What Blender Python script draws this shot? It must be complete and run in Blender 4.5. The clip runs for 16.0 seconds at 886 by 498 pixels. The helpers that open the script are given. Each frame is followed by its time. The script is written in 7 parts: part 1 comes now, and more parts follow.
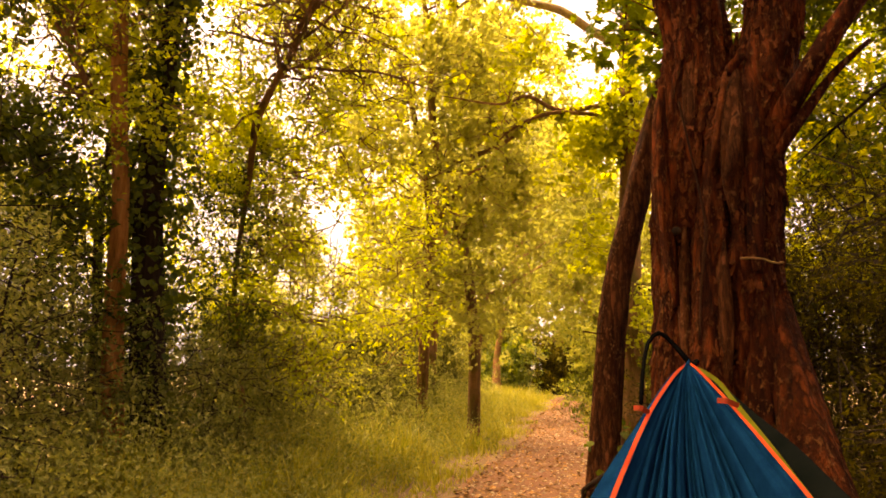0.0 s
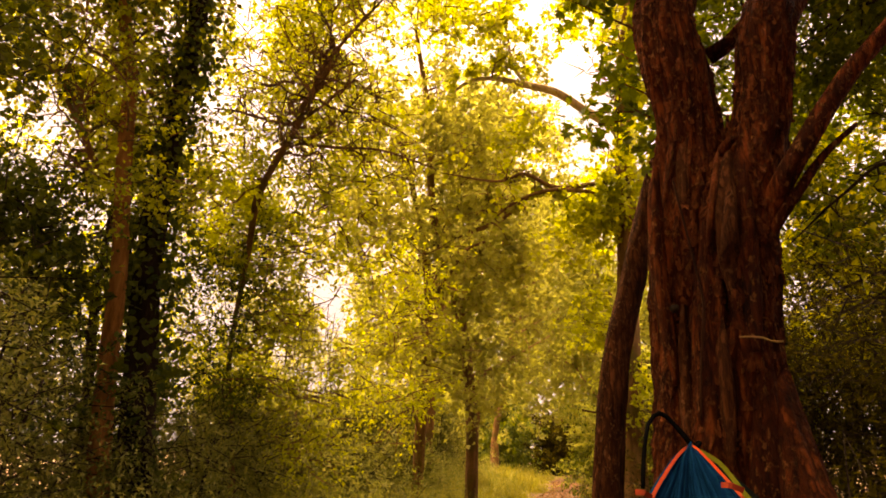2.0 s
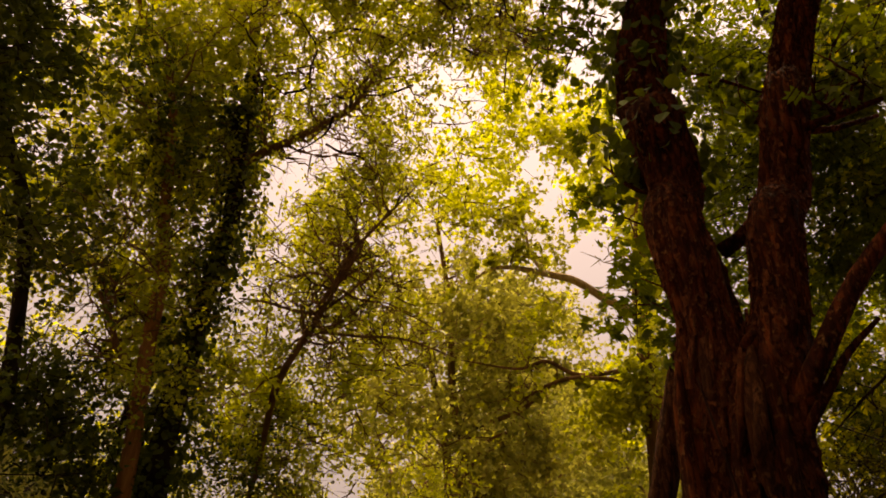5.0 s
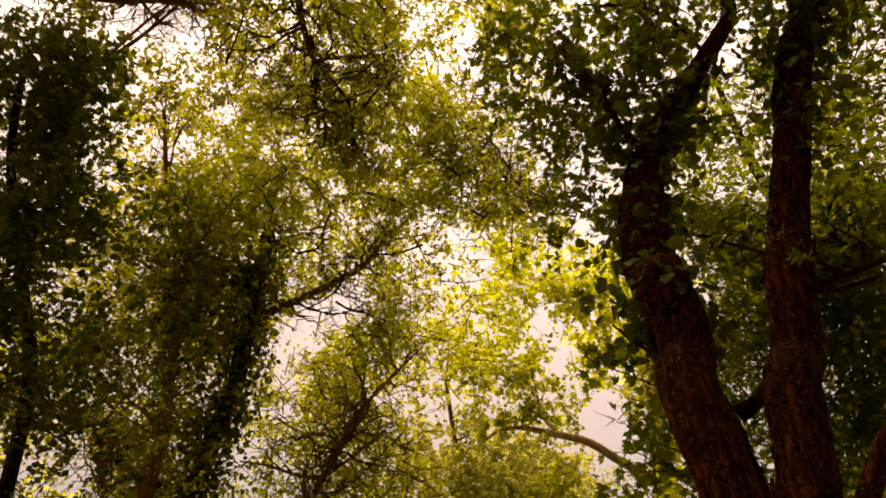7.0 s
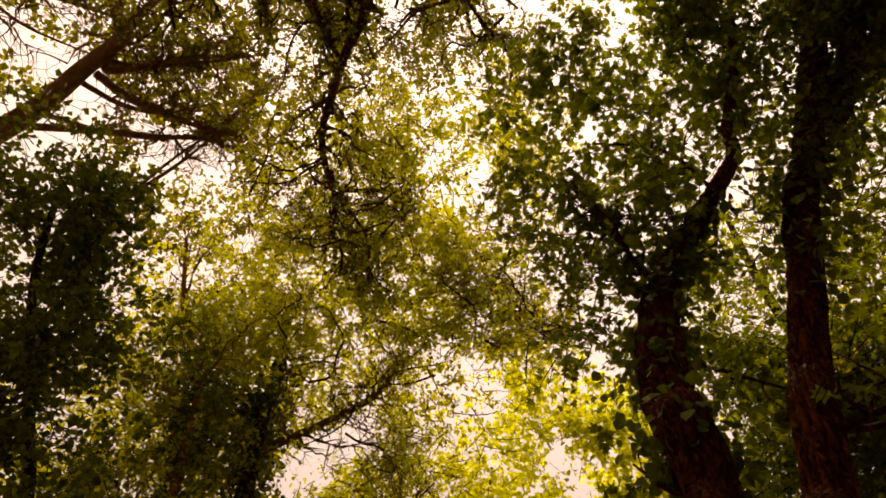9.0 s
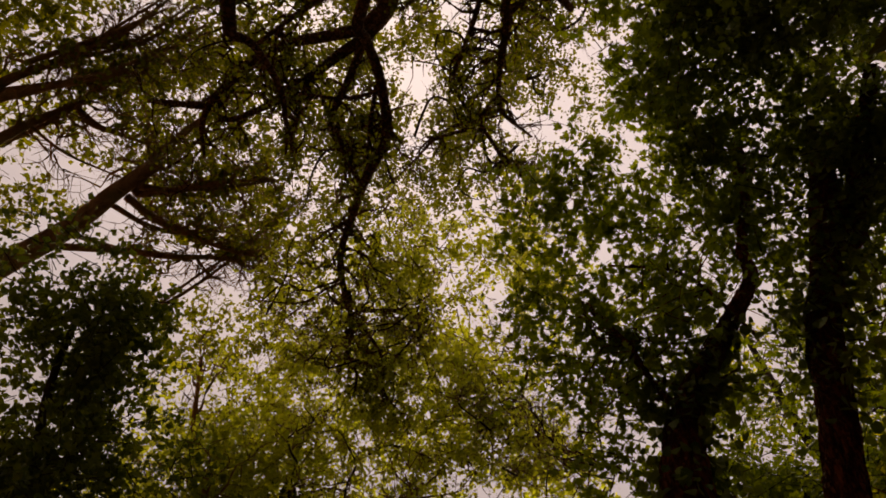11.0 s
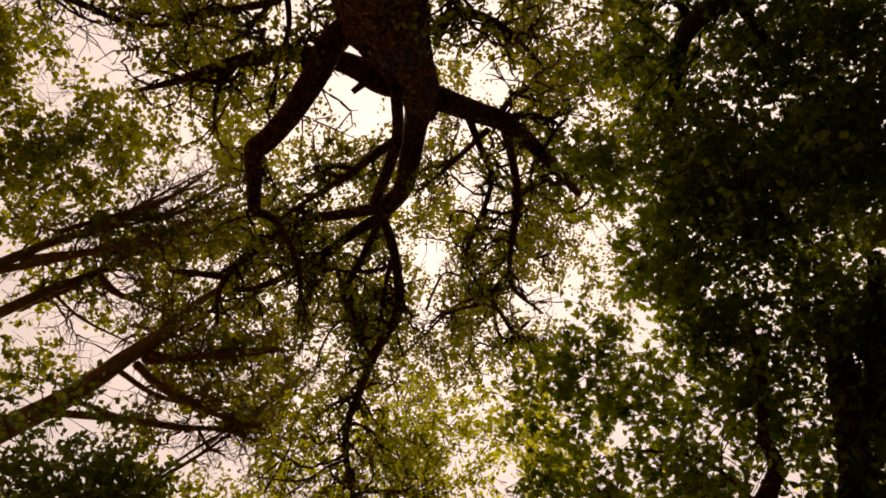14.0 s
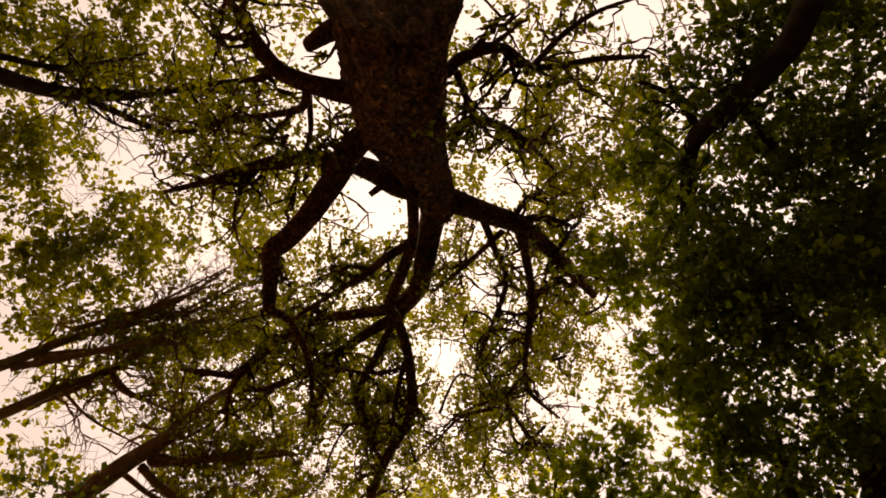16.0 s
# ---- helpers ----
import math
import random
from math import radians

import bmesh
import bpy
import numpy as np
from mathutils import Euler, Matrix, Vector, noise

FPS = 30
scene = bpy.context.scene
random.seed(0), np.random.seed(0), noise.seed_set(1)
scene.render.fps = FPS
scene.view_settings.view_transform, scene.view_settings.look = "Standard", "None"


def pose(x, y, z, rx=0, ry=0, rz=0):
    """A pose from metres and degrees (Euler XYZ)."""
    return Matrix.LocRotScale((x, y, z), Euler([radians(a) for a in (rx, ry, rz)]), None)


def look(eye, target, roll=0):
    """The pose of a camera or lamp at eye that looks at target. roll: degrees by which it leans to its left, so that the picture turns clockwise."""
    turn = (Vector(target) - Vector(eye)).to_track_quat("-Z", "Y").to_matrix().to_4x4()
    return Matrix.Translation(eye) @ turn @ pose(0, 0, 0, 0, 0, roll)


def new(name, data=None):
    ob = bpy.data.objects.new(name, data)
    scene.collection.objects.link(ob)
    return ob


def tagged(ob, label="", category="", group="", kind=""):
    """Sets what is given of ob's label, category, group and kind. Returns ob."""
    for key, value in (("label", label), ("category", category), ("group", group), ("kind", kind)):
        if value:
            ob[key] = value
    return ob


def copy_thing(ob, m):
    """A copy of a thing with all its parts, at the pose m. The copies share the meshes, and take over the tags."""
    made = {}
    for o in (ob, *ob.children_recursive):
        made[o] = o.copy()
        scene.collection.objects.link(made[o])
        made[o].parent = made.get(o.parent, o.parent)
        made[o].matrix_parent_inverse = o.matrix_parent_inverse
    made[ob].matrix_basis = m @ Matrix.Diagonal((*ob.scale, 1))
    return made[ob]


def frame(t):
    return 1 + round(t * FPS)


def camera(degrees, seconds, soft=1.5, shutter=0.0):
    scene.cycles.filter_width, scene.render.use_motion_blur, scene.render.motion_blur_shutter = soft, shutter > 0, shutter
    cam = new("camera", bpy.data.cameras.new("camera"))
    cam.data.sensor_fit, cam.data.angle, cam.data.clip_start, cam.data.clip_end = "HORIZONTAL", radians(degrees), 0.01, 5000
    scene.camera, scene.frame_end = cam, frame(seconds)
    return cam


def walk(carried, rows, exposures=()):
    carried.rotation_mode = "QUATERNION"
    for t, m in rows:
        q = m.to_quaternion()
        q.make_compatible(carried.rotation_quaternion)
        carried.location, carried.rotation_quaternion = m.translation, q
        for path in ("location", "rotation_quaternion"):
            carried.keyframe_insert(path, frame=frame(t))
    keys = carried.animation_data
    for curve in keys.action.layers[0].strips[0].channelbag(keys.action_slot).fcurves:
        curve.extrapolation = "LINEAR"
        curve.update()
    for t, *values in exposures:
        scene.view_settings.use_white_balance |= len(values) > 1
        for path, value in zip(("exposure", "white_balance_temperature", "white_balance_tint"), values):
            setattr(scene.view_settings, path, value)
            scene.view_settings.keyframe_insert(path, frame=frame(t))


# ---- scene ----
cam = camera(66.13, 16.0, soft=1.7)
EYE, TILT = 1.1, 10.0
# seconds, x, y, z, yaw, pitch, roll from the first stand
ROWS = [
    (0.0, 0.000, 0.000, 0.000, 0.00, -0.00, 0.00),
    (0.5, 0.000, 0.000, 0.001, -0.14, 0.74, -0.55),
    (1.0, 0.001, 0.000, 0.002, -0.16, 2.44, -0.61),
    (1.5, 0.001, 0.000, 0.003, -0.22, 4.66, -0.38),
    (2.0, 0.002, 0.000, 0.004, -0.18, 6.27, -0.46),
    (2.5, 0.003, 0.000, 0.008, 0.29, 8.43, -1.23),
    (3.0, 0.006, 0.000, 0.016, 0.40, 10.44, -1.73),
    (3.5, 0.008, 0.000, 0.024, 0.51, 13.15, -1.61),
    (4.0, 0.011, 0.000, 0.032, 0.58, 16.14, -0.93),
    (4.2, 0.012, -0.001, 0.035, 0.84, 17.41, -0.80),
    (6.3, 0.013, -0.010, 0.058, 1.96, 29.04, -1.05),
    (6.5, 0.014, -0.010, 0.060, 1.94, 30.62, -0.90),
    (7.0, 0.014, -0.013, 0.062, 2.18, 34.73, -1.17),
    (7.5, 0.014, -0.015, 0.064, 2.55, 37.90, -2.28),
    (8.0, 0.015, -0.017, 0.066, 2.76, 40.19, -3.15),
    (8.5, 0.015, -0.019, 0.068, 2.73, 42.56, -2.99),
    (9.0, 0.015, -0.021, 0.071, 2.67, 45.49, -2.40),
    (9.2, 0.015, -0.022, 0.071, 2.87, 46.99, -2.54),
    (11.3, 0.017, -0.030, 0.080, 3.24, 56.63, -3.74),
    (11.5, 0.017, -0.031, 0.081, 2.89, 57.43, -3.71),
    (12.0, 0.017, -0.033, 0.083, 2.73, 59.65, -4.04),
    (12.5, 0.018, -0.035, 0.085, 2.57, 62.99, -5.39),
    (13.0, 0.018, -0.037, 0.087, 2.72, 65.57, -5.95),
    (13.5, 0.018, -0.040, 0.089, 2.66, 67.79, -5.67),
    (14.0, 0.019, -0.042, 0.092, 2.51, 70.03, -5.14),
    (14.5, 0.019, -0.044, 0.094, 2.35, 71.29, -5.40),
    (15.0, 0.019, -0.046, 0.096, 2.52, 72.57, -6.31),
    (15.5, 0.020, -0.048, 0.098, 2.60, 75.32, -6.94),
    (16.0, 0.020, -0.050, 0.100, 2.41, 78.43, -6.44),
]
walk(cam, [(t, pose(0, 0, EYE, TILT) @ pose(x, y, z, 90 + pitch, roll, yaw)) for t, x, y, z, yaw, pitch, roll in ROWS],
     exposures=[(0.0, 3.7, 11000, 26), (2.0, 3.15, 11000, 26), (4.2, 2.35, 10800, 23), (6.3, 1.35, 8000, 19), (7.5, 2.1, 10300, 18), (8.4, 2.15, 10600, 18), (9.2, 1.5, 10200, 20), (11.3, 0.65, 8000, 18),
                (13.0, 0.9, 8200, 18), (14.0, 1.1, 9000, 18), (16.0, 1.25, 9600, 18)])

# ---------------------------------------------------------------- sky and sun
SUN_AZ, SUN_EL = -60.0, 74.0
world = bpy.data.worlds.new("sky")
scene.world = world
world.use_nodes = True
wn = world.node_tree
sky = wn.nodes.new("ShaderNodeTexSky")
sky.sky_type = 'NISHITA'
sky.sun_disc = False
sky.sun_elevation, sky.sun_rotation = radians(SUN_EL), radians(SUN_AZ)
sky.dust_density, sky.air_density = 6.0, 1.0
veil = wn.nodes.new("ShaderNodeMixRGB")          # thin bright cloud over the blue
veil.inputs[0].default_value = 0.95
veil.inputs[2].default_value = (8.9, 8.2, 8.85, 1)
wn.links.new(sky.outputs[0], veil.inputs[1])
bg = wn.nodes["Background"]
# an overcast sky is about three times as bright overhead as at the horizon
where, split, grade, deck = (wn.nodes.new(k) for k in ("ShaderNodeTexCoord", "ShaderNodeSeparateXYZ", "ShaderNodeMapRange", "ShaderNodeVectorMath"))
bend = wn.nodes.new("ShaderNodeMath")
bend.operation, bend.inputs[1].default_value = 'POWER', 2.0
wn.links.new(where.outputs["Generated"], split.inputs[0])
wn.links.new(split.outputs[2], bend.inputs[0])
wn.links.new(bend.outputs[0], grade.inputs[0])
grade.inputs["To Min"].default_value, grade.inputs["To Max"].default_value = 0.34, 1.33
deck.operation = 'MULTIPLY'
wn.links.new(veil.outputs[0], deck.inputs[0])
wn.links.new(grade.outputs[0], deck.inputs[1])
wn.links.new(deck.outputs[0], bg.inputs[0])
bg.inputs[1].default_value = 0.043
sun = new("sun", bpy.data.lights.new("sun", 'SUN'))
sun.data.energy, sun.data.angle, sun.data.color = 5.0, radians(60), (1.0, 0.86, 0.55)
az, el = radians(SUN_AZ), radians(SUN_EL)
sun.matrix_world = look((math.sin(az) * math.cos(el) * 60, math.cos(az) * math.cos(el) * 60, math.sin(el) * 60), (0, 0, 0))

# ---------------------------------------------------------------- materials
def material(name):
    m = bpy.data.materials.new(name)
    m.use_nodes = True
    return m, m.node_tree.nodes, m.node_tree.links, m.node_tree.nodes["Principled BSDF"]


def ramp(nodes, stops):
    r = nodes.new("ShaderNodeValToRGB")
    e = r.color_ramp.elements
    while len(e) < len(stops):
        e.new(0.5)
    for s, (p, c) in zip(e, stops):
        s.position, s.color = p, (*c, 1)
    return r


def texture(nodes, links, scale, detail=6, stretch=(1, 1, 1), rough=0.6):
    co, mp, nz = nodes.new("ShaderNodeTexCoord"), nodes.new("ShaderNodeMapping"), nodes.new("ShaderNodeTexNoise")
    mp.inputs["Scale"].default_value = stretch
    nz.inputs["Scale"].default_value, nz.inputs["Detail"].default_value, nz.inputs["Roughness"].default_value = scale, detail, rough
    links.new(co.outputs["Object"], mp.inputs[0])
    links.new(mp.outputs[0], nz.inputs["Vector"])
    return nz


def leaf_material(name, dark, light, through_dark, through_light, share=0.5, gloss=0.12):
    """Thin leaves: reflected and transmitted light, each leaf its own shade."""
    m, nodes, links, bsdf = material(name)
    geo = nodes.new("ShaderNodeNewGeometry")
    r1, r2 = ramp(nodes, [(0, dark), (1, light)]), ramp(nodes, [(0, through_dark), (1, through_light)])
    for r in (r1, r2):
        links.new(geo.outputs["Random Per Island"], r.inputs[0])
    bsdf.inputs["Roughness"].default_value = 0.5
    bsdf.inputs["Specular IOR Level"].default_value = gloss
    links.new(r1.outputs[0], bsdf.inputs["Base Color"])
    tr, mix = nodes.new("ShaderNodeBsdfTranslucent"), nodes.new("ShaderNodeMixShader")
    links.new(r2.outputs[0], tr.inputs[0])
    mix.inputs[0].default_value = share
    links.new(bsdf.outputs[0], mix.inputs[1])
    links.new(tr.outputs[0], mix.inputs[2])
    links.new(mix.outputs[0], nodes["Material Output"].inputs[0])
    return m


def bark_material(name, deep, mid, high, scale=9.0, bump=0.9, moss=None, plates=0.0, stretch=0.18, fleck=None):
    """Bark: long fissures between plates, fine fibre, and a slow change of shade."""
    m, nodes, links, bsdf = material(name)
    grain = texture(nodes, links, scale, 9, (1, 1, stretch), 0.72)
    fine = texture(nodes, links, scale * 6, 6, (1, 1, 0.35), 0.7)
    slow = texture(nodes, links, 1.7, 3, (1, 1, 0.5))
    # plates: cells warped by the grain, drawn out along the trunk
    co, mp, vo = nodes.new("ShaderNodeTexCoord"), nodes.new("ShaderNodeMapping"), nodes.new("ShaderNodeTexVoronoi")
    mp.inputs["Scale"].default_value = (1, 1, stretch * 1.6)
    vo.feature = 'DISTANCE_TO_EDGE'
    vo.inputs["Scale"].default_value = scale * 1.5
    warp = nodes.new("ShaderNodeMixRGB")
    warp.blend_type = 'LINEAR_LIGHT'
    warp.inputs[0].default_value = 0.05
    links.new(co.outputs["Object"], warp.inputs[1])
    links.new(grain.outputs["Color"], warp.inputs[2])
    links.new(warp.outputs[0], mp.inputs[0])
    links.new(mp.outputs[0], vo.inputs["Vector"])
    edge = ramp(nodes, [(0.0, (0, 0, 0)), (0.22, (1, 1, 1))])
    links.new(vo.outputs["Distance"], edge.inputs[0])
    h = nodes.new("ShaderNodeMixRGB")
    h.inputs[0].default_value = plates
    links.new(grain.outputs[0], h.inputs[1])
    links.new(edge.outputs[0], h.inputs[2])
    tone = nodes.new("ShaderNodeMath")
    tone.operation = 'MULTIPLY_ADD'
    tone.inputs[1].default_value = 0.35
    links.new(slow.outputs[0], tone.inputs[0])
    links.new(h.outputs[0], tone.inputs[2])
    low = nodes.new("ShaderNodeMath")
    low.operation = 'SUBTRACT'
    low.inputs[1].default_value = 0.17
    links.new(tone.outputs[0], low.inputs[0])
    r = ramp(nodes, [(0.30, deep), (0.52, mid), (0.80, high)])
    links.new(low.outputs[0], r.inputs[0])
    out = r.outputs[0]
    if moss:
        big = texture(nodes, links, 2.2, 4)
        rr = ramp(nodes, [(0.5, (0, 0, 0)), (0.66, (1, 1, 1))])
        links.new(big.outputs[0], rr.inputs[0])
        mx = nodes.new("ShaderNodeMixRGB")
        mx.inputs[2].default_value = (*moss, 1)
        links.new(rr.outputs[0], mx.inputs[0])
        links.new(out, mx.inputs[1])
        out = mx.outputs[0]
    if fleck:
        crumb = texture(nodes, links, scale * 2.6, 5, (1, 1, 0.6), 0.65)
        cr = ramp(nodes, [(0.54, (0, 0, 0)), (0.66, (1, 1, 1))])
        links.new(crumb.outputs[0], cr.inputs[0])
        patch = ramp(nodes, [(0.42, (0, 0, 0)), (0.62, (0.8, 0.8, 0.8))])
        links.new(texture(nodes, links, 4.5, 4, (1, 1, 0.5)).outputs[0], patch.inputs[0])
        both = nodes.new("ShaderNodeMath")
        both.operation = 'MULTIPLY'
        links.new(cr.outputs[0], both.inputs[0])
        links.new(patch.outputs[0], both.inputs[1])
        mf = nodes.new("ShaderNodeMixRGB")
        mf.inputs[2].default_value = (*fleck, 1)
        links.new(both.outputs[0], mf.inputs[0])
        links.new(out, mf.inputs[1])
        out = mf.outputs[0]
        raised = nodes.new("ShaderNodeMath")
        raised.operation = 'MULTIPLY_ADD'
        raised.inputs[1].default_value = 0.5
        links.new(cr.outputs[0], raised.inputs[0])
        links.new(h.outputs[0], raised.inputs[2])
        h = raised
    links.new(out, bsdf.inputs["Base Color"])
    add = nodes.new("ShaderNodeMath")
    add.operation = 'MULTIPLY_ADD'
    add.inputs[1].default_value = 0.3
    links.new(fine.outputs[0], add.inputs[0])
    links.new(h.outputs[0], add.inputs[2])
    b = nodes.new("ShaderNodeBump")
    b.inputs["Strength"].default_value, b.inputs["Distance"].default_value = bump, 0.035
    links.new(add.outputs[0], b.inputs["Height"])
    links.new(b.outputs[0], bsdf.inputs["Normal"])
    bsdf.inputs["Roughness"].default_value = 0.85
    bsdf.inputs["Specular IOR Level"].default_value = 0.06
    return m


def ground_material(name, stops, scale, bump=0.5, fine_scale=60):
    m, nodes, links, bsdf = material(name)
    n1, n2 = texture(nodes, links, scale, 8), texture(nodes, links, fine_scale, 6)
    mixv = nodes.new("ShaderNodeMath")
    mixv.operation = 'MULTIPLY_ADD'
    mixv.inputs[1].default_value = 0.45
    links.new(n2.outputs[0], mixv.inputs[0])
    half = nodes.new("ShaderNodeMath")
    half.operation = 'MULTIPLY'
    half.inputs[1].default_value = 0.6
    links.new(n1.outputs[0], half.inputs[0])
    links.new(half.outputs[0], mixv.inputs[2])
    r = ramp(nodes, stops)
    links.new(mixv.outputs[0], r.inputs[0])
    links.new(r.outputs[0], bsdf.inputs["Base Color"])
    b = nodes.new("ShaderNodeBump")
    b.inputs["Strength"].default_value, b.inputs["Distance"].default_value = bump, 0.02
    links.new(n2.outputs[0], b.inputs["Height"])
    links.new(b.outputs[0], bsdf.inputs["Normal"])
    bsdf.inputs["Roughness"].default_value = 0.95
    return m


def cloth_material(name, a, b, rough=0.55):
    m, nodes, links, bsdf = material(name)
    n = texture(nodes, links, 14, 5)
    r = ramp(nodes, [(0.3, a), (0.75, b)])
    links.new(n.outputs[0], r.inputs[0])
    links.new(r.outputs[0], bsdf.inputs["Base Color"])
    weave = texture(nodes, links, 420, 2)
    bp = nodes.new("ShaderNodeBump")
    bp.inputs["Strength"].default_value, bp.inputs["Distance"].default_value = 0.15, 0.002
    links.new(weave.outputs[0], bp.inputs["Height"])
    links.new(bp.outputs[0], bsdf.inputs["Normal"])
    bsdf.inputs["Roughness"].default_value = rough
    bsdf.inputs["Specular IOR Level"].default_value = 0.0
    return m


# sun glow and haze down the lane are put into this leaf colour
LEAF_GOLD_LIT = leaf_material("leaf_lane_sunlit", (0.215, 0.214, 0.0393), (0.258, 0.246, 0.0636), (0.362, 0.358, 0.0497), (0.414, 0.402, 0.08), 0.55)
# darker copy of the leaf above, for lane trees standing in shade
LEAF_LANE_SHADED = leaf_material("leaf_lane_shaded", (0.113, 0.127, 0.0203), (0.171, 0.167, 0.0359), (0.214, 0.224, 0.0269), (0.288, 0.278, 0.0484), 0.5)
LEAF_GREEN = leaf_material("leaf_hawthorn", (0.162, 0.185, 0.0248), (0.282, 0.295, 0.0438), (0.418, 0.452, 0.0219), (0.572, 0.587, 0.0389), 0.54)
LEAF_HEDGE = leaf_material("leaf_hedge", (0.0728, 0.0832, 0.0208), (0.236, 0.228, 0.0736), (0.166, 0.175, 0.023), (0.312, 0.298, 0.0521), 0.44)
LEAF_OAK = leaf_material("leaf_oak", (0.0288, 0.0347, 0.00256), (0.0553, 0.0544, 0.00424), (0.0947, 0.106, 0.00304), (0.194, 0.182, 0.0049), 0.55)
LEAF_SYCAMORE = leaf_material("leaf_sycamore", (0.0257, 0.0457, 0.00476), (0.0586, 0.0788, 0.00607), (0.113, 0.154, 0.00421), (0.246, 0.281, 0.00613), 0.53)
LEAF_IVY = leaf_material("leaf_ivy", (0.0224, 0.0392, 0.007), (0.0952, 0.119, 0.0168), (0.063, 0.091, 0.0056), (0.2016, 0.224, 0.0084), 0.35)
# darkened leaf: shade of the right-hand canopy and the bank is in its colour
LEAF_SHADE = leaf_material("leaf_shaded", (0.0148, 0.0274, 0.00456), (0.0604, 0.0821, 0.0103), (0.0502, 0.0741, 0.00456), (0.19, 0.228, 0.00798), 0.4)
# near-black leaf: shade under thicket and at the lane end is painted in
LEAF_DEEP_SHADE = leaf_material("leaf_deep_shade", (0.01, 0.01, 0.0025), (0.055, 0.04, 0.0075), (0.025, 0.025, 0.0025), (0.125, 0.1, 0.0075), 0.35, 0.01)
# brightened leaf: backlight through the upper thicket is part of its colour
LEAF_BACKLIT = leaf_material("leaf_backlit", (0.0612, 0.0675, 0.00625), (0.256, 0.255, 0.0238), (0.245, 0.265, 0.00875), (0.647, 0.605, 0.0175), 0.5)
GRASS = leaf_material("grass_blade", (0.115, 0.122, 0.0144), (0.288, 0.252, 0.0432), (0.187, 0.194, 0.0144), (0.36, 0.317, 0.036), 0.4)
LITTER = leaf_material("dry_leaf", (0.06, 0.024, 0.009), (0.30, 0.16, 0.065), (0.08, 0.04, 0.01), (0.2, 0.12, 0.04), 0.15)
STONE = ground_material("pale_grit", [(0.25, (0.12, 0.09, 0.06)), (0.8, (0.42, 0.34, 0.25))], 40)
BARK_RED = bark_material("bark_red_brown", (0.00448, 0.000959, 0.00042), (0.042, 0.0085, 0.00235), (0.27, 0.0615, 0.0175), 18, 1.0, plates=0.12, stretch=0.15, fleck=(0.276, 0.116, 0.042))
BARK_FLAKE = bark_material("bark_flake", (0.0151, 0.00375, 0.00121), (0.082, 0.0214, 0.00704), (0.302, 0.0909, 0.0342), 30, 0.8, stretch=0.5)
# lighter copy of the tan bark, with the light on one bank trunk painted in
BARK_LIT = bark_material("bark_lit", (0.09, 0.036, 0.010), (0.30, 0.13, 0.04), (0.50, 0.25, 0.09), 12, 0.8)
BARK_ROSE = bark_material("bark_rose", (0.0106, 0.0033, 0.00158), (0.066, 0.0205, 0.00726), (0.251, 0.0845, 0.033), 24, 1.0, plates=0.15, stretch=0.14, fleck=(0.317, 0.145, 0.066))
BARK_OAK = bark_material("bark_oak", (0.0072, 0.00312, 0.00144), (0.054, 0.0216, 0.009), (0.24, 0.106, 0.0432), 13, 1.0, plates=0.15, stretch=0.2, fleck=(0.36, 0.18, 0.084))
BARK_RIDGE = bark_material("bark_ridge", (0.022, 0.0088, 0.0044), (0.132, 0.0528, 0.022), (0.616, 0.275, 0.121), 14, 0.9, stretch=0.5)
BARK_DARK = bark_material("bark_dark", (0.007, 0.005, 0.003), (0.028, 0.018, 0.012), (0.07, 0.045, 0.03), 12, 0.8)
# bark lightened so the far bough carries the haze in its colour
BARK_HAZED = bark_material("bark_hazed", (0.18, 0.115, 0.07), (0.42, 0.29, 0.19), (0.60, 0.46, 0.33), 12, 0.8)
BARK_VINE = bark_material("bark_vine", (0.008, 0.003, 0.002), (0.03, 0.012, 0.006), (0.07, 0.03, 0.014), 30, 0.6)
BARK_TAN = bark_material("bark_tan", (0.05, 0.025, 0.011), (0.17, 0.088, 0.038), (0.32, 0.18, 0.085), 12, 0.8, moss=(0.085, 0.07, 0.02))
EARTH = ground_material("woodland_soil", [(0.25, (0.03, 0.016, 0.007)), (0.5, (0.08, 0.04, 0.016)), (0.8, (0.14, 0.08, 0.03))], 3.0)
TRACK = ground_material("earth_track", [(0.25, (0.045, 0.013, 0.005)), (0.5, (0.085, 0.027, 0.010)), (0.8, (0.15, 0.055, 0.023))], 1.6)
BLUE = cloth_material("blue_nylon", (0, 0.0106, 0.038), (0.000125, 0.0224, 0.0708), 0.45)
ORANGE = cloth_material("orange_tape", (0.25, 0.036, 0.018), (0.34, 0.062, 0.034), 0.6)
OLIVE = cloth_material("olive_strap", (0.06, 0.065, 0.008), (0.09, 0.09, 0.014), 0.7)
CHARCOAL = cloth_material("charcoal_nylon", (0.0024, 0.0036, 0.0036), (0.0054, 0.0066, 0.0066), 0.7)
ROPE = cloth_material("black_cord", (0.002, 0.002, 0.002), (0.006, 0.006, 0.006), 0.6)

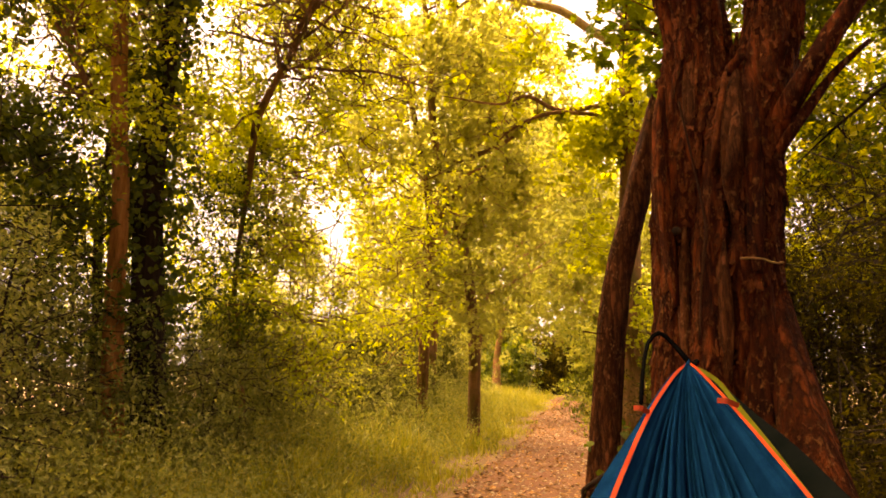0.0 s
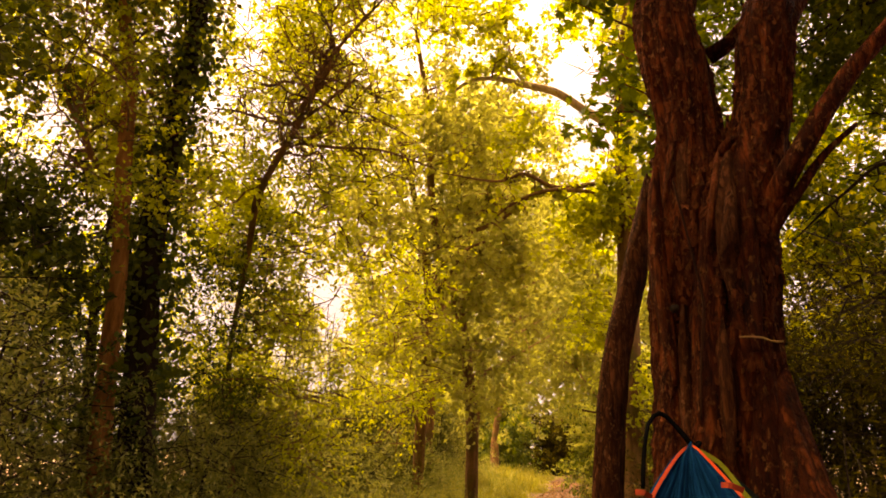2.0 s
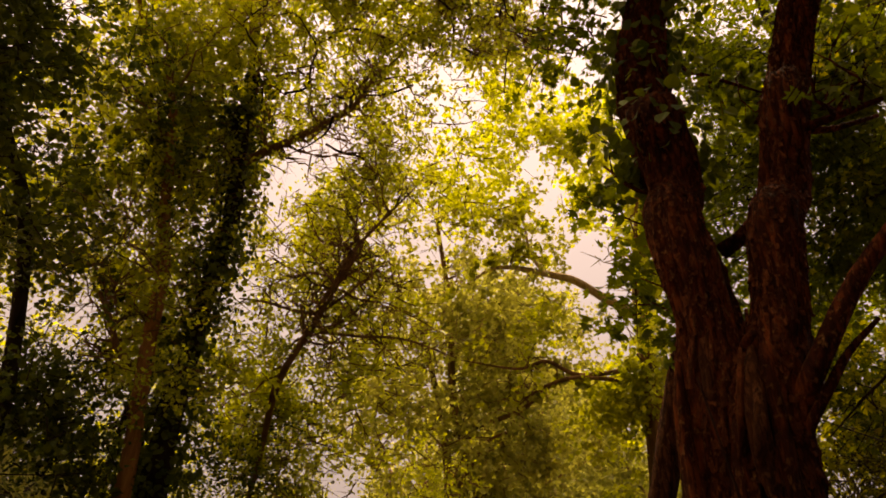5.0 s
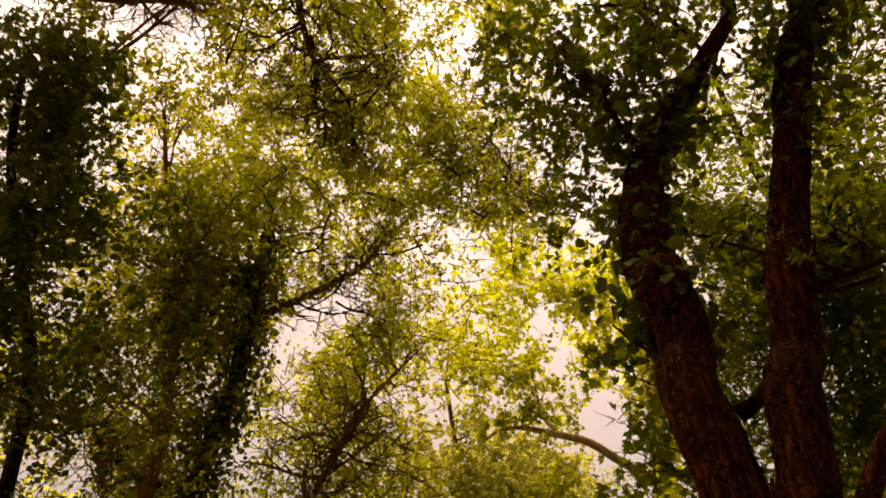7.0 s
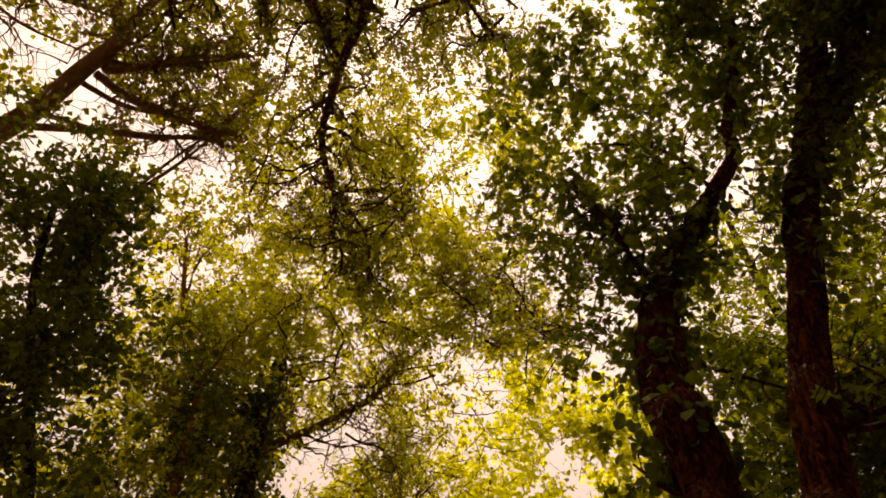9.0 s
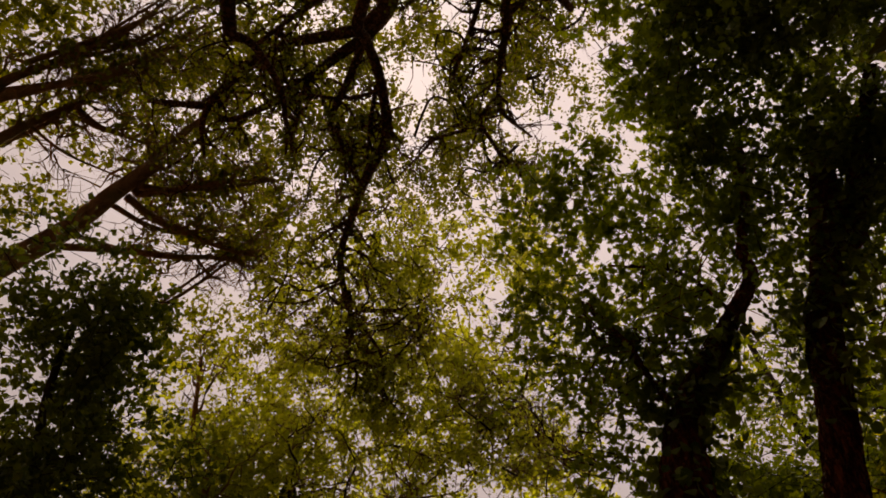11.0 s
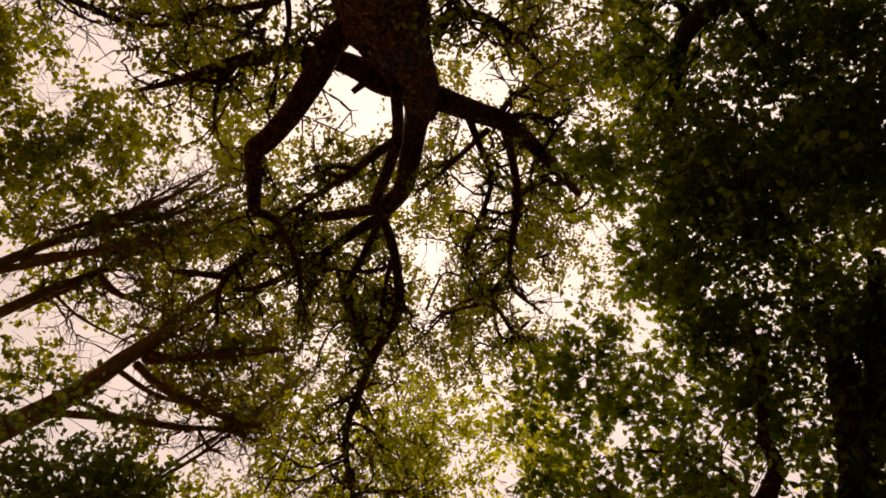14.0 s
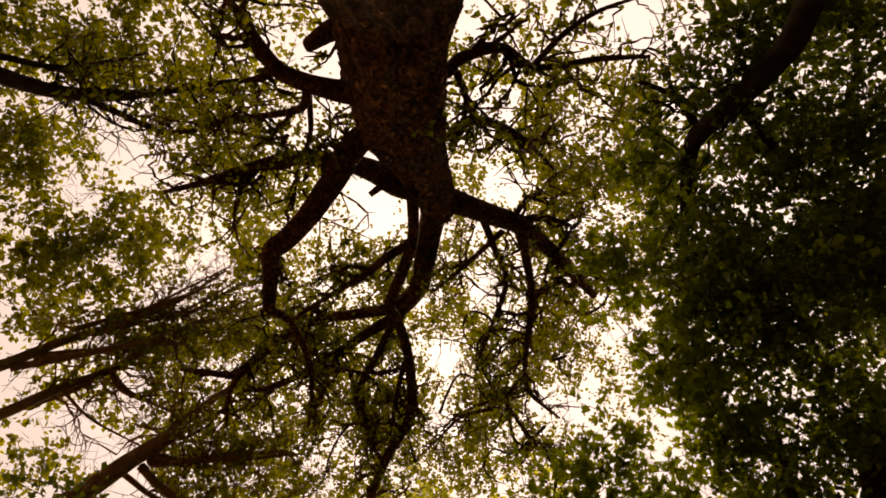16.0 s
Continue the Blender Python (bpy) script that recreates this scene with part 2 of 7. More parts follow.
# ---------------------------------------------------------------- mesh helpers
def mesh_object(name, verts, faces_flat, counts, mat, parent=None, smooth=False):
    """A mesh object from arrays: vertices (n, 3), loop indices and the corner count of each face."""
    me = bpy.data.meshes.new(name)
    verts, faces_flat, counts = np.asarray(verts, np.float32), np.asarray(faces_flat, np.int32), np.asarray(counts, np.int32)
    me.vertices.add(len(verts))
    me.vertices.foreach_set("co", verts.ravel())
    me.loops.add(len(faces_flat))
    me.loops.foreach_set("vertex_index", faces_flat)
    me.polygons.add(len(counts))
    me.polygons.foreach_set("loop_start", np.concatenate([[0], np.cumsum(counts)[:-1]]).astype(np.int32))
    me.polygons.foreach_set("loop_total", counts)
    me.update(calc_edges=True)
    me.polygons.foreach_set("use_smooth", np.full(len(counts), smooth))
    me.materials.append(mat)
    ob = new(name, me)
    ob.parent = parent
    return ob


def unit(v):
    return v / np.maximum(np.linalg.norm(v, axis=-1, keepdims=True), 1e-9)


def spline(pts, n):
    """n points on a smooth curve through the rows of pts (any number of columns)."""
    p = np.asarray(pts, float)
    if len(p) == 2:
        return p[0] + (p[1] - p[0]) * np.linspace(0, 1, n)[:, None]
    q = np.vstack([2 * p[0] - p[1], p, 2 * p[-1] - p[-2]])
    s = np.linspace(0, len(p) - 1 - 1e-6, n)
    i, f = s.astype(int), (s % 1)[:, None]
    a, b, c, d = q[i], q[i + 1], q[i + 2], q[i + 3]
    return 0.5 * (2 * b + (c - a) * f + (2 * a - 5 * b + 4 * c - d) * f ** 2 + (3 * b - a - 3 * c + d) * f ** 3)


def lattice(u, v, nu, seed):
    """Smooth noise over a tube: u runs once round in nu cells, v in cells along it."""
    table = np.random.default_rng(seed).uniform(0, 1, (nu, 4096))
    u = u * nu
    i, j = np.floor(u).astype(int), np.floor(v).astype(int)
    fu, fv = u - i, v - j
    fu, fv = fu * fu * (3 - 2 * fu), fv * fv * (3 - 2 * fv)
    g = lambda a, b: table[a % nu, b % 4096]
    return (g(i, j) * (1 - fu) + g(i + 1, j) * fu) * (1 - fv) + (g(i, j + 1) * (1 - fu) + g(i + 1, j + 1) * fu) * fv


def tube_arrays(path, radii, sides, rough=0.0, seed=0, flute=0.0):
    """Skin of a limb along a path, with knots and fluting in its outline."""
    path, radii = np.asarray(path, float), np.asarray(radii, float)
    n = len(path)
    tan = unit(np.gradient(path, axis=0))
    ref = np.array([0.31, 0.17, 0.2]) if abs(tan[0][2]) > 0.8 else np.array([0.05, 0.1, 1.0])
    a = np.zeros_like(path)
    a[0] = np.cross(tan[0], ref)
    for k in range(1, n):
        a[k] = a[k - 1] - tan[k] * (a[k - 1] @ tan[k])
    a = unit(a)
    b = np.cross(tan, a)
    ang = np.linspace(0, 2 * math.pi, sides, endpoint=False)
    r = np.repeat(radii[:, None], sides, 1)
    if rough or flute:
        rng = np.random.default_rng(seed)
        run = np.concatenate([[0], np.cumsum(np.linalg.norm(np.diff(path, axis=0), axis=1))])[:, None]
        w = np.zeros_like(r)
        for k, f in ((2, 0.7), (3, 1.1), (5, 1.7), (8, 2.6), (13, 4.0)):
            w += np.sin(k * ang + rng.uniform(0, 6.3) + 0.8 * np.sin(f * run + rng.uniform(0, 6.3))) * np.sin(f * 0.9 * run + rng.uniform(0, 6.3)) / k ** 0.5
        r = r * (1 + rough * w)
        if flute:
            # bark: long plates broken across, with fissures between them
            around = np.repeat((ang / (2 * math.pi))[None, :], len(path), 0)
            along = np.repeat(run, sides, 1)
            around = around + 0.035 * lattice(around, along * 3, 7, seed + 5)
            per = max(9, int(sides / 4.2))
            plate = 1 - np.abs(2 * lattice(around, along * 3.2, per, seed + 1) - 1)
            fibre = 1 - np.abs(2 * lattice(around, along * 9, per * 2, seed + 2) - 1)
            lump = lattice(around, along * 2.2, 5, seed + 3)
            r = r * (1 + flute * (1.5 * plate + 0.8 * fibre + 1.2 * lump - 1.7))
    v = path[:, None] + r[..., None] * (np.cos(ang)[None, :, None] * a[:, None] + np.sin(ang)[None, :, None] * b[:, None])
    idx = np.arange(n * sides).reshape(n, sides)
    f = np.stack([idx[:-1], np.roll(idx, -1, 1)[:-1], np.roll(idx, -1, 1)[1:], idx[1:]], -1).reshape(-1, 4)
    return v.reshape(-1, 3), f


def limb_part(name, pts, mat, parent, sides=14, step=0.09, rough=0.05, flute=0.0, seed=0):
    """One limb through points (x, y, z, radius)."""
    p = np.asarray(pts, float)
    length = np.linalg.norm(np.diff(p[:, :3], axis=0), axis=1).sum()
    c = spline(p, max(6, int(length / step)))
    v, f = tube_arrays(c[:, :3], np.maximum(c[:, 3], 0.004), sides, rough, seed, flute)
    caps = [np.arange(sides)[::-1], len(v) - sides + np.arange(sides)]
    flat = np.concatenate([f.ravel(), *caps])
    return mesh_object(name, v, flat, [4] * len(f) + [sides] * 2, mat, parent, True), c


def leaf_arrays(pos, axis, normal, size, wide=0.62, simple=False, lobed=False):
    """Leaves folded along the midrib: six corners and two faces each."""
    axis, side = unit(axis), None
    side = unit(np.cross(normal, axis))
    up = np.cross(axis, side)
    shape = np.array([(0, 0, 0), (-0.42, 0.30, 0.10), (-0.36, 0.68, 0.10), (0, 1, -0.05), (0.36, 0.68, 0.10), (0.42, 0.30, 0.10)])
    if simple:
        shape = shape[[0, 1, 3, 5]] + np.array([(0, 0, 0), (-0.03, 0.15, 0), (0, 0, 0), (0.03, 0.2, 0.05)])
    if lobed:
        # five pointed lobes in three faces: left, middle and right
        shape = np.array([(0, 0, 0), (-0.30, 0.02, 0.08), (-0.62, 0.36, 0.12), (-0.25, 0.42, 0.05), (-0.40, 0.80, 0.08), (-0.12, 0.66, 0.0), (0, 1.05, -0.08), (0.12, 0.66, 0.0), (0.40, 0.80, 0.08), (0.25, 0.42, 0.05), (0.62, 0.36, 0.12), (0.30, 0.02, 0.08)])
    s = size[:, None, None]
    v = pos[:, None] + s * (shape[None, :, 0:1] * wide * 1.3 * side[:, None] + shape[None, :, 1:2] * axis[:, None] + shape[None, :, 2:3] * up[:, None])
    if simple:
        return v.reshape(-1, 3), np.arange(len(pos) * 4)
    if lobed:
        base = np.arange(len(pos))[:, None] * 12
        return v.reshape(-1, 3), np.concatenate([base + np.array([k]) for k in ([0, 3, 2, 1], [0, 5, 4, 3], [0, 7, 6, 5], [0, 9, 8, 7], [0, 11, 10, 9])], 1).reshape(-1)
    base = np.arange(len(pos))[:, None] * 6
    f = np.concatenate([base + np.array([[0, 3, 2, 1]]), base + np.array([[0, 5, 4, 3]])], 1).reshape(-1)
    return v.reshape(-1, 3), f


def crown_part(name, pos, axis, normal, size, mat, parent, wide=0.62, simple=False, lobed=False):
    v, f = leaf_arrays(pos, axis, normal, size, wide, simple, lobed)
    return tagged(mesh_object(name, v, f, np.full(len(f) // 4, 4), mat, parent), kind="stuff")


def spray_leaves(rng, base, way, length, per, size, droop=0.25, spread=0.35, flat=0.5, bold=1.32):
    """Leaves along short shoots. base, way (n, 3), length (n,)."""
    n, per, size = len(base), max(1, round(per / bold ** 1.85)), size * bold
    s = rng.uniform(0.15, 1.05, (n, per))
    side = rng.standard_normal((n, per, 3))
    pos = base[:, None] + way[:, None] * (s * length[:, None])[..., None] + side * (spread * 0.33 * length[:, None, None])
    pos[..., 2] -= droop * (s * s) * length[:, None]
    axis = way[:, None] * 0.6 + unit(rng.standard_normal((n, per, 3)))
    axis[..., 2] -= 0.35
    normal = unit(rng.standard_normal((n, per, 3))) * (1 - flat)
    normal[..., 2] += flat
    sz = size * rng.uniform(0.6, 1.35, (n, per))
    return pos.reshape(-1, 3), axis.reshape(-1, 3), normal.reshape(-1, 3), sz.ravel()


def twig_arrays(base, tip, radius, bend):
    """Many thin three-sided shoots, each of two bent lengths; the thinnest are straight."""
    fine = radius < 0.0065
    if fine.any() and not fine.all():
        v1, f1 = twig_arrays(base[~fine], tip[~fine], radius[~fine], bend[~fine])
        v2, f2 = twig_arrays(base[fine], tip[fine], radius[fine], bend[fine])
        return np.concatenate([v1, v2]), np.concatenate([f1, f2 + len(v1)])
    n = len(base)
    if fine.all():
        way = unit(tip - base)
        a = unit(np.cross(way, np.array([0.21, 0.37, 0.9])))
        b = np.cross(way, a)
        ang = np.array([0, 2.09, 4.19])
        ring = (np.cos(ang)[None, :, None] * a[:, None] + np.sin(ang)[None, :, None] * b[:, None]) * radius[:, None, None]
        v = np.stack([base[:, None] + ring, tip[:, None] + ring * 0.35], 1)
        o = np.arange(n)[:, None] * 6
        f = np.stack([np.concatenate([o + k, o + (k + 1) % 3, o + 3 + (k + 1) % 3, o + 3 + k], 1) for k in range(3)], 1)
        return v.reshape(-1, 3), f.reshape(-1)
    mid = (base + tip) / 2 + bend
    way = unit(tip - base)
    a = unit(np.cross(way, np.array([0.21, 0.37, 0.9])))
    b = np.cross(way, a)
    ang = np.array([0, 2.09, 4.19])
    ring = np.cos(ang)[None, :, None] * a[:, None] + np.sin(ang)[None, :, None] * b[:, None]
    v = np.stack([base[:, None] + ring * radius[:, None, None], mid[:, None] + ring * radius[:, None, None] * 0.75, tip[:, None] + ring * radius[:, None, None] * 0.3], 1)
    o = np.arange(n)[:, None] * 9
    q = []
    for lvl in (0, 3):
        for k in range(3):
            q.append(np.concatenate([o + lvl + k, o + lvl + (k + 1) % 3, o + lvl + 3 + (k + 1) % 3, o + lvl + 3 + k], 1))
    f = np.stack(q, 1)
    return v.reshape(-1, 3), f.reshape(-1)


OPENINGS = []      # gaps that run up through the canopy: lower end, upper end, radius at each


def clear_of(pos, soft, rng):
    keep = np.ones(len(pos), bool)
    q = pos[:, [1, 2, 0]]
    wave = 0.11 * np.sin(q * 4.1 + 1.7 * np.sin(pos * 2.3)) + 0.12 * np.sin(q * 9.1 + 1.9 * np.sin(pos * 5.3)) + 0.07 * np.sin(q * 19.0 + pos * 6.0)
    pos = pos + wave
    for a, e, ra, re in OPENINGS:
        a, e = np.array(a), np.array(e)
        ax = e - a
        s = np.clip((pos - a) @ ax / (ax @ ax), 0, 1)
        d = np.linalg.norm(pos - a - s[:, None] * ax, axis=1) / (ra + (re - ra) * s)
        near = (d < 1 + soft)
        keep[near] &= d[near] > rng.uniform(1 - soft, 1 + soft, near.sum())
    return keep


def clumped(pos, share, grain):
    """Leaves gather in clumps with air between them: keep that share of them, in bodies about grain metres across."""
    g = 3.6 / grain
    q, r = pos[:, [1, 2, 0]] * g, pos[:, [2, 0, 1]] * g
    p = pos * g
    f = np.sin(p + 1.7 * np.sin(0.61 * q) + 0.9 * np.sin(1.3 * r)).sum(1) + 0.6 * np.sin(2.3 * q + 1.4 * np.sin(1.7 * p)).sum(1) + 0.25 * np.sin(5.1 * r + p).sum(1)
    return f > np.quantile(f, 1 - share)


class Tree:
    """A tree: an empty at its foot, each limb a part, its shoots one part and its leaves one part."""

    def __init__(self, name, foot, label, bark, leaf, seed, leaf_size=0.07, group="", category="tree"):
        self.ob = tagged(new(name), label, category, group)
        self.ob.location = foot
        self.foot = np.array(foot, float)
        self.bark, self.leaf, self.rng, self.size, self.seed = bark, leaf, np.random.default_rng(seed), leaf_size, seed
        self.twigs, self.leaves, self.share, self.more, self.bold, self.flat, self.shoot = [], [], 1.0, 1.0, 1.0, 0.5, 0.006

    def limb(self, name, *pts, sides=12, step=0.09, rough=0.05, flute=0.0, branches=0, reach=1.0, start=0.25, rise=0.25, per=12, shoots=5, thick=0.026, leafy=1.0, lean=(0, 0, 0), mat=None, under=None):
        p = np.array(pts, float)
        p[:, :3] -= self.foot
        self.seed += 1
        ob, c = limb_part(name, p, mat or self.bark, under or self.ob, sides, step, rough, flute, self.seed)
        if branches:
            self.branch_out(c, branches, reach, start, rise, per, shoots, thick, leafy, lean)
        return ob

    def flakes(self, limb, count, mat, low=0.004, high=0.016):
        """Loose plates of bark that lift from a stem at their lower edge."""
        n = len(limb.data.vertices)
        co, no = np.zeros(n * 3, np.float32), np.zeros(n * 3, np.float32)
        limb.data.vertices.foreach_get("co", co)
        limb.data.vertices.foreach_get("normal", no)
        k = self.rng.choice(n, count)
        p, out = co.reshape(-1, 3)[k].astype(float), unit(no.reshape(-1, 3)[k].astype(float))
        up = np.array([0, 0, 1.0]) + 0.25 * self.rng.standard_normal((count, 3))
        up = unit(up - out * np.sum(up * out, 1, keepdims=True))
        side = np.cross(up, out)
        h, w = self.rng.uniform(low, high, (count, 1)), self.rng.uniform(low * 0.5, high * 0.45, (count, 1))
        lift = self.rng.uniform(0.001, 0.006, (count, 1))
        j = lambda: self.rng.uniform(0.6, 1.2, (count, 1))
        v = np.stack([p - side * w * j() + up * h * j() + out * 0.001, p + side * w * j() + up * h * j() + out * 0.001, p + side * w * j() - up * h * j() + out * lift,
                      p - up * h * j() * 1.2 + out * (lift + 0.003), p - side * w * j() - up * h * j() + out * lift], 1)
        back = v - out[:, None] * 0.006
        o = np.arange(count)[:, None] * 10
        v = np.concatenate([v, back], 1)
        quads = [o + np.array([[i, (i + 1) % 5, 5 + (i + 1) % 5, 5 + i]]) for i in range(5)]
        flat = np.concatenate([o + np.array([[4, 3, 2, 1, 0]])] + quads, 1).ravel()
        return tagged(mesh_object("loose_bark", v.reshape(-1, 3), flat, np.tile([5, 4, 4, 4, 4, 4], count), mat, limb), kind="stuff")

    def branch_out(self, c, count, reach, start, rise, per, shoots, thick, leafy, lean=(0, 0, 0)):
        rng, count = self.rng, int(count * self.more)
        tan = unit(np.gradient(c[:, :3], axis=0))
        k = (rng.uniform(start, 1.0, count) * (len(c) - 1)).astype(int)
        out = rng.standard_normal((count, 3))
        out -= tan[k] * np.sum(out * tan[k], 1, keepdims=True)
        way = unit(unit(out) + tan[k] * 0.7 + np.array([0, 0, rise]) + np.array(lean))
        length = reach * rng.uniform(0.45, 1.1, count)
        p0, r0 = c[k, :3], np.minimum(thick * rng.uniform(0.6, 1.2, count), c[k, 3] * 0.85)
        # crooked main shoots of four lengths
        here, pts = p0, [p0]
        w = way
        for _ in range(4):
            w = unit(w + 0.55 * rng.standard_normal((count, 3)) + np.array([0, 0, 0.06]))
            here = here + w * length[:, None] / 4
            pts.append(here)
        for j in range(4):
            self.twigs.append((pts[j], pts[j + 1], r0 * (1 - 0.21 * j), 0.03 * rng.standard_normal((count, 3)) * length[:, None]))
        # side shoots with the leaves
        pts = np.array(pts)
        s = rng.uniform(0.8, 4.0, (count, shoots))
        i = np.minimum(s.astype(int), 3)
        cc = np.arange(count)[:, None]
        base = pts[i, cc] + (pts[i + 1, cc] - pts[i, cc]) * (s - i)[..., None]
        sw = unit(unit(pts[i + 1, cc] - pts[i, cc]) * 0.5 + 0.8 * rng.standard_normal((count, shoots, 3)))
        sl = np.repeat((0.42 * length)[:, None], shoots, 1) * rng.uniform(0.5, 1.2, (count, shoots))
        base, sw, sl = base.reshape(-1, 3), sw.reshape(-1, 3), sl.ravel()
        self.twigs.append((base, base + sw * sl[:, None], np.repeat(r0, shoots) * 0.35, 0.06 * rng.standard_normal(base.shape) * sl[:, None]))
        if leafy > 0:
            self.leaves.append(spray_leaves(rng, base, sw, sl, max(1, int(per * leafy * self.share)), self.size, flat=self.flat, bold=self.bold))

    def mass(self, centre, radii, count, per=12, length=0.32, size=None, clump=0.65, twigs=True, soft=0.25, hollow=0.0, droop=0.25, patchy=2.0):
        """Shoots through an uneven body of foliage."""
        rng = self.rng
        n = int(count * patchy)
        d = unit(rng.standard_normal((n, 3))) * rng.uniform(hollow ** 3, 1, (n, 1)) ** (1 / 3)
        ph = self.seed + np.array(centre).sum() * 3
        lobe = np.sin(d[:, 0] * 3.1 + d[:, 2] * 2.0 + ph) + np.sin(d[:, 1] * 3.7 - d[:, 0] * 2.3 + 1.7 * ph) + np.sin(d[:, 2] * 4.3 + d[:, 1] * 1.9 + 2.3 * ph)
        pos = d * (0.98 + 0.2 * lobe)[:, None] * np.array(radii) + np.array(centre)
        w = clump
        field = np.sin(pos[:, 0] / w * 2.1 + 1.3 * np.sin(pos[:, 1] / w * 1.7 + self.seed)) + np.sin(pos[:, 1] / w * 2.4 + 1.1 * np.sin(pos[:, 2] / w * 1.9)) + np.sin(pos[:, 2] / w * 2.2 + 1.7 * np.sin(pos[:, 0] / w * 1.3))
        field += 0.9 * rng.standard_normal(n) - 0.8 * (np.linalg.norm(d, axis=1) > 0.85)
        keep = np.argsort(-field)[:int(count)]
        pos, d = pos[keep], d[keep]
        ok = pos[:, 2] > 0.05
        pos, d = pos[ok], d[ok]
        n = len(pos)
        way = unit(0.5 * d + 0.9 * rng.standard_normal((n, 3)) * np.array([1, 1, 0.5]))
        ln = length * rng.uniform(0.5, 1.3, n)
        base = pos - self.foot
        if twigs:
            k = slice(None, None, 2)
            self.twigs.append((base[k], (base + way * ln[:, None])[k], np.full(n, self.shoot)[k], (0.05 * rng.standard_normal((n, 3)) * ln[:, None])[k]))
        self.leaves.append(spray_leaves(rng, base, way, ln, per, size or self.size, droop, flat=self.flat, bold=self.bold))

    def finish(self, wide=0.62, twig_name="branchwork", crown_name="crown", simple=False, share=1.0, grain=0.8, lobed=False):
        if self.twigs:
            b, t, r, bend = (np.concatenate(x) for x in zip(*self.twigs))
            v, f = twig_arrays(b, t, r, bend)
            tagged(mesh_object(twig_name, v, f, np.full(len(f) // 4, 4), self.bark, self.ob), kind="stuff")
        if self.leaves:
            pos, axis, normal, size = (np.concatenate(x) for x in zip(*self.leaves))
            ok = clear_of(pos + self.foot, 0.3, self.rng)
            if share < 1:
                ok &= clumped(pos + self.foot, share, grain)
            pos, axis, normal, size = pos[ok], axis[ok], normal[ok], size[ok]
            crown_part(crown_name, pos, axis, normal, size, self.leaf, self.ob, wide, simple, lobed)
        return self.ob


def climber(name, label, pts, spread, count, leaf, seed, size=0.06):
    """Ivy that clothes a stem: a creeping vine and leaves that stand off it."""
    rng = np.random.default_rng(seed)
    ob = tagged(new(name), label, "ivy")
    ob.location = pts[0][:3]
    c = spline(np.array(pts, float), 160)
    c[:, :3] -= np.array(pts[0][:3])
    vine = c[::8].copy()
    turn = np.linspace(0, 14, len(vine))
    vine[:, 0] += np.cos(turn) * (vine[:, 3] + 0.01)
    vine[:, 1] += np.sin(turn) * (vine[:, 3] + 0.01)
    vine[:, 3] = 0.012
    limb_part("vine", vine, BARK_DARK, ob, 6, 0.08, 0.1)
    k = rng.integers(0, len(c), count)
    a = rng.uniform(0, 6.28, count)
    out = np.stack([np.cos(a), np.sin(a), rng.normal(0, 0.3, count)], 1)
    pos = c[k, :3] + out * (c[k, 3] * 0.9 + spread * rng.uniform(0, 1, count) ** 1.6)[:, None]
    axis = out * 0.5 + np.array([0, 0, -0.8]) + 0.5 * rng.standard_normal((count, 3))
    crown_part("foliage", pos, axis, out + 0.5 * rng.standard_normal((count, 3)), size * rng.uniform(0.6, 1.4, count), leaf, ob, 0.9)
    return ob


def part(name, bm, mat, parent, label=""):
    me = bpy.data.meshes.new(name)
    bm.to_mesh(me)
    bm.free()
    me.materials.append(mat)
    ob = new(name, me)
    ob.parent = parent
    if label:
        ob["label"] = label
    return ob

# ---------------------------------------------------------------- ground, track, verges
LANE = 0.1765      # the lane bears off to the right: metres across for each metre ahead


def lane_edge(y):
    return -0.12 + LANE * (y - 6.2) + 0.10 * np.sin(y * 0.7)


def track_left(y):
    return lane_edge(y) + 0.15 + 0.03 * np.clip(y, 0, 30)


def track_right(y):
    return lane_edge(y) + 1.6 + 0.10 * np.sin(y * 0.9 + 1)


def height(x, y):
    mid = (track_left(y) + track_right(y)) / 2
    off = np.abs(x - mid)
    far = np.clip((off - 0.8) / 1.5, 0, 1)
    return 0.12 * far * far + 0.05 * far * np.sin(x * 1.7 + 1) * np.sin(y * 1.3) - 0.0


gx = np.concatenate([-np.geomspace(400, 8, 18), np.arange(-7.5, 9.6, 0.25), np.geomspace(10, 400, 18)])
gy = np.concatenate([-np.geomspace(400, 6, 16), np.arange(-5.5, 40, 0.35), np.geomspace(41, 600, 16)])
X, Y = np.meshgrid(gx, gy)
V = np.stack([X, Y, height(X, Y)], -1).reshape(-1, 3)
idx = np.arange(X.size).reshape(X.shape)
F = np.stack([idx[:-1, :-1], idx[:-1, 1:], idx[1:, 1:], idx[1:, :-1]], -1).reshape(-1, 4)
tagged(mesh_object("ground", V, F.ravel(), np.full(len(F), 4), EARTH, None, True), "brown woodland soil under hedges and trees", "ground", kind="structure")
ty = np.arange(-6, 60, 0.25)
tv = np.linspace(0, 1, 9)
TX = track_left(ty)[:, None] + (track_right(ty) - track_left(ty))[:, None] * tv
TX[:, 0] += 0.05 * np.sin(ty * 5.1) - 0.05
TX[:, -1] += 0.05 * np.sin(ty * 4.3) + 0.05
TY = np.repeat(ty[:, None], 9, 1)
TZ = height(TX, TY) + 0.012 + 0.006 * np.sin(TX * 9) * np.sin(TY * 6) - 0.008 * np.isin(np.arange(9), (0, 8))
idx = np.arange(TX.size).reshape(TX.shape)
F = np.stack([idx[:-1, :-1], idx[:-1, 1:], idx[1:, 1:], idx[1:, :-1]], -1).reshape(-1, 4)
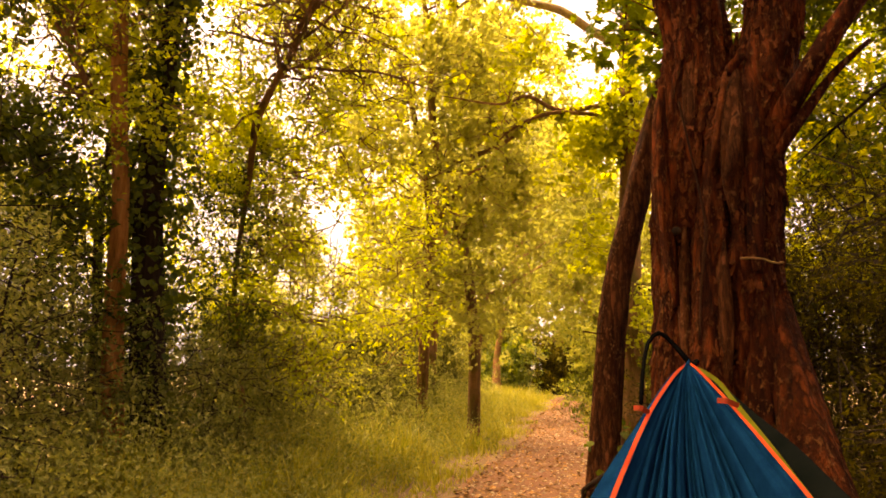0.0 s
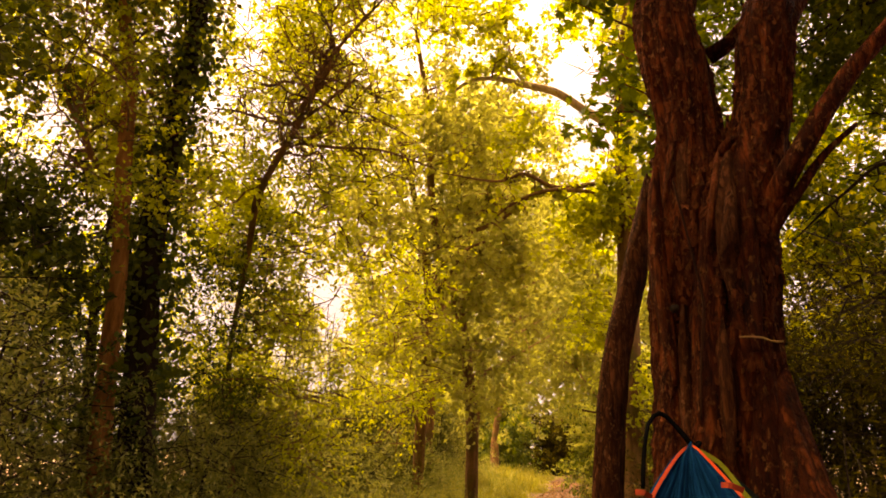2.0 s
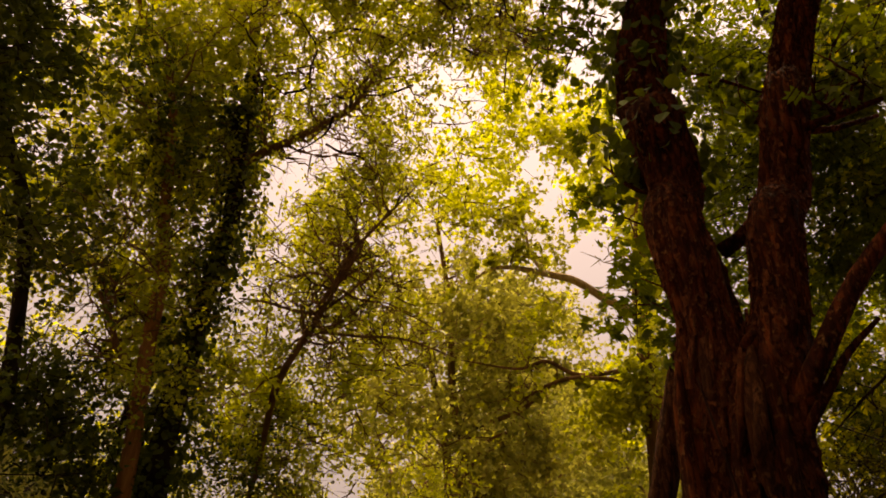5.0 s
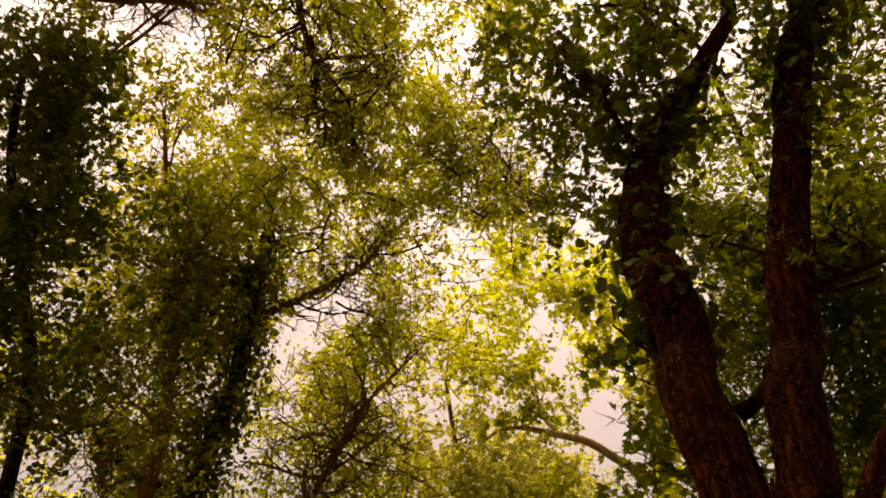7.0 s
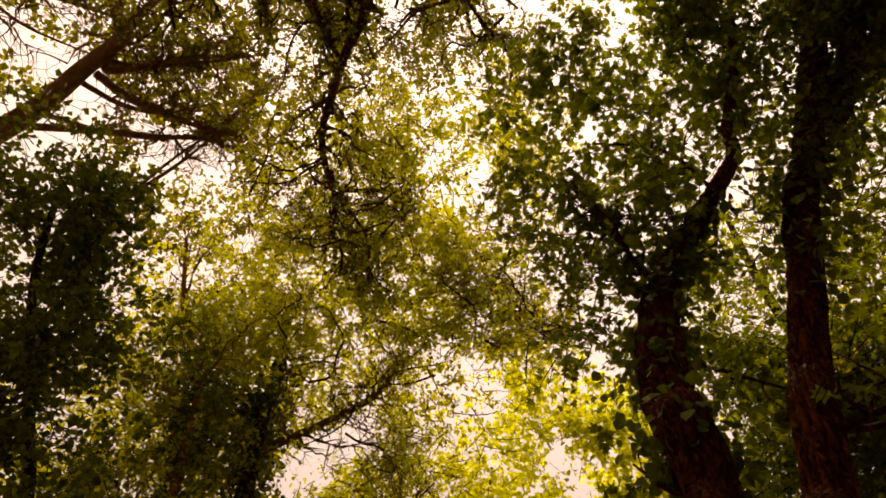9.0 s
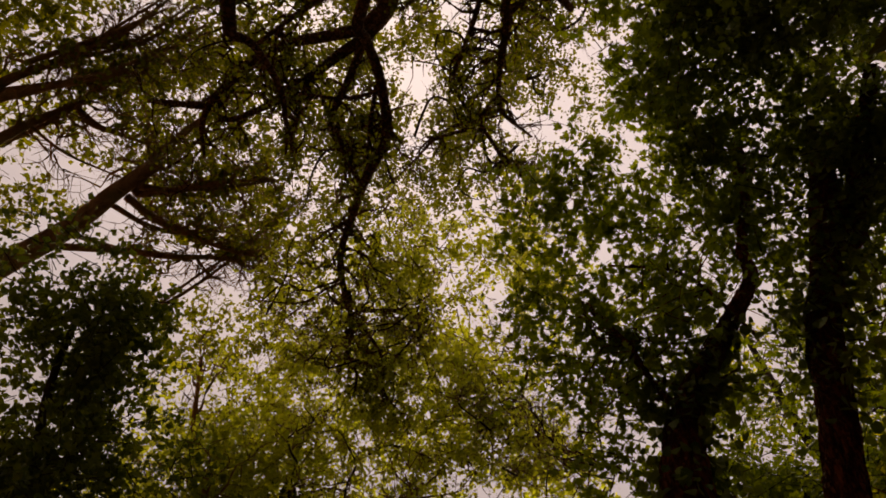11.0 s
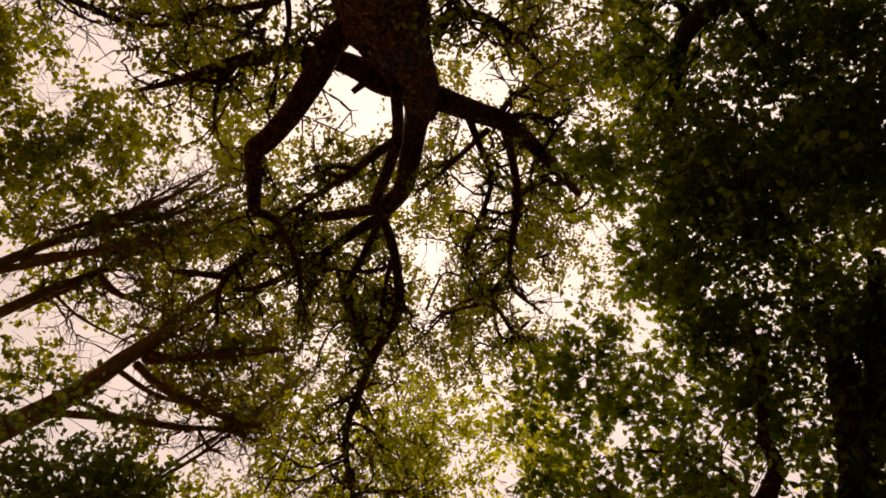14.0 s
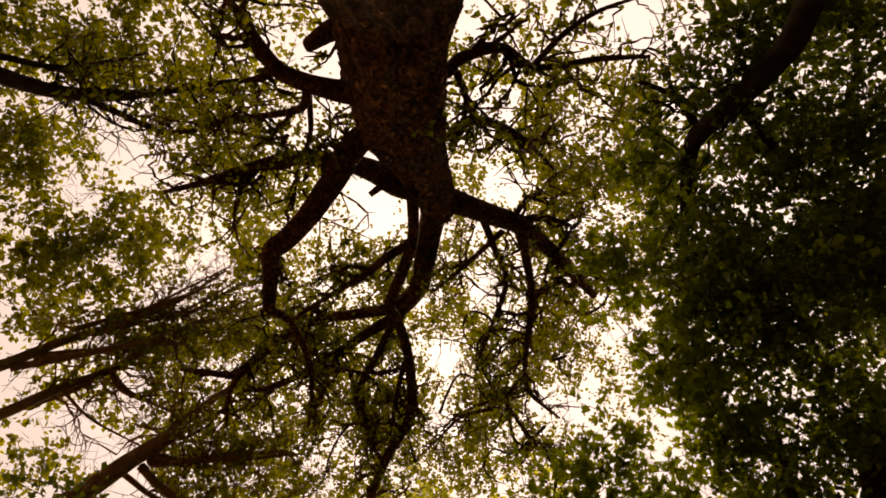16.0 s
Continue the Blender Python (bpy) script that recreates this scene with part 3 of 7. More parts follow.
tagged(mesh_object("path", np.stack([TX, TY, TZ], -1).reshape(-1, 3), F.ravel(), np.full(len(F), 4), TRACK, None, True),
       "reddish bare earth footpath through the trees", "path", kind="structure")


def blades(name, x, y, h, mat, label, category, seed, lean=0.35, width=0.008):
    """Grass and weeds: tapering bent blades, one sheet of stuff."""
    rng = np.random.default_rng(seed)
    n = len(x)
    z = height(x, y)
    a = rng.uniform(0, 6.28, n)
    d = np.stack([np.cos(a), np.sin(a), 0 * a], 1)
    s = np.stack([-np.sin(a), np.cos(a), 0 * a], 1) * (width * rng.uniform(0.6, 1.6, n))[:, None]
    p = np.stack([x, y, z - 0.02], 1)
    ln = (lean * rng.uniform(0.1, 1.3, n) * h)[:, None]
    up = np.array([0, 0, 1.0]) * h[:, None]
    v = np.stack([p - s, p + s, p + up * 0.55 + d * ln * 0.3 + s * 0.8, p + up * 0.55 + d * ln * 0.3 - s * 0.8, p + up + d * ln], 1)
    o = np.arange(n)[:, None] * 5
    flat = np.concatenate([o + np.array([[0, 1, 2, 3]]), o + np.array([[3, 2, 4]])], 1).ravel()
    return tagged(mesh_object(name, v.reshape(-1, 3), flat, np.tile([4, 3], n), mat), label, category, kind="stuff")


rng = np.random.default_rng(5)
n = 36000
y = 4.5 + 24 * rng.uniform(0, 1, n) ** 1.4
off = rng.uniform(0, 1, n) ** 0.7 * 2.6
tuft = 0.6 + 0.5 * np.sin(y * 2.7 + 1.3 * np.sin(off * 4)) + 0.3 * np.sin(off * 7 + y)
blades("grass", track_left(y) - off + 0.08 * rng.standard_normal(n), y, (0.05 + 0.44 * rng.uniform(0.1, 1, n) * np.clip(off, 0.1, 1)) * np.clip(tuft, 0.3, 1.3), GRASS, "long yellow-green grass along the path", "grass", 6, lean=0.8)
n = 9000
y = 3 + 22 * rng.uniform(0, 1, n) ** 1.4
off = rng.uniform(0, 1, n) * 1.6
blades("verge_grass", track_right(y) + off + 0.06 * rng.standard_normal(n), y, 0.05 + 0.28 * rng.uniform(0.1, 1, n) * np.clip(off, 0.1, 1), GRASS, "tufted grass beside the tree roots", "grass", 7, lean=0.8)


def weeds(name, x, y, tall, size, mat, label, seed, per=14):
    """Leafy ground plants, too many to count: short shoots with leaves all along them."""
    r = np.random.default_rng(seed)
    base = np.stack([x, y, height(x, y)], 1)
    way = unit(np.stack([0.35 * r.standard_normal(len(x)), 0.35 * r.standard_normal(len(x)), np.ones(len(x))], 1))
    pos, axis, normal, s = spray_leaves(r, base, way, tall, per, size, 0.1, 0.45, 0.5, 1.0)
    keep = pos[:, 2] > 0.02
    v, f = leaf_arrays(pos[keep], axis[keep], normal[keep], s[keep], 0.45, True)
    return tagged(mesh_object(name, v, f, np.full(len(f) // 4, 4), mat), label, "plants", kind="stuff")


n = 4200
y = 3.2 + 16 * rng.uniform(0, 1, n) ** 1.5
off = 0.35 + rng.uniform(0, 1, n) ** 0.6 * 2.2
weeds("nettles", track_left(y) - off, y, (0.2 + 0.65 * rng.uniform(0.3, 1, n)) * np.clip(off * 0.7, 0.25, 1.1), 0.034, LEAF_HEDGE, "knee-high nettles and weeds on the bank", 8)
n = 700
y = 3.2 + 12 * rng.uniform(0, 1, n)
weeds("ground_ivy", track_right(y) + 0.25 + rng.uniform(0, 1.5, n), y, 0.15 + 0.3 * rng.uniform(0.2, 1, n), 0.05, LEAF_DEEP_SHADE, "low weeds under the trees, leaves darkened for shade", 9)
# fallen leaves and grit on the path
n = 5000
y = 4.5 + 20 * rng.uniform(0, 1, n) ** 1.6
x = track_left(y) + (track_right(y) - track_left(y)) * np.where(rng.uniform(0, 1, n) < 0.6, rng.beta(0.5, 0.9, n), rng.uniform(-0.2, 1.2, n))
p = np.stack([x, y, height(x, y) + 0.022], 1)
v, f = leaf_arrays(p, np.stack([rng.standard_normal(n), rng.standard_normal(n), 0.15 * rng.standard_normal(n)], 1), np.stack([0.3 * rng.standard_normal(n), 0.3 * rng.standard_normal(n), np.ones(n)], 1), rng.uniform(0.02, 0.06, n), 0.6)
tagged(mesh_object("leaf_litter", v, f, np.full(len(f) // 4, 4), LITTER), "dry brown fallen leaves scattered on the path", "leaves", kind="stuff")
n = 1600
y = 4.5 + 14 * rng.uniform(0, 1, n) ** 1.5
x = track_left(y) + (track_right(y) - track_left(y)) * rng.uniform(0, 1, n)
s = rng.uniform(0.006, 0.022, n)[:, None, None]
oct_v = np.array([(1, 0, 0), (0, 1, 0), (-1, 0, 0), (0, -1, 0), (0, 0, 0.6), (0, 0, -0.6)])
v = np.stack([x, y, height(x, y) + 0.014], 1)[:, None] + oct_v * s * rng.uniform(0.6, 1.3, (n, 6, 1))
f = (np.arange(n)[:, None] * 6 + np.array([[0, 1, 4, 1, 2, 4, 2, 3, 4, 3, 0, 4, 1, 0, 5, 2, 1, 5, 3, 2, 5, 0, 3, 5]])).ravel()
tagged(mesh_object("grit", v.reshape(-1, 3), f, np.full(len(f) // 3, 3), STONE), "small pale stones pressed into the path", "stones", kind="stuff")

# ---------------------------------------------------------------- openings in the canopy
OPENINGS.append(((-3.24, -0.81, 6.65), (-9.16, -2.15, 16.54), 0.30, 0.84))
OPENINGS.append(((-3.62, -0.47, 6.44), (-10.23, -1.20, 15.94), 0.22, 0.61))
OPENINGS.append(((-2.72, 0.18, 6.97), (-7.69, 0.63, 17.44), 0.24, 0.69))
OPENINGS.append(((-3.01, 0.46, 6.80), (-8.51, 1.42, 16.97), 0.21, 0.58))
OPENINGS.append(((-3.53, 0.79, 6.45), (-9.96, 2.34, 15.98), 0.16, 0.45))
OPENINGS.append(((-3.96, 1.05, 6.08), (-11.17, 3.07, 14.94), 0.19, 0.52))
OPENINGS.append(((-3.62, 1.36, 6.26), (-10.21, 3.95, 15.44), 0.22, 0.63))
OPENINGS.append(((-3.29, 1.19, 6.52), (-9.28, 3.48, 16.19), 0.22, 0.61))
OPENINGS.append(((-3.17, 1.94, 6.36), (-8.94, 5.59, 15.74), 0.27, 0.76))
OPENINGS.append(((-1.47, -0.41, 7.40), (-4.18, -1.03, 18.67), 0.27, 0.76))
OPENINGS.append(((-1.27, -0.19, 7.46), (-3.62, -0.40, 18.81), 0.19, 0.52))
OPENINGS.append(((-1.87, -1.71, 7.08), (-5.30, -4.68, 17.75), 0.22, 0.61))
OPENINGS.append(((-1.69, -1.11, 7.27), (-4.78, -2.99, 18.29), 0.14, 0.39))
OPENINGS.append(((-2.13, -1.83, 6.95), (-6.03, -5.04, 17.40), 0.16, 0.45))
OPENINGS.append(((-0.30, -1.21, 7.48), (-0.89, -3.29, 18.88), 0.24, 0.69))
OPENINGS.append(((-0.11, -0.54, 7.57), (-0.35, -1.40, 19.14), 0.21, 0.58))
OPENINGS.append(((-0.34, 0.51, 7.55), (-1.00, 1.56, 19.09), 0.22, 0.63))
OPENINGS.append(((0.08, 0.31, 7.58), (0.20, 0.99, 19.16), 0.14, 0.39))
OPENINGS.append(((-0.08, 0.83, 7.53), (-0.27, 2.45, 19.01), 0.16, 0.45))
OPENINGS.append(((-0.71, 1.13, 7.43), (-2.04, 3.29, 18.75), 0.26, 0.73))
OPENINGS.append(((-0.76, 1.62, 7.31), (-2.18, 4.68, 18.41), 0.21, 0.58))
OPENINGS.append(((0.16, 1.53, 7.39), (0.41, 4.42, 18.62), 0.21, 0.58))
OPENINGS.append(((0.51, 1.52, 7.37), (1.40, 4.40, 18.57), 0.21, 0.58))
OPENINGS.append(((0.78, 0.93, 7.47), (2.16, 2.73, 18.84), 0.16, 0.45))
OPENINGS.append(((0.99, -1.85, 7.26), (2.75, -5.07, 18.26), 0.38, 1.06))
OPENINGS.append(((-2.71, 2.51, 6.37), (-7.65, 7.12, 15.80), 0.27, 0.76))
OPENINGS.append(((-2.38, 2.67, 6.45), (-6.71, 7.56, 16.03), 0.24, 0.69))
OPENINGS.append(((-3.29, 1.74, 6.35), (-9.28, 4.95, 15.75), 0.21, 0.58))
OPENINGS.append(((-3.21, 1.97, 6.32), (-9.06, 5.59, 15.66), 0.15, 0.41))
OPENINGS.append(((-2.12, 3.28, 6.20), (-6.00, 9.30, 15.34), 0.16, 0.45))
OPENINGS.append(((-2.57, 3.47, 5.86), (-7.25, 9.82, 14.36), 0.16, 0.45))
OPENINGS.append(((-1.88, 3.07, 6.43), (-5.32, 8.69, 15.98), 0.10, 0.28))
OPENINGS.append(((-0.55, 2.75, 6.90), (-1.59, 7.79, 17.30), 0.14, 0.39))
OPENINGS.append(((-0.03, 3.09, 6.75), (-0.12, 8.75, 16.88), 0.16, 0.44))
OPENINGS.append(((0.12, 3.41, 6.56), (0.32, 9.64, 16.34), 0.15, 0.41))
OPENINGS.append(((0.01, 4.54, 5.64), (0.01, 12.84, 13.75), 0.13, 0.37))
OPENINGS.append(((-0.41, 4.35, 5.81), (-1.17, 12.30, 14.22), 0.11, 0.30))
OPENINGS.append(((-1.21, 4.74, 5.25), (-3.43, 13.38, 12.66), 0.22, 0.62))
OPENINGS.append(((-1.45, 4.79, 5.11), (-4.09, 13.54, 12.25), 0.20, 0.55))
OPENINGS.append(((0.66, 4.91, 5.18), (1.84, 13.87, 12.45), 0.18, 0.50))
OPENINGS.append(((-3.37, 4.11, 4.68), (-9.51, 11.62, 11.04), 0.14, 0.39))
OPENINGS.append(((-2.49, 2.56, 6.45), (-7.04, 7.23, 16.05), 0.23, 0.66))
OPENINGS.append(((-2.15, 3.32, 6.17), (-6.06, 9.37, 15.26), 0.12, 0.34))
OPENINGS.append(((-2.64, 3.44, 5.85), (-7.44, 9.70, 14.34), 0.12, 0.34))
OPENINGS.append(((-1.72, 4.04, 5.79), (-4.85, 11.41, 14.18), 0.10, 0.28))
OPENINGS.append(((-0.46, 2.77, 6.90), (-1.31, 7.82, 17.30), 0.15, 0.41))
OPENINGS.append(((0.04, 3.25, 6.66), (0.10, 9.19, 16.62), 0.14, 0.39))
OPENINGS.append(((0.04, 4.59, 5.59), (0.08, 12.96, 13.63), 0.15, 0.41))
OPENINGS.append(((-0.39, 4.39, 5.77), (-1.11, 12.40, 14.13), 0.10, 0.28))
OPENINGS.append(((-1.02, 4.78, 5.26), (-2.89, 13.48, 12.71), 0.22, 0.62))
OPENINGS.append(((-1.42, 4.82, 5.09), (-4.02, 13.59, 12.23), 0.18, 0.50))
OPENINGS.append(((0.71, 4.95, 5.13), (1.98, 13.95, 12.33), 0.08, 0.23))
OPENINGS.append(((0.85, 5.21, 4.75), (2.38, 14.69, 11.26), 0.12, 0.34))
OPENINGS.append(((1.14, 5.33, 4.48), (3.18, 15.04, 10.49), 0.12, 0.33))
OPENINGS.append(((1.45, 5.49, 4.07), (4.04, 15.49, 9.35), 0.20, 0.55))
OPENINGS.append(((-3.38, 4.10, 4.69), (-9.53, 11.57, 11.09), 0.12, 0.33))
OPENINGS.append(((-1.68, 5.26, 4.35), (-4.76, 14.83, 10.14), 0.13, 0.36))
OPENINGS.append(((-3.06, 5.00, 3.67), (-8.62, 14.10, 8.23), 0.18, 0.50))
OPENINGS.append(((-3.36, 4.13, 4.66), (-9.48, 11.64, 11.05), 0.16, 0.44))
OPENINGS.append(((-1.65, 4.91, 4.88), (-4.67, 13.82, 11.66), 0.18, 0.50))
OPENINGS.append(((-1.16, 4.81, 5.18), (-3.27, 13.54, 12.52), 0.21, 0.58))
OPENINGS.append(((0.12, 4.55, 5.62), (0.31, 12.82, 13.76), 0.07, 0.19))
OPENINGS.append(((-0.34, 5.46, 4.45), (-0.98, 15.36, 10.46), 0.09, 0.25))
OPENINGS.append(((0.86, 5.21, 4.74), (2.40, 14.68, 11.27), 0.13, 0.36))
OPENINGS.append(((1.17, 5.37, 4.41), (3.27, 15.11, 10.34), 0.24, 0.69))
OPENINGS.append(((1.38, 5.63, 3.84), (3.85, 15.84, 8.76), 0.20, 0.55))
OPENINGS.append(((-3.10, 5.07, 3.48), (-8.75, 14.27, 7.73), 0.14, 0.39))
OPENINGS.append(((-1.02, 6.16, 2.50), (-2.89, 17.34, 4.97), 0.18, 0.50))
OPENINGS.append(((-1.00, 6.23, 2.17), (-2.84, 17.53, 4.04), 0.15, 0.41))
OPENINGS.append(((-2.89, 5.41, 2.91), (-8.14, 15.24, 6.14), 0.11, 0.30))
OPENINGS.append(((1.66, 5.19, 4.49), (4.63, 14.62, 10.56), 0.11, 0.30))
OPENINGS.append(((-2.95, 4.68, 4.34), (-8.32, 13.16, 10.14), 0.10, 0.28))
OPENINGS.append(((-2.84, 4.88, 4.13), (-8.02, 13.72, 9.56), 0.10, 0.28))
OPENINGS.append(((-1.94, 5.60, 3.52), (-5.48, 15.77, 7.83), 0.09, 0.25))
OPENINGS.append(((1.27, 5.54, 4.04), (3.57, 15.58, 9.38), 0.34, 0.96))
OPENINGS.append(((-1.02, 6.18, 2.41), (-2.86, 17.39, 4.78), 0.17, 0.47))
OPENINGS.append(((-0.96, 6.30, 1.68), (-2.71, 17.72, 2.74), 0.12, 0.33))
OPENINGS.append(((-3.17, 4.89, 3.75), (-8.92, 13.75, 8.54), 0.12, 0.33))
OPENINGS.append(((-3.03, 5.06, 3.59), (-8.52, 14.22, 8.11), 0.12, 0.33))
OPENINGS.append(((-2.96, 5.39, 2.86), (-8.32, 15.17, 6.05), 0.11, 0.30))
OPENINGS.append(((1.05, 6.14, 2.56), (2.96, 17.27, 5.21), 0.08, 0.22))
OPENINGS.append(((-3.36, -1.12, 6.52), (-9.48, -3.04, 16.19), 0.15, 0.41))
OPENINGS.append(((-3.02, -0.62, 6.79), (-8.54, -1.62, 16.95), 0.11, 0.30))
OPENINGS.append(((-3.43, 0.10, 6.57), (-9.70, 0.40, 16.34), 0.15, 0.41))
OPENINGS.append(((-2.38, -1.59, 6.92), (-6.74, -4.36, 17.31), 0.12, 0.33))
OPENINGS.append(((-3.46, 1.60, 6.30), (-9.76, 4.63, 15.55), 0.18, 0.50))
OPENINGS.append(((-3.89, 1.44, 6.03), (-10.97, 4.16, 14.81), 0.13, 0.36))
OPENINGS.append(((-2.61, 1.08, 6.91), (-7.39, 3.15, 17.27), 0.13, 0.36))
OPENINGS.append(((-3.68, 1.84, 6.05), (-10.38, 5.30, 14.86), 0.13, 0.36))
OPENINGS.append(((-2.13, 0.05, 7.22), (-6.02, 0.25, 18.14), 0.11, 0.30))
OPENINGS.append(((-2.36, 0.35, 7.11), (-6.69, 1.10, 17.85), 0.08, 0.22))
OPENINGS.append(((-2.38, 2.63, 6.47), (-6.72, 7.50, 16.06), 0.15, 0.41))
OPENINGS.append(((-2.87, 2.28, 6.39), (-8.11, 6.52, 15.83), 0.12, 0.33))
OPENINGS.append(((-3.01, 2.08, 6.40), (-8.49, 5.94, 15.86), 0.12, 0.33))
OPENINGS.append(((-1.85, 3.01, 6.48), (-5.22, 8.56, 16.09), 0.11, 0.30))
OPENINGS.append(((-2.08, 3.34, 6.19), (-5.89, 9.48, 15.26), 0.13, 0.36))
OPENINGS.append(((-2.27, 1.63, 6.92), (-6.42, 4.71, 17.30), 0.13, 0.36))
OPENINGS.append(((-1.96, 1.37, 7.10), (-5.56, 3.98, 17.82), 0.10, 0.28))
OPENINGS.append(((-1.66, 1.77, 7.09), (-4.70, 5.11, 17.77), 0.13, 0.36))
OPENINGS.append(((-1.23, 1.16, 7.34), (-3.50, 3.39, 18.50), 0.09, 0.25))
OPENINGS.append(((-1.83, 1.99, 6.96), (-5.19, 5.71, 17.42), 0.14, 0.39))
OPENINGS.append(((-2.32, 2.03, 6.76), (-6.57, 5.82, 16.87), 0.12, 0.33))
OPENINGS.append(((-1.05, 2.13, 7.11), (-3.00, 6.10, 17.83), 0.12, 0.33))
OPENINGS.append(((0.96, -0.79, 5.63), (2.48, -1.95, 12.78), 0.08, 0.22))
OPENINGS.append(((1.26, -0.32, 5.61), (3.25, -0.72, 12.73), 0.09, 0.24))
OPENINGS.append(((1.32, -0.69, 5.56), (3.40, -1.70, 12.59), 0.08, 0.20))
OPENINGS.append(((1.20, 2.08, 5.07), (3.12, 5.49, 11.36), 0.08, 0.20))
OPENINGS.append(((1.58, 2.03, 4.97), (4.11, 5.35, 11.08), 0.08, 0.22))
OPENINGS.append(((1.65, 2.43, 4.69), (4.28, 6.40, 10.36), 0.09, 0.24))
OPENINGS.append(((1.21, 2.36, 4.91), (3.13, 6.21, 10.93), 0.07, 0.18))
OPENINGS.append(((1.59, 2.04, 4.96), (4.12, 5.36, 11.07), 0.08, 0.22))
OPENINGS.append(((1.65, 2.40, 4.71), (4.28, 6.29, 10.43), 0.10, 0.26))
OPENINGS.append(((2.19, 2.77, 4.10), (5.70, 7.25, 8.83), 0.10, 0.26))
OPENINGS.append(((2.16, 2.77, 4.11), (5.62, 7.29, 8.84), 0.10, 0.26))
OPENINGS.append(((1.12, 1.51, 5.36), (2.90, 4.03, 12.09), 0.10, 0.27))
OPENINGS.append(((0.68, 0.87, 5.64), (1.74, 2.36, 12.81), 0.09, 0.24))
OPENINGS.append(((1.77, 0.62, 5.38), (4.59, 1.71, 12.13), 0.05, 0.14))
OPENINGS.append(((1.20, 1.74, 5.24), (3.11, 4.60, 11.79), 0.11, 0.28))
OPENINGS.append(((0.34, 1.79, 5.38), (0.87, 4.72, 12.15), 0.08, 0.22))
OPENINGS.append(((0.21, 1.66, 5.44), (0.53, 4.39, 12.31), 0.06, 0.17))
OPENINGS.append(((1.02, 1.51, 5.38), (2.64, 3.98, 12.17), 0.07, 0.18))
OPENINGS.append(((2.11, 2.96, 3.97), (5.48, 7.75, 8.49), 0.08, 0.22))
OPENINGS.append(((2.22, 2.69, 4.14), (5.78, 7.06, 8.94), 0.06, 0.17))

def crooked_twig(tree, start, way, length, r, seed, leafy=0.5, branches=7):
    """A thin bare-ish bough that bends this way and that."""
    g = np.random.default_rng(seed)
    p, w, pts = np.array(start), unit(np.array(way, float)), []
    for k in range(7):
        pts.append((*p, r * (1 - 0.12 * k)))
        w = unit(w + 0.55 * g.standard_normal(3))
        p = p + w * length / 6
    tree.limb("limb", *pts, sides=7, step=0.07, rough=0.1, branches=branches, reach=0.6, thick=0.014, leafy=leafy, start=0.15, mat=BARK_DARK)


# ---------------------------------------------------------------- the anchor tree, two grown-together stems
anchor = Tree("anchor_tree", (1.12, 2.62, 0.05), "old tree with red-brown furrowed bark and two fused stems", BARK_RED, LEAF_SYCAMORE, 11, 0.05)
anchor.bold = 1.12
bole = anchor.limb("trunk", (0.74, 2.40, -0.01, 0.2112), (0.82, 2.53, 0.52, 0.132), (0.89, 2.57, 1.00, 0.11), (0.92, 2.59, 1.38, 0.1012), (0.94, 2.59, 1.69, 0.1056), (0.97, 2.58, 2.01, 0.1188), (1.02, 2.57, 2.39, 0.1188), (0.96, 2.56, 2.87, 0.1188), (1.03, 2.64, 3.10, 0.1188), (0.97, 2.58, 3.53, 0.1188), (1.09, 2.84, 3.33, 0.1232), (1.02, 2.82, 3.93, 0.132), (1.10, 2.79, 4.50, 0.11), (1.25, 2.70, 4.91, 0.085), (1.60, 2.59, 5.49, 0.066), (1.94, 2.44, 6.04, 0.052), (1.95, 2.31, 6.34, 0.040), (2.07, 2.00, 6.76, 0.034), (2.12, 1.69, 7.29, 0.028), (2.27, 2.49, 7.41, 0.020), (2.58, 2.17, 7.98, 0.010), sides=96, step=0.022, rough=0.04, flute=0.15)
twin = anchor.limb("stem", (0.95, 2.29, 0.04, 0.2464), (1.03, 2.39, 0.55, 0.154), (1.07, 2.46, 1.01, 0.132), (1.10, 2.47, 1.37, 0.125), (1.12, 2.48, 1.67, 0.1188), (1.15, 2.47, 1.97, 0.1144), (1.26, 2.45, 2.33, 0.09856), (1.34, 2.43, 2.80, 0.09504), (1.47, 2.55, 3.03, 0.0968), (1.58, 2.44, 3.59, 0.0924), (1.70, 2.76, 3.65, 0.1056), (1.88, 2.54, 4.35, 0.0924), (2.06, 2.25, 5.12, 0.0968), (2.13, 2.15, 5.26, 0.0924), (2.42, 1.59, 6.30, 0.0616), (2.47, 1.99, 5.78, 0.088), (2.94, 1.01, 6.89, 0.044), sides=96, step=0.022, rough=0.04, flute=0.15)
anchor.limb("root_flare", (1.08, 1.99, 0.31, 0.16), (1.15, 2.20, 0.76, 0.10), (1.17, 2.35, 1.11, 0.075), (1.18, 2.45, 1.43, 0.045), sides=44, step=0.026, rough=0.05, flute=0.10)
anchor.limb("seam", (0.93, 2.59, 0.04, 0.15), (1.05, 2.73, 1.00, 0.08), (1.08, 2.72, 1.56, 0.075), (1.11, 2.65, 2.01, 0.07), (1.18, 2.63, 2.25, 0.06), sides=40, step=0.03, rough=0.04, flute=0.1)
anchor.limb("burl", (0.97, 2.48, 1.01, 0.035), (1.01, 2.46, 1.45, 0.04), (1.06, 2.44, 1.77, 0.036), (1.10, 2.45, 2.06, 0.026), (1.18, 2.54, 2.43, 0.006), sides=30, step=0.022, rough=0.12, flute=0.14, under=bole)
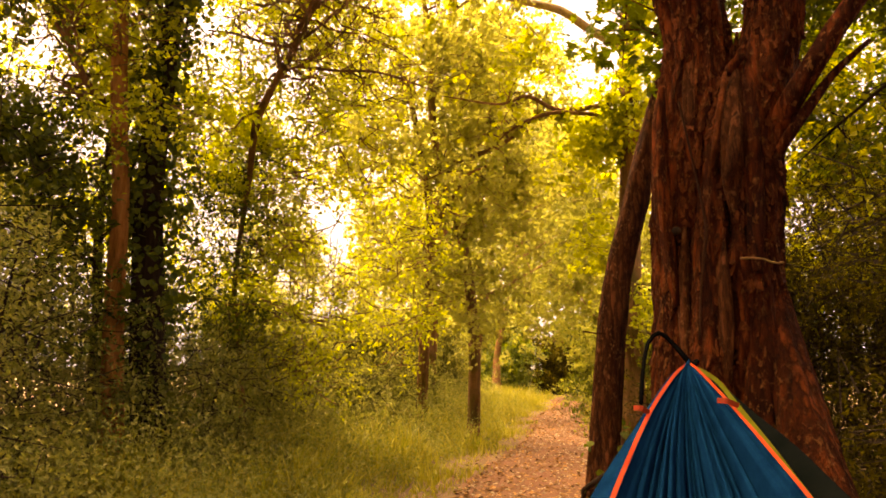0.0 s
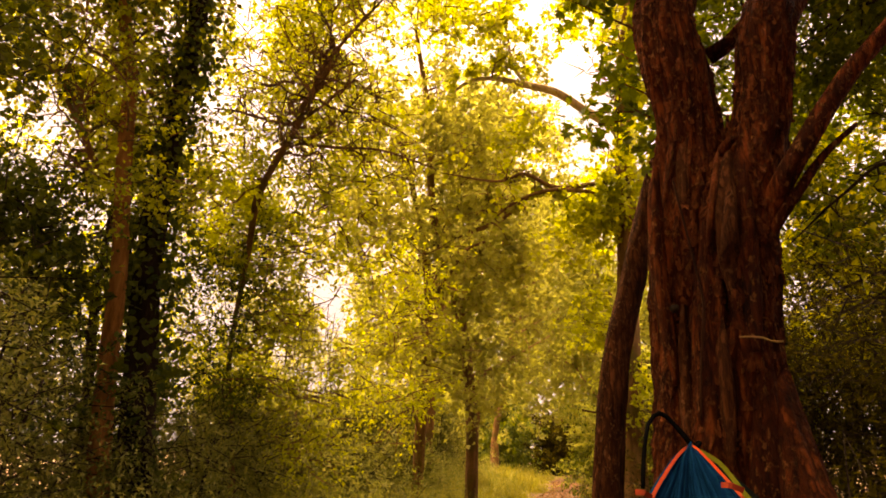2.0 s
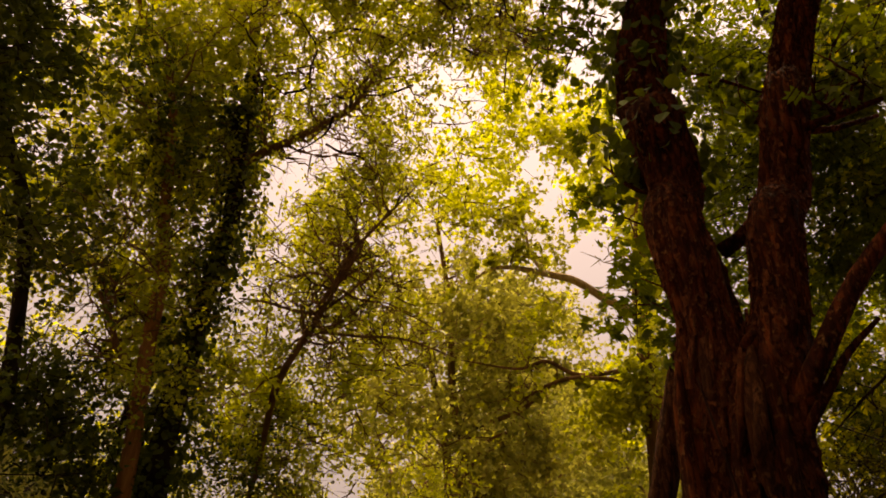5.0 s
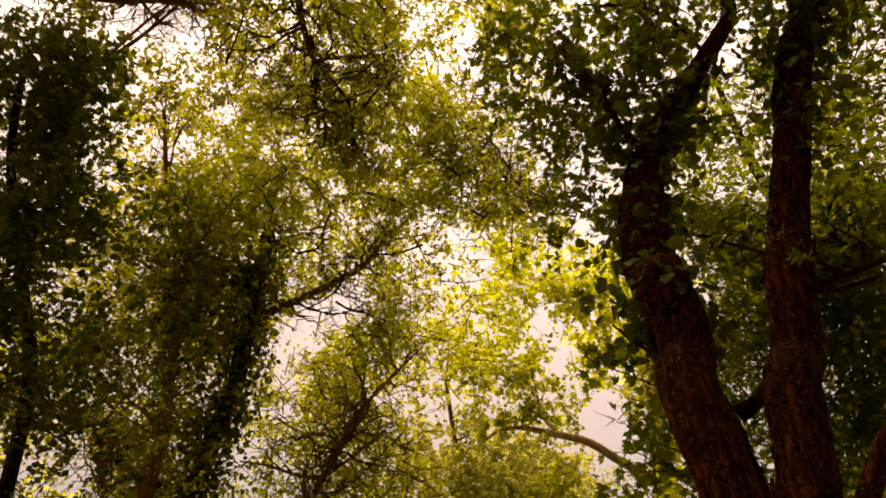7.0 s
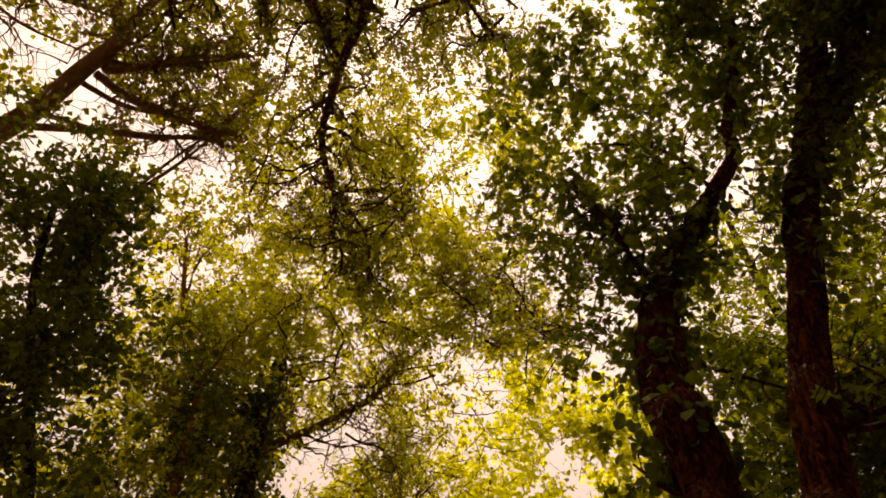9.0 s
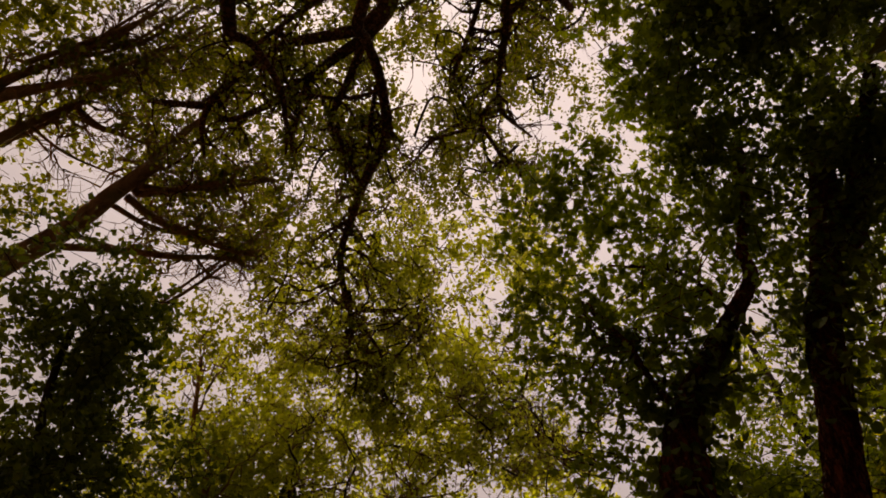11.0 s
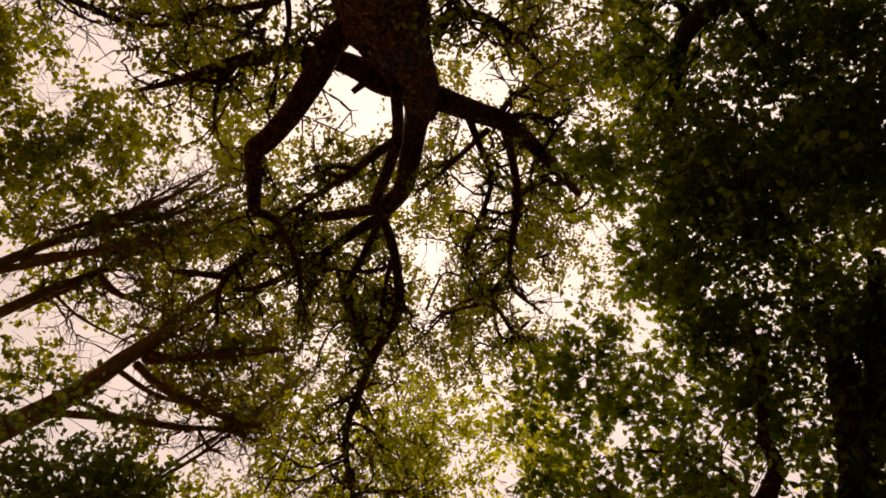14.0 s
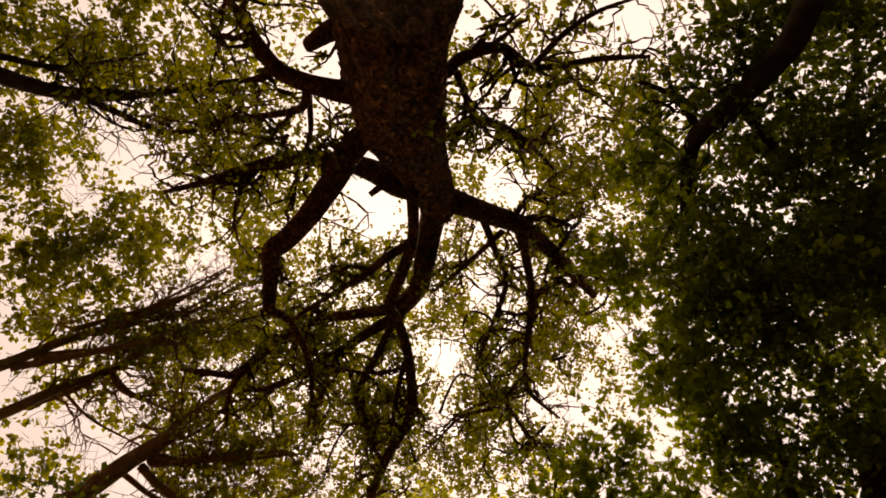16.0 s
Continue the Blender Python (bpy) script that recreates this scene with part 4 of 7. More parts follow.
anchor.limb("burl", (0.80, 2.49, 0.62, 0.05), (0.84, 2.55, 1.13, 0.045), (0.87, 2.56, 1.60, 0.035), (0.90, 2.54, 2.00, 0.025), sides=30, step=0.022, rough=0.10, flute=0.14, under=bole)
anchor.limb("burl", (1.01, 2.29, 0.66, 0.055), (1.09, 2.36, 1.13, 0.048), (1.13, 2.41, 1.53, 0.038), (1.17, 2.42, 1.96, 0.026), sides=30, step=0.022, rough=0.10, flute=0.14, under=bole)
anchor.limb("burl", (1.02, 2.37, 1.75, 0.012), (1.03, 2.34, 1.82, 0.022), (1.05, 2.34, 1.93, 0.022), (1.07, 2.36, 2.04, 0.010), sides=16, step=0.02, rough=0.1, flute=0.08, mat=BARK_ROSE, under=bole)
anchor.limb("twig", (1.01, 2.28, 1.47, 0.001), (1.05, 2.22, 1.46, 0.0014), (1.08, 2.19, 1.44, 0.0014), (1.10, 2.17, 1.44, 0.0008), sides=6, step=0.03, mat=BARK_TAN, under=bole)
fused = anchor.limb("fused_wood", (1.13, 2.52, 2.30, 0.02), (1.10, 2.48, 2.18, 0.05), (1.06, 2.48, 1.99, 0.065), (1.02, 2.47, 1.77, 0.07), (0.98, 2.46, 1.51, 0.065), (0.95, 2.44, 1.24, 0.065), (0.93, 2.42, 0.97, 0.075), (0.91, 2.36, 0.45, 0.09), sides=48, step=0.022, rough=0.10, flute=0.22)
R = dict(sides=18, step=0.02, rough=0.16, flute=0.22, under=bole)
anchor.limb("bark_ridge", (1.052, 2.385, 2.19, 0.006), (1.022, 2.375, 2.06, 0.011), (1.005, 2.372, 1.98, 0.009), (0.990, 2.375, 1.90, 0.012), (0.977, 2.385, 1.82, 0.004), mat=BARK_FLAKE, **R)
anchor.limb("bark_ridge", (1.103, 2.40, 2.206, 0.010), (1.068, 2.38, 2.064, 0.026), (1.048, 2.37, 1.91, 0.030), (1.045, 2.38, 1.765, 0.028), (1.051, 2.38, 1.622, 0.012), mat=BARK_ROSE, **R)
anchor.limb("bark_ridge", (0.847, 2.49, 2.174, 0.012), (0.829, 2.49, 1.989, 0.028), (0.825, 2.49, 1.769, 0.032), (0.836, 2.48, 1.553, 0.030), (0.85, 2.47, 1.325, 0.014), **R)
anchor.limb("bark_ridge", (1.171, 2.38, 2.331, 0.012), (1.133, 2.38, 2.126, 0.026), (1.117, 2.37, 1.882, 0.030), (1.104, 2.36, 1.631, 0.028), (1.092, 2.34, 1.429, 0.012), **R)
anchor.limb("bark_ridge", (1.013, 2.50, 2.442, 0.008), (0.962, 2.49, 2.225, 0.022), (0.948, 2.48, 2.06, 0.024), (0.927, 2.48, 1.959, 0.008), mat=BARK_ROSE, **R)
anchor.limb("bark_ridge", (0.90, 2.48, 1.62, 0.008), (0.885, 2.475, 1.45, 0.022), (0.878, 2.465, 1.26, 0.024), (0.87, 2.45, 1.10, 0.010), mat=BARK_ROSE, **R)
anchor.limb("bark_ridge", (1.00, 2.39, 1.56, 0.008), (0.985, 2.375, 1.40, 0.024), (0.972, 2.365, 1.22, 0.026), (0.965, 2.35, 1.05, 0.010), mat=BARK_ROSE, **R)
anchor.limb("stub", (1.085, 2.43, 2.20, 0.022), (1.098, 2.39, 2.235, 0.018), (1.125, 2.37, 2.25, 0.010), sides=14, step=0.015, rough=0.15, under=bole)
anchor.limb("stub", (0.845, 2.50, 1.60, 0.02), (0.862, 2.44, 1.60, 0.012), sides=12, step=0.015, rough=0.15, mat=BARK_DARK, under=bole)
anchor.flakes(bole, 3800, BARK_FLAKE, 0.005, 0.026)
anchor.flakes(twin, 3800, BARK_FLAKE, 0.005, 0.026)
anchor.flakes(fused, 700, BARK_FLAKE, 0.005, 0.024)
anchor.limb("vine", (0.86, 2.35, 2.06, 0.003), (0.89, 2.35, 1.87, 0.004), (0.92, 2.36, 1.70, 0.0045), (0.93, 2.36, 1.58, 0.005), (0.91, 2.38, 1.40, 0.004), (0.89, 2.38, 1.20, 0.003), sides=8, step=0.03, mat=BARK_VINE)
anchor.limb("limb", (1.22, 2.48, 1.82, 0.0297), (1.24, 2.37, 2.00, 0.04092), (1.33, 2.29, 2.18, 0.03828), (1.49, 2.24, 2.42, 0.03432), (1.65, 2.17, 2.61, 0.03036), (1.87, 2.10, 2.86, 0.0231), sides=24, step=0.03, flute=0.06)
anchor.limb("limb", (1.17, 2.43, 1.76, 0.0208), (1.22, 2.37, 1.88, 0.0208), (1.31, 2.32, 2.02, 0.0192), (1.41, 2.31, 2.15, 0.0144), (1.54, 2.29, 2.27, 0.008), sides=14, step=0.04)
anchor.limb("limb", (1.82, 2.88, 3.76, 0.03), (2.02, 2.92, 3.74, 0.022), (2.34, 2.91, 3.84, 0.012), sides=10)
anchor.limb("limb", (1.53, 2.44, 3.30, 0.025), (1.66, 2.35, 3.30, 0.02), (1.89, 2.28, 3.36, 0.012), sides=10, branches=4, reach=0.5, start=0.6, leafy=0.2)
anchor.limb("limb", (1.23, 2.76, 4.75, 0.03), (1.06, 2.73, 4.95, 0.022), (0.90, 2.60, 5.32, 0.016), (0.66, 2.50, 5.77, 0.010), sides=10, branches=9, reach=0.6, start=0.2)
anchor.limb("limb", (1.01, 2.86, 3.26, 0.014), (0.92, 2.94, 3.35, 0.012), (0.81, 3.05, 3.59, 0.006), sides=8, branches=4, reach=0.4, per=9)
anchor.limb("limb", (1.18, 2.66, 2.78, 0.04), (1.27, 2.60, 2.83, 0.034), (1.39, 2.52, 2.95, 0.04), sides=14, step=0.03, flute=0.06)
anchor.limb("limb", (1.27, 2.68, 4.79, 0.03), (1.12, 2.77, 4.91, 0.022), (0.94, 2.76, 5.46, 0.016), (0.68, 2.74, 6.22, 0.010), sides=10, branches=8, reach=0.6)
anchor.limb("limb", (1.12, 2.84, 4.17, 0.016), (1.35, 2.89, 4.17, 0.014), (1.61, 2.95, 4.13, 0.010), (1.82, 3.01, 4.11, 0.006), sides=8, branches=4, reach=0.4)
anchor.limb("limb", (2.03, 2.92, 5.99, 0.018), (1.57, 2.65, 6.53, 0.016), (1.01, 2.76, 6.95, 0.010), sides=8, branches=9, reach=0.7)
anchor.mass((1.32, 2.70, 5.39), (0.48, 0.48, 0.48), 39, size=0.045, clump=0.45, patchy=2.4)
anchor.mass((1.01, 2.53, 5.58), (0.39, 0.39, 0.39), 27, size=0.045, clump=0.45, patchy=2.4)
anchor.mass((1.15, 2.35, 5.64), (0.48, 0.48, 0.48), 35, size=0.045, clump=0.45, patchy=2.4)
anchor.mass((0.43, 2.95, 5.65), (0.25, 0.25, 0.25), 20, size=0.047, clump=0.45, patchy=2.4)
anchor.mass((0.22, 2.66, 6.07), (0.23, 0.23, 0.23), 16, size=0.049, clump=0.45, patchy=2.4)
anchor.mass((0.96, 2.94, 4.68), (0.27, 0.27, 0.27), 15, size=0.045, clump=0.45, patchy=2.4)
anchor.mass((0.73, 3.04, 5.55), (0.27, 0.27, 0.27), 18, size=0.047, clump=0.45, patchy=2.4)
anchor.mass((2.37, 2.38, 5.12), (0.56, 0.56, 0.56), 125, size=0.045, clump=0.45, patchy=2.4)
anchor.mass((1.38, 2.79, 5.06), (0.37, 0.37, 0.37), 26, size=0.045, clump=0.45, patchy=2.4)
anchor.mass((0.98, 2.99, 5.28), (0.35, 0.35, 0.35), 34, size=0.045, clump=0.45, patchy=2.4)
anchor.mass((1.35, 2.49, 7.01), (0.70, 0.70, 0.70), 49, size=0.057, clump=0.45, patchy=2.4)
anchor.mass((0.80, 2.31, 7.72), (0.58, 0.58, 0.58), 37, size=0.061, clump=0.45, patchy=2.4)
anchor.mass((2.02, 2.12, 6.96), (0.65, 0.65, 0.65), 84, size=0.057, clump=0.45, patchy=2.4)
anchor.mass((2.78, 1.88, 6.38), (0.77, 0.77, 0.77), 200, size=0.054, clump=0.45, patchy=2.4)
anchor.mass((1.16, 0.49, 8.06), (0.64, 0.64, 0.64), 118, size=0.061, clump=0.45, patchy=2.4)
anchor.mass((1.70, 0.84, 7.39), (0.81, 0.81, 0.81), 220, size=0.057, clump=0.45, patchy=2.4)
anchor.mass((1.50, 1.72, 7.79), (0.81, 0.81, 0.81), 96, size=0.061, clump=0.45, patchy=2.4)
anchor.mass((2.03, 2.22, 7.26), (0.68, 0.68, 0.68), 70, size=0.059, clump=0.45, patchy=2.4)
anchor.mass((1.33, 2.82, 6.63), (0.68, 0.68, 0.68), 49, size=0.055, clump=0.45, patchy=2.4)
anchor.mass((0.68, 3.14, 6.22), (0.45, 0.45, 0.45), 63, size=0.052, clump=0.45, patchy=2.4)
anchor.mass((0.26, 2.93, 6.38), (0.25, 0.25, 0.25), 17, size=0.052, clump=0.45, patchy=2.4)
anchor.mass((0.86, 2.60, 7.60), (0.76, 0.76, 0.76), 165, size=0.061, clump=0.45, patchy=2.4)
anchor.mass((1.72, 3.03, 6.28), (0.57, 0.57, 0.57), 49, size=0.054, clump=0.45, patchy=2.4)
anchor.mass((1.48, 0.85, 8.49), (0.69, 0.69, 0.69), 60, size=0.065, clump=0.45, patchy=2.4)
anchor.mass((1.51, -0.68, 8.51), (0.81, 0.81, 0.81), 107, size=0.065, clump=0.45, patchy=2.4)
anchor.mass((1.26, 2.09, 8.26), (0.93, 0.93, 0.93), 112, size=0.065, clump=0.45, patchy=2.4)
anchor.mass((0.75, 2.86, 4.92), (0.26, 0.26, 0.26), 28, size=0.045, clump=0.45, patchy=2.4)
anchor.mass((0.69, 3.12, 4.72), (0.20, 0.20, 0.20), 16, size=0.045, clump=0.45, patchy=2.4)
anchor.mass((0.79, 3.10, 4.58), (0.21, 0.21, 0.21), 17, size=0.045, clump=0.45, patchy=2.4)
anchor.mass((2.18, 2.09, 6.69), (0.31, 0.31, 0.31), 24, size=0.055, clump=0.45, patchy=2.4)
anchor.mass((2.20, 2.45, 6.41), (0.26, 0.26, 0.26), 14, size=0.054, clump=0.45, patchy=2.4)
anchor.finish(wide=0.85, lobed=True, share=0.8, grain=0.5)

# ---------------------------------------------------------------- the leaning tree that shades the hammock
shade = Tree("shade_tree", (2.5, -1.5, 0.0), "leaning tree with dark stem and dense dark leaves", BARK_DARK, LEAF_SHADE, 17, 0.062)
shade.limb("trunk", (2.5, -1.5, -0.1, 0.2), (2.45, -1.45, 1.5, 0.16), (2.4, -1.4, 3.2, 0.15), (2.04, -1.66, 5.71, 0.098), (1.96, -1.35, 6.50, 0.095), (1.75, -1.07, 7.16, 0.091), (1.58, -0.85, 7.66, 0.084), (1.61, -0.42, 8.10, 0.059), (1.68, 0.15, 8.50, 0.042), (1.83, 0.91, 8.92, 0.021), sides=24, step=0.08, rough=0.06, flute=0.05, branches=22, reach=1.2, start=0.45)
shade.limb("limb", (1.79, -1.11, 7.15, 0.05), (2.15, -0.74, 7.29, 0.04), (2.59, -0.25, 7.48, 0.03), (2.94, 0.36, 7.76, 0.015), sides=10, branches=10, reach=0.9)
shade.limb("limb", (1.61, -0.94, 7.54, 0.04), (1.39, -1.27, 7.64, 0.03), (1.09, -1.51, 7.96, 0.02), sides=10, branches=8, reach=0.8)
shade.mass((2.50, -1.49, 7.14), (0.82, 0.82, 0.82), 340, size=0.055, clump=0.45, patchy=2.4)
shade.mass((2.73, -0.70, 7.17), (0.60, 0.60, 0.60), 143, size=0.055, clump=0.45, patchy=2.4)
shade.mass((1.97, -1.70, 7.28), (0.55, 0.55, 0.55), 108, size=0.055, clump=0.45, patchy=2.4)
shade.mass((2.61, -0.58, 7.89), (0.66, 0.66, 0.66), 104, size=0.060, clump=0.45, patchy=2.4)
shade.mass((2.32, 0.27, 8.43), (0.69, 0.69, 0.69), 104, size=0.063, clump=0.45, patchy=2.4)
shade.mass((3.01, 0.56, 7.71), (0.72, 0.72, 0.72), 124, size=0.060, clump=0.45, patchy=2.4)
shade.mass((2.36, 0.74, 7.52), (0.96, 0.96, 0.96), 265, size=0.056, clump=0.45, patchy=2.4)
shade.mass((2.30, -0.37, 7.59), (0.68, 0.68, 0.68), 124, size=0.056, clump=0.45, patchy=2.4)
shade.mass((2.59, 1.32, 7.00), (0.70, 0.70, 0.70), 146, size=0.054, clump=0.45, patchy=2.4)
shade.mass((2.37, 0.21, 6.91), (1.03, 1.03, 1.03), 648, size=0.051, clump=0.45, patchy=2.4)
shade.mass((2.46, 1.78, 6.34), (0.90, 0.90, 0.90), 349, size=0.050, clump=0.45, patchy=2.4)
shade.finish(wide=0.95, simple=True)

# ---------------------------------------------------------------- slim leaning tree beside the path
slim = Tree("slim_tree", (0.59, 2.93, -0.30), "slim leaning tree with rough red-brown bark", BARK_ROSE, LEAF_SYCAMORE, 23, 0.08)
slim.limb("trunk", (0.59, 2.93, -0.30, 0.10), (0.70, 3.17, 0.49, 0.072), (0.76, 3.21, 0.98, 0.066), (0.83, 3.22, 1.51, 0.062), (0.95, 3.20, 1.97, 0.058), (1.06, 3.21, 2.35, 0.052), (1.17, 3.21, 2.77, 0.05), (1.10, 3.25, 3.54, 0.04), (1.16, 3.09, 4.33, 0.03), (1.19, 3.37, 4.64, 0.02), sides=40, step=0.035, rough=0.05, flute=0.08)
slim.limb("limb", (0.82, 3.19, 1.26, 0.006), (0.72, 3.16, 1.26, 0.004), (0.64, 3.13, 1.27, 0.002), sides=6)
slim.mass((0.99, 2.93, 2.63), (0.16, 0.16, 0.16), 14, size=0.05, clump=0.3)
slim.mass((0.99, 3.01, 2.8), (0.18, 0.18, 0.18), 16, size=0.05, clump=0.3)
slim.mass((1.0, 2.91, 2.43), (0.10, 0.10, 0.10), 8, size=0.05, clump=0.3)
slim.mass((0.97, 3.01, 3.02), (0.20, 0.20, 0.20), 16, size=0.05, clump=0.3)
slim.finish(wide=0.8, lobed=True)
climber("ivy", "young ivy at the foot of the slim tree", [(0.62, 2.97, 0.05, 0.085), (0.68, 3.12, 0.45, 0.075), (0.75, 3.20, 0.85, 0.068)], 0.03, 90, LEAF_IVY, 68, 0.03)

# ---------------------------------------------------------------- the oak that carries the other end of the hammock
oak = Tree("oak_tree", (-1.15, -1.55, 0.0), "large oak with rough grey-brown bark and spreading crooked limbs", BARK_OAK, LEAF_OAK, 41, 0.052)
oak.share, oak.more, oak.bold, oak.shoot = 1.15, 1.35, 0.95, 0.007
butt = oak.limb("trunk", (-1.15, -1.55, -0.1, 0.52), (-1.1, -1.52, 0.8, 0.40), (-1.0, -1.48, 2.4, 0.37), (-0.71, -1.59, 5.03, 0.36), (-0.84, -1.41, 5.72, 0.355), (-0.93, -1.21, 6.38, 0.36), (-0.99, -1.02, 6.92, 0.345), (-0.95, -0.86, 7.47, 0.27), (-0.92, -0.57, 8.11, 0.22), (-0.91, -0.44, 8.52, 0.19), (-0.93, -0.29, 8.83, 0.15), sides=120, step=0.032, rough=0.05, flute=0.11)
oak.flakes(butt, 7000, BARK_RIDGE, 0.012, 0.040)
B = dict(sides=12, step=0.07, rough=0.09, thick=0.046)
oak.limb("limb", (-1.21, -0.98, 6.89, 0.10), (-1.41, -0.81, 6.87, 0.12), (-1.61, -0.54, 6.95, 0.115), (-1.86, -0.23, 6.99, 0.105), (-2.08, -0.03, 7.02, 0.10), (-2.21, 0.06, 7.03, 0.095), (-2.24, 0.29, 7.06, 0.075), (-2.29, 0.60, 7.12, 0.06), branches=3, reach=0.7, start=0.5, leafy=0.6, **B)
oak.limb("limb", (-2.29, 0.60, 7.12, 0.045), (-2.14, 0.73, 7.27, 0.035), (-2.03, 1.13, 7.45, 0.03), (-2.06, 1.49, 7.58, 0.022), (-2.14, 1.88, 7.67, 0.012), branches=4, reach=0.6, **B)
oak.limb("limb", (-1.08, -0.53, 8.29, 0.13), (-1.29, -0.59, 8.15, 0.13), (-1.46, -0.70, 8.00, 0.12), (-1.68, -0.78, 7.84, 0.10), (-2.00, -0.83, 7.74, 0.085), (-2.34, -0.83, 7.73, 0.07), (-2.83, -0.73, 7.77, 0.05), (-3.27, -0.62, 7.80, 0.035), (-3.65, -0.55, 7.83, 0.02), branches=16, reach=1.2, start=0.35, **B)
oak.limb("limb", (-1.29, -0.65, 8.14, 0.05), (-1.38, -0.58, 8.03, 0.045), (-1.53, -0.47, 8.00, 0.03), **B)
oak.limb("limb", (-1.18, -1.15, 6.45, 0.10), (-1.39, -1.19, 6.39, 0.09), (-1.66, -1.27, 6.39, 0.075), (-1.89, -1.39, 6.40, 0.065), (-2.08, -1.63, 6.48, 0.05), (-2.23, -1.85, 6.57, 0.042), (-2.46, -2.12, 6.72, 0.03), branches=7, reach=1.1, start=0.5, **B)
oak.limb("limb", (-1.87, -1.38, 6.41, 0.04), (-2.05, -1.34, 6.46, 0.03), (-2.21, -1.33, 6.50, 0.015), branches=3, reach=0.7, **B)
oak.limb("limb", (-1.64, -1.27, 6.40, 0.04), (-1.76, -1.12, 6.61, 0.035), (-2.14, -1.12, 6.91, 0.03), (-2.60, -1.14, 7.15, 0.028), (-3.19, -1.07, 7.33, 0.02), (-3.41, -1.20, 7.42, 0.012), branches=12, reach=1.0, **B)
oak.limb("limb", (-1.67, -1.27, 6.50, 0.028), (-1.77, -0.97, 6.85, 0.022), (-1.92, -0.84, 7.14, 0.014), branches=2, reach=0.5, **B)
oak.limb("limb", (-1.10, -1.51, 5.74, 0.09), (-1.25, -1.45, 5.71, 0.075), (-1.44, -1.38, 5.79, 0.05), **B)
oak.limb("limb", (-1.12, -1.51, 5.73, 0.06), (-1.28, -1.64, 5.76, 0.05), (-1.39, -1.87, 5.86, 0.035), branches=4, reach=0.9, **B)
oak.limb("limb", (-0.88, -0.47, 8.42, 0.15), (-0.62, -0.37, 8.56, 0.135), (-0.33, -0.26, 8.78, 0.12), (-0.02, -0.14, 8.99, 0.11), (0.27, 0.11, 9.28, 0.09), (0.58, 0.43, 9.56, 0.075), (0.88, 0.76, 9.91, 0.05), branches=12, reach=1.4, start=0.4, **B)
oak.limb("limb", (-0.08, -0.16, 8.99, 0.06), (0.24, -0.22, 9.19, 0.04), (0.58, -0.12, 9.47, 0.02), branches=5, reach=0.9, **B)
oak.limb("limb", (-0.05, -0.13, 8.99, 0.06), (0.05, 0.27, 9.18, 0.055), (0.11, 0.83, 9.44, 0.05), (0.02, 1.41, 9.66, 0.04), (0.04, 1.95, 9.86, 0.03), (0.44, 2.39, 10.15, 0.015), branches=12, reach=1.2, **B)
oak.limb("limb", (0.06, 0.83, 9.44, 0.04), (0.23, 0.67, 9.56, 0.035), (0.52, 0.55, 9.75, 0.025), **B)
oak.limb("limb", (-0.46, -0.29, 8.77, 0.045), (-0.32, 0.13, 9.08, 0.04), (-0.20, 0.54, 9.36, 0.035), (-0.40, 1.12, 9.60, 0.03), (-0.56, 1.58, 9.81, 0.022), (-0.36, 2.07, 10.03, 0.014), branches=14, reach=1.2, **B)
oak.limb("limb", (-0.22, -0.07, 8.99, 0.035), (-0.52, 0.19, 9.17, 0.03), (-0.86, 0.47, 9.43, 0.025), (-1.17, 0.70, 9.67, 0.015), branches=8, reach=1.1, **B)
oak.limb("limb", (0.01, 1.95, 9.86, 0.03), (-0.36, 2.08, 9.92, 0.026), (-0.88, 2.33, 10.03, 0.02), (-1.13, 2.59, 10.13, 0.01), branches=8, reach=1.0, **B)
oak.limb("limb", (-0.91, -0.45, 8.52, 0.15), (-1.05, -0.09, 8.92, 0.135), (-1.19, 0.32, 9.29, 0.125), (-1.35, 0.69, 9.65, 0.11), (-1.62, 0.97, 9.88, 0.08), **B)
oak.limb("limb", (-1.35, 0.66, 9.65, 0.09), (-1.68, 0.87, 9.67, 0.08), (-2.06, 0.94, 9.68, 0.075), (-2.66, 1.04, 9.71, 0.065), (-3.20, 1.33, 9.70, 0.055), (-3.65, 1.67, 9.67, 0.05), (-3.88, 2.01, 9.71, 0.035), (-3.96, 2.45, 9.78, 0.02), branches=12, reach=1.4, start=0.35, **B)
oak.limb("limb", (-3.68, 1.76, 9.64, 0.045), (-4.03, 1.67, 9.49, 0.04), (-4.39, 1.61, 9.44, 0.03), **B)
oak.limb("limb", (-1.56, 0.96, 9.79, 0.08), (-2.03, 1.22, 9.86, 0.07), (-2.41, 1.47, 9.82, 0.06), (-2.88, 1.74, 9.84, 0.05), (-3.31, 1.91, 9.75, 0.04), (-3.61, 1.96, 9.73, 0.025), branches=12, reach=1.4, start=0.3, **B)
oak.limb("limb", (-1.63, 0.99, 9.77, 0.06), (-1.87, 1.44, 9.86, 0.05), (-2.20, 2.04, 9.87, 0.045), (-2.13, 2.45, 9.99, 0.035), (-2.05, 2.93, 10.07, 0.02), branches=12, reach=1.2, start=0.3, **B)
